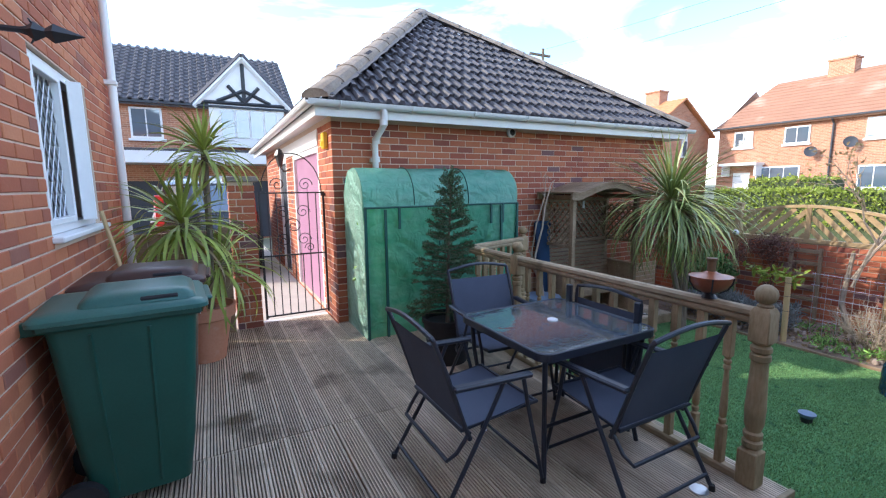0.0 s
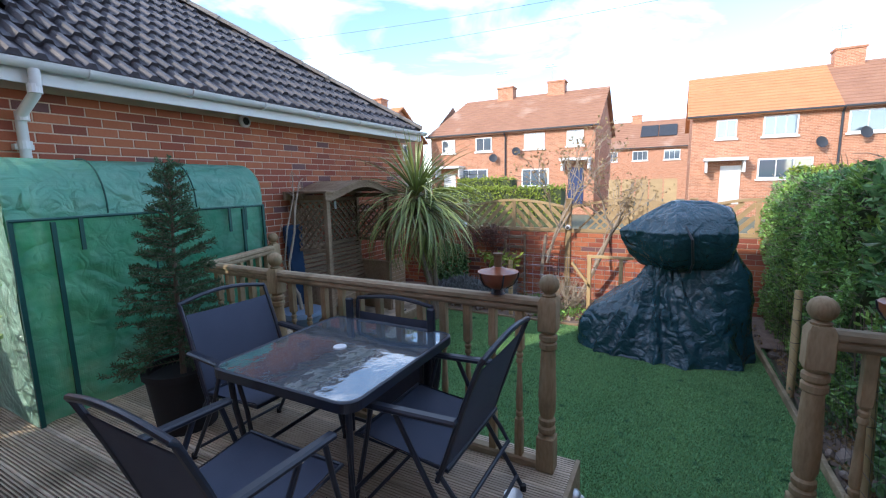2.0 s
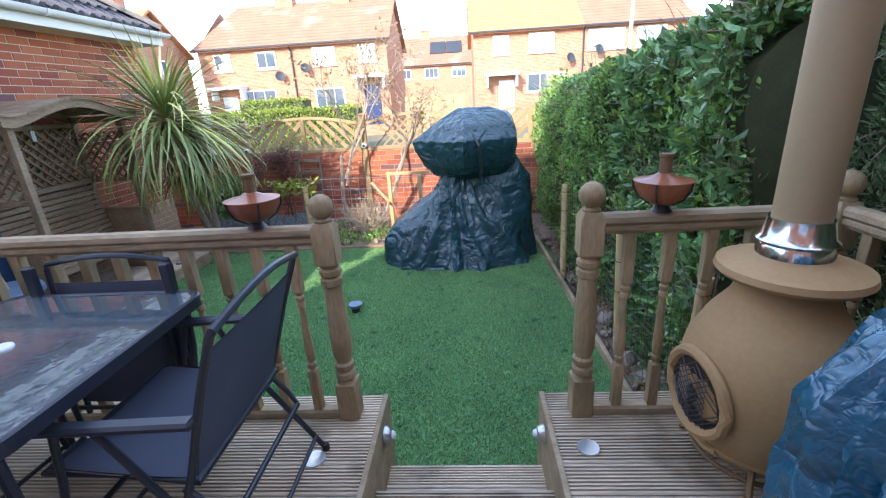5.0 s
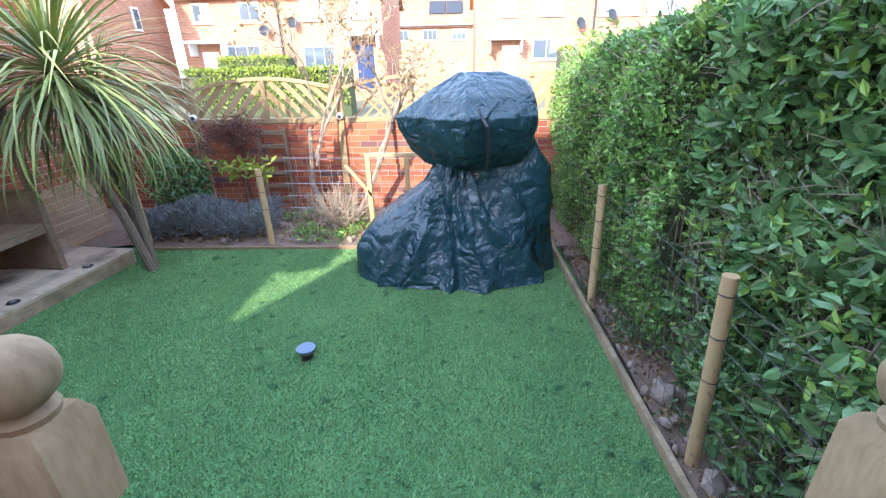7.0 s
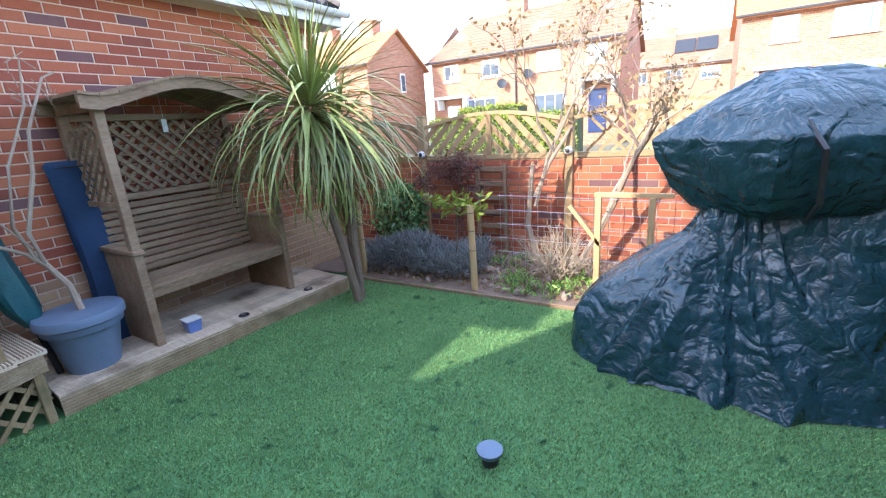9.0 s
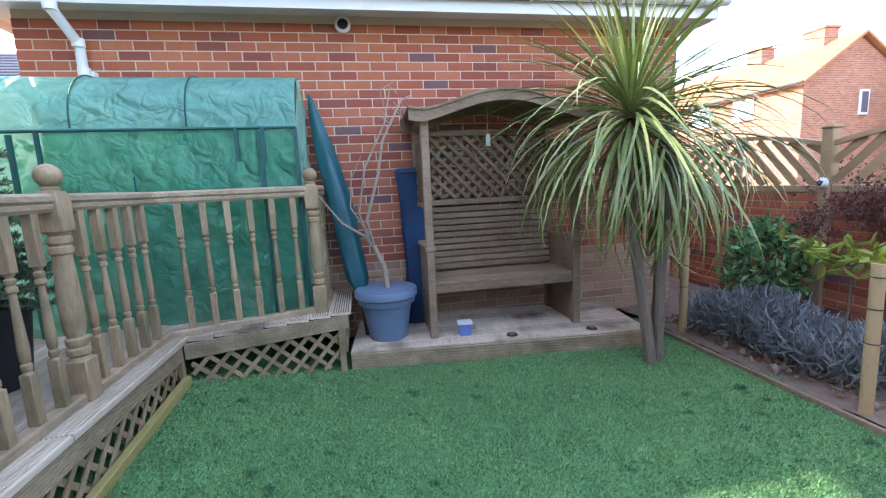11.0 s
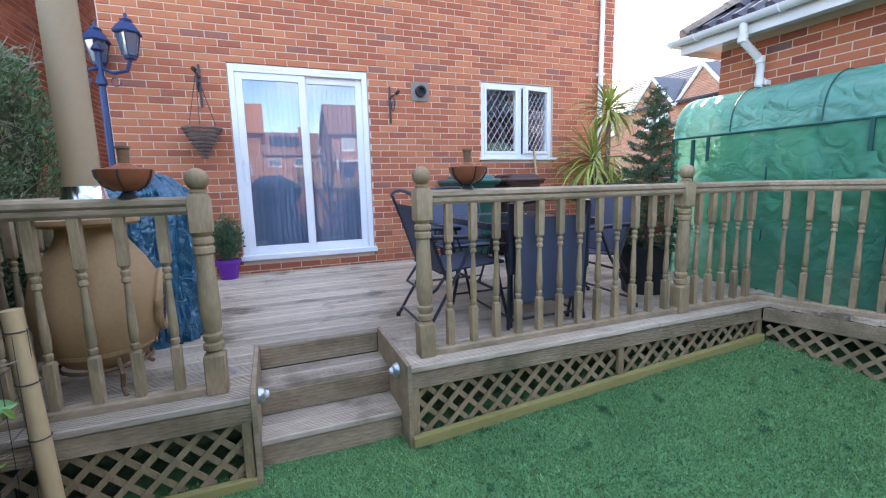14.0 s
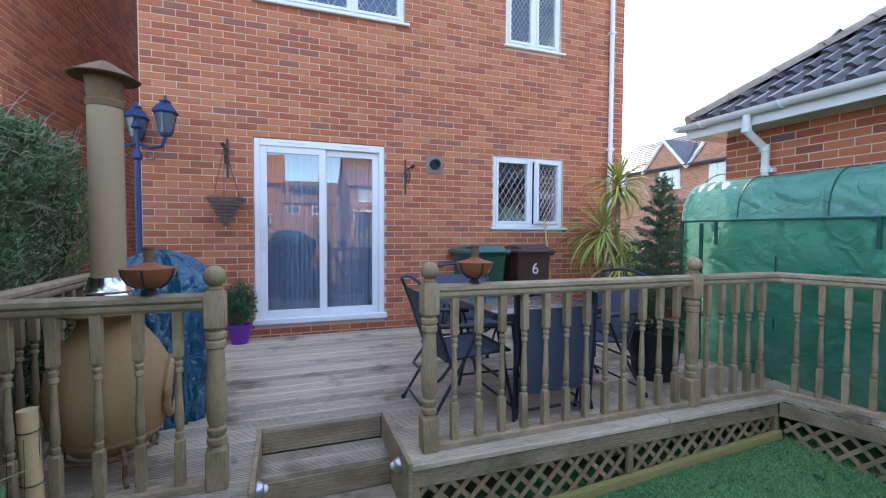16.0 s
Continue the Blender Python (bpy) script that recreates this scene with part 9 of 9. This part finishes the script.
# ---- bricks, laid last ----
def brick_mesh(name, l, h, d, mat):
    bm = bmesh.new()
    b = 0.0035
    x, z = l / 2, h / 2
    back = [bm.verts.new(p) for p in ((-x, 0, -z), (x, 0, -z), (x, 0, z), (-x, 0, z))]
    mid = [bm.verts.new(p) for p in ((-x, -d + b, -z), (x, -d + b, -z), (x, -d + b, z), (-x, -d + b, z))]
    front = [bm.verts.new(p) for p in ((-x + b, -d, -z + b), (x - b, -d, -z + b), (x - b, -d, z - b), (-x + b, -d, z - b))]
    for a, c_ in ((back, mid), (mid, front)):
        for i in range(4):
            j = (i + 1) % 4
            bm.faces.new((a[i], a[j], c_[j], c_[i]))
    bm.faces.new(front)
    return mesh_of(name, bm, mat)


def lay_bricks(wall, m, u0, u1, z0, z1, holes, mat, mat_rest, near, lintels=(), limit=300):
    """Stretcher bond over a wall: those in the near window as pieces, the rest joined. m takes local x along, -y out, z up."""
    BL, BH, J = 0.215, 0.065, 0.01
    full, cut = brick_mesh("brick", BL, BH, 0.008, mat), {}
    inv = wall.matrix_world.inverted()
    verts, faces, count = [], [], 0
    row, z = 0, z0
    while z + BH <= z1 + 0.01:
        u = u0 - (0.1125 if row % 2 else 0)
        while u < u1:
            a, b = max(u, u0), min(u + BL, u1)
            segs = [(a, b)]
            for h in holes:
                if z < h[3] - 0.004 and z + BH > h[1] + 0.004:
                    segs = [s for (p, q) in segs for s in ((p, min(q, h[0] - 0.004)), (max(p, h[2] + 0.004), q)) if s[1] - s[0] > 0.03]
            for a, b in segs:
                if b - a < 0.03:
                    continue
                c = (a + b) / 2
                jit = random.uniform(-0.0015, 0.0015)
                if near[0] < c < near[2] and near[1] < z < near[3] and count < limit:
                    key = round(b - a, 2)
                    me = full if abs(b - a - BL) < 0.003 else cut.setdefault(key, brick_mesh("brick", key, BH, 0.008, mat))
                    ob = new("brick", me)
                    ob.parent = wall
                    ob.matrix_local = inv @ m @ pose(c, jit, z + BH / 2, 0, random.uniform(-0.3, 0.3), random.uniform(-0.4, 0.4))
                    count += 1
                else:
                    o = len(verts)
                    d, bv = 0.008 - jit, 0.0035
                    for (x, y, zz) in ((a, 0, z), (b, 0, z), (b, 0, z + BH), (a, 0, z + BH), (a, -d + bv, z), (b, -d + bv, z), (b, -d + bv, z + BH), (a, -d + bv, z + BH),
                                       (a + bv, -d, z + bv), (b - bv, -d, z + bv), (b - bv, -d, z + BH - bv), (a + bv, -d, z + BH - bv)):
                        verts.append(m @ Vector((x, y, zz)))
                    for r0, r1 in ((0, 4), (4, 8)):
                        for i in range(4):
                            j = (i + 1) % 4
                            faces.append((o + r0 + i, o + r0 + j, o + r1 + j, o + r1 + i))
                    faces.append((o + 8, o + 9, o + 10, o + 11))
            u += BL + J
        z += BH + J
        row += 1
    me = bpy.data.meshes.new("bricks")
    me.from_pydata(verts, [], faces)
    me.materials.append(mat_rest)
    ob = new("bricks", me)
    ob.parent = wall
    ob["kind"] = "stuff"
    return ob


def wall_frame(origin, along):
    """Local x runs along the wall, and -y points out of it."""
    a = Vector(along)
    out = Vector((0, 0, 1)).cross(a) * -1
    m = Matrix((a, -out, Vector((0, 0, 1)))).transposed().to_4x4()
    return Matrix.Translation(origin) @ m


objs = bpy.data.objects
lay_bricks(house_wall, wall_frame((HOUSE_X - 0.008, 0, 0), (0, 1, 0)), -0.83, 5.4, 0.11, 5.7, H_HOLES, M_BRICK, M_BRICK_I, (1.6, 0.9, 3.3, 2.9))
GARAGE_FRONT = wall_frame((0, GAR_Y + 0.008, 0), (1, 0, 0))
lay_bricks(objs["wall_garage_front"], GARAGE_FRONT, GX0 + 0.0, GX1, 0.01, 2.74, [(3.7, 0.0, GX1 + 0.1, 0.68)], M_GBRICK, M_GBRICK_I, (3.5, 1.5, 6.2, 2.8))
lay_bricks(objs["wall_garage_front"], GARAGE_FRONT, 3.7, GX1, 0.01, 0.68, [], M_BUFF, M_BUFF, (3.8, 0.1, 6.6, 0.75), limit=160)
lay_bricks(objs["wall_garage_side"], wall_frame((GX0 + 0.002, 0, 0), (0, -1, 0)), -11.0, -GAR_Y - 0.0, 0.01, 2.74, [(-7.6, 0.46, -5.75, 2.6), (-9.2, 0.46, -8.3, 2.6)], M_GBRICK, M_GBRICK_I, (0, 0, 0, 0))
lay_bricks(objs["wall_back"], wall_frame((BX + 0.008, 0, 0), (0, -1, 0)), -6.5, 1.0, 0.0, 1.12, [], M_GBRICK, M_GBRICK_I, (-4.5, 0.3, -1.2, 1.2))
lay_bricks(nb, wall_frame((0, -1.952, 0), (-1, 0, 0)), 0.3, 4.9, 1.0, 6.1, [], M_BRICK, M_BRICK_I, (0, 0, 0, 0))
lay_bricks(nb, wall_frame((-0.302, 0, 0), (0, 1, 0)), -9.0, -1.95, 1.0, 6.1, [], M_BRICK, M_BRICK_I, (0, 0, 0, 0))
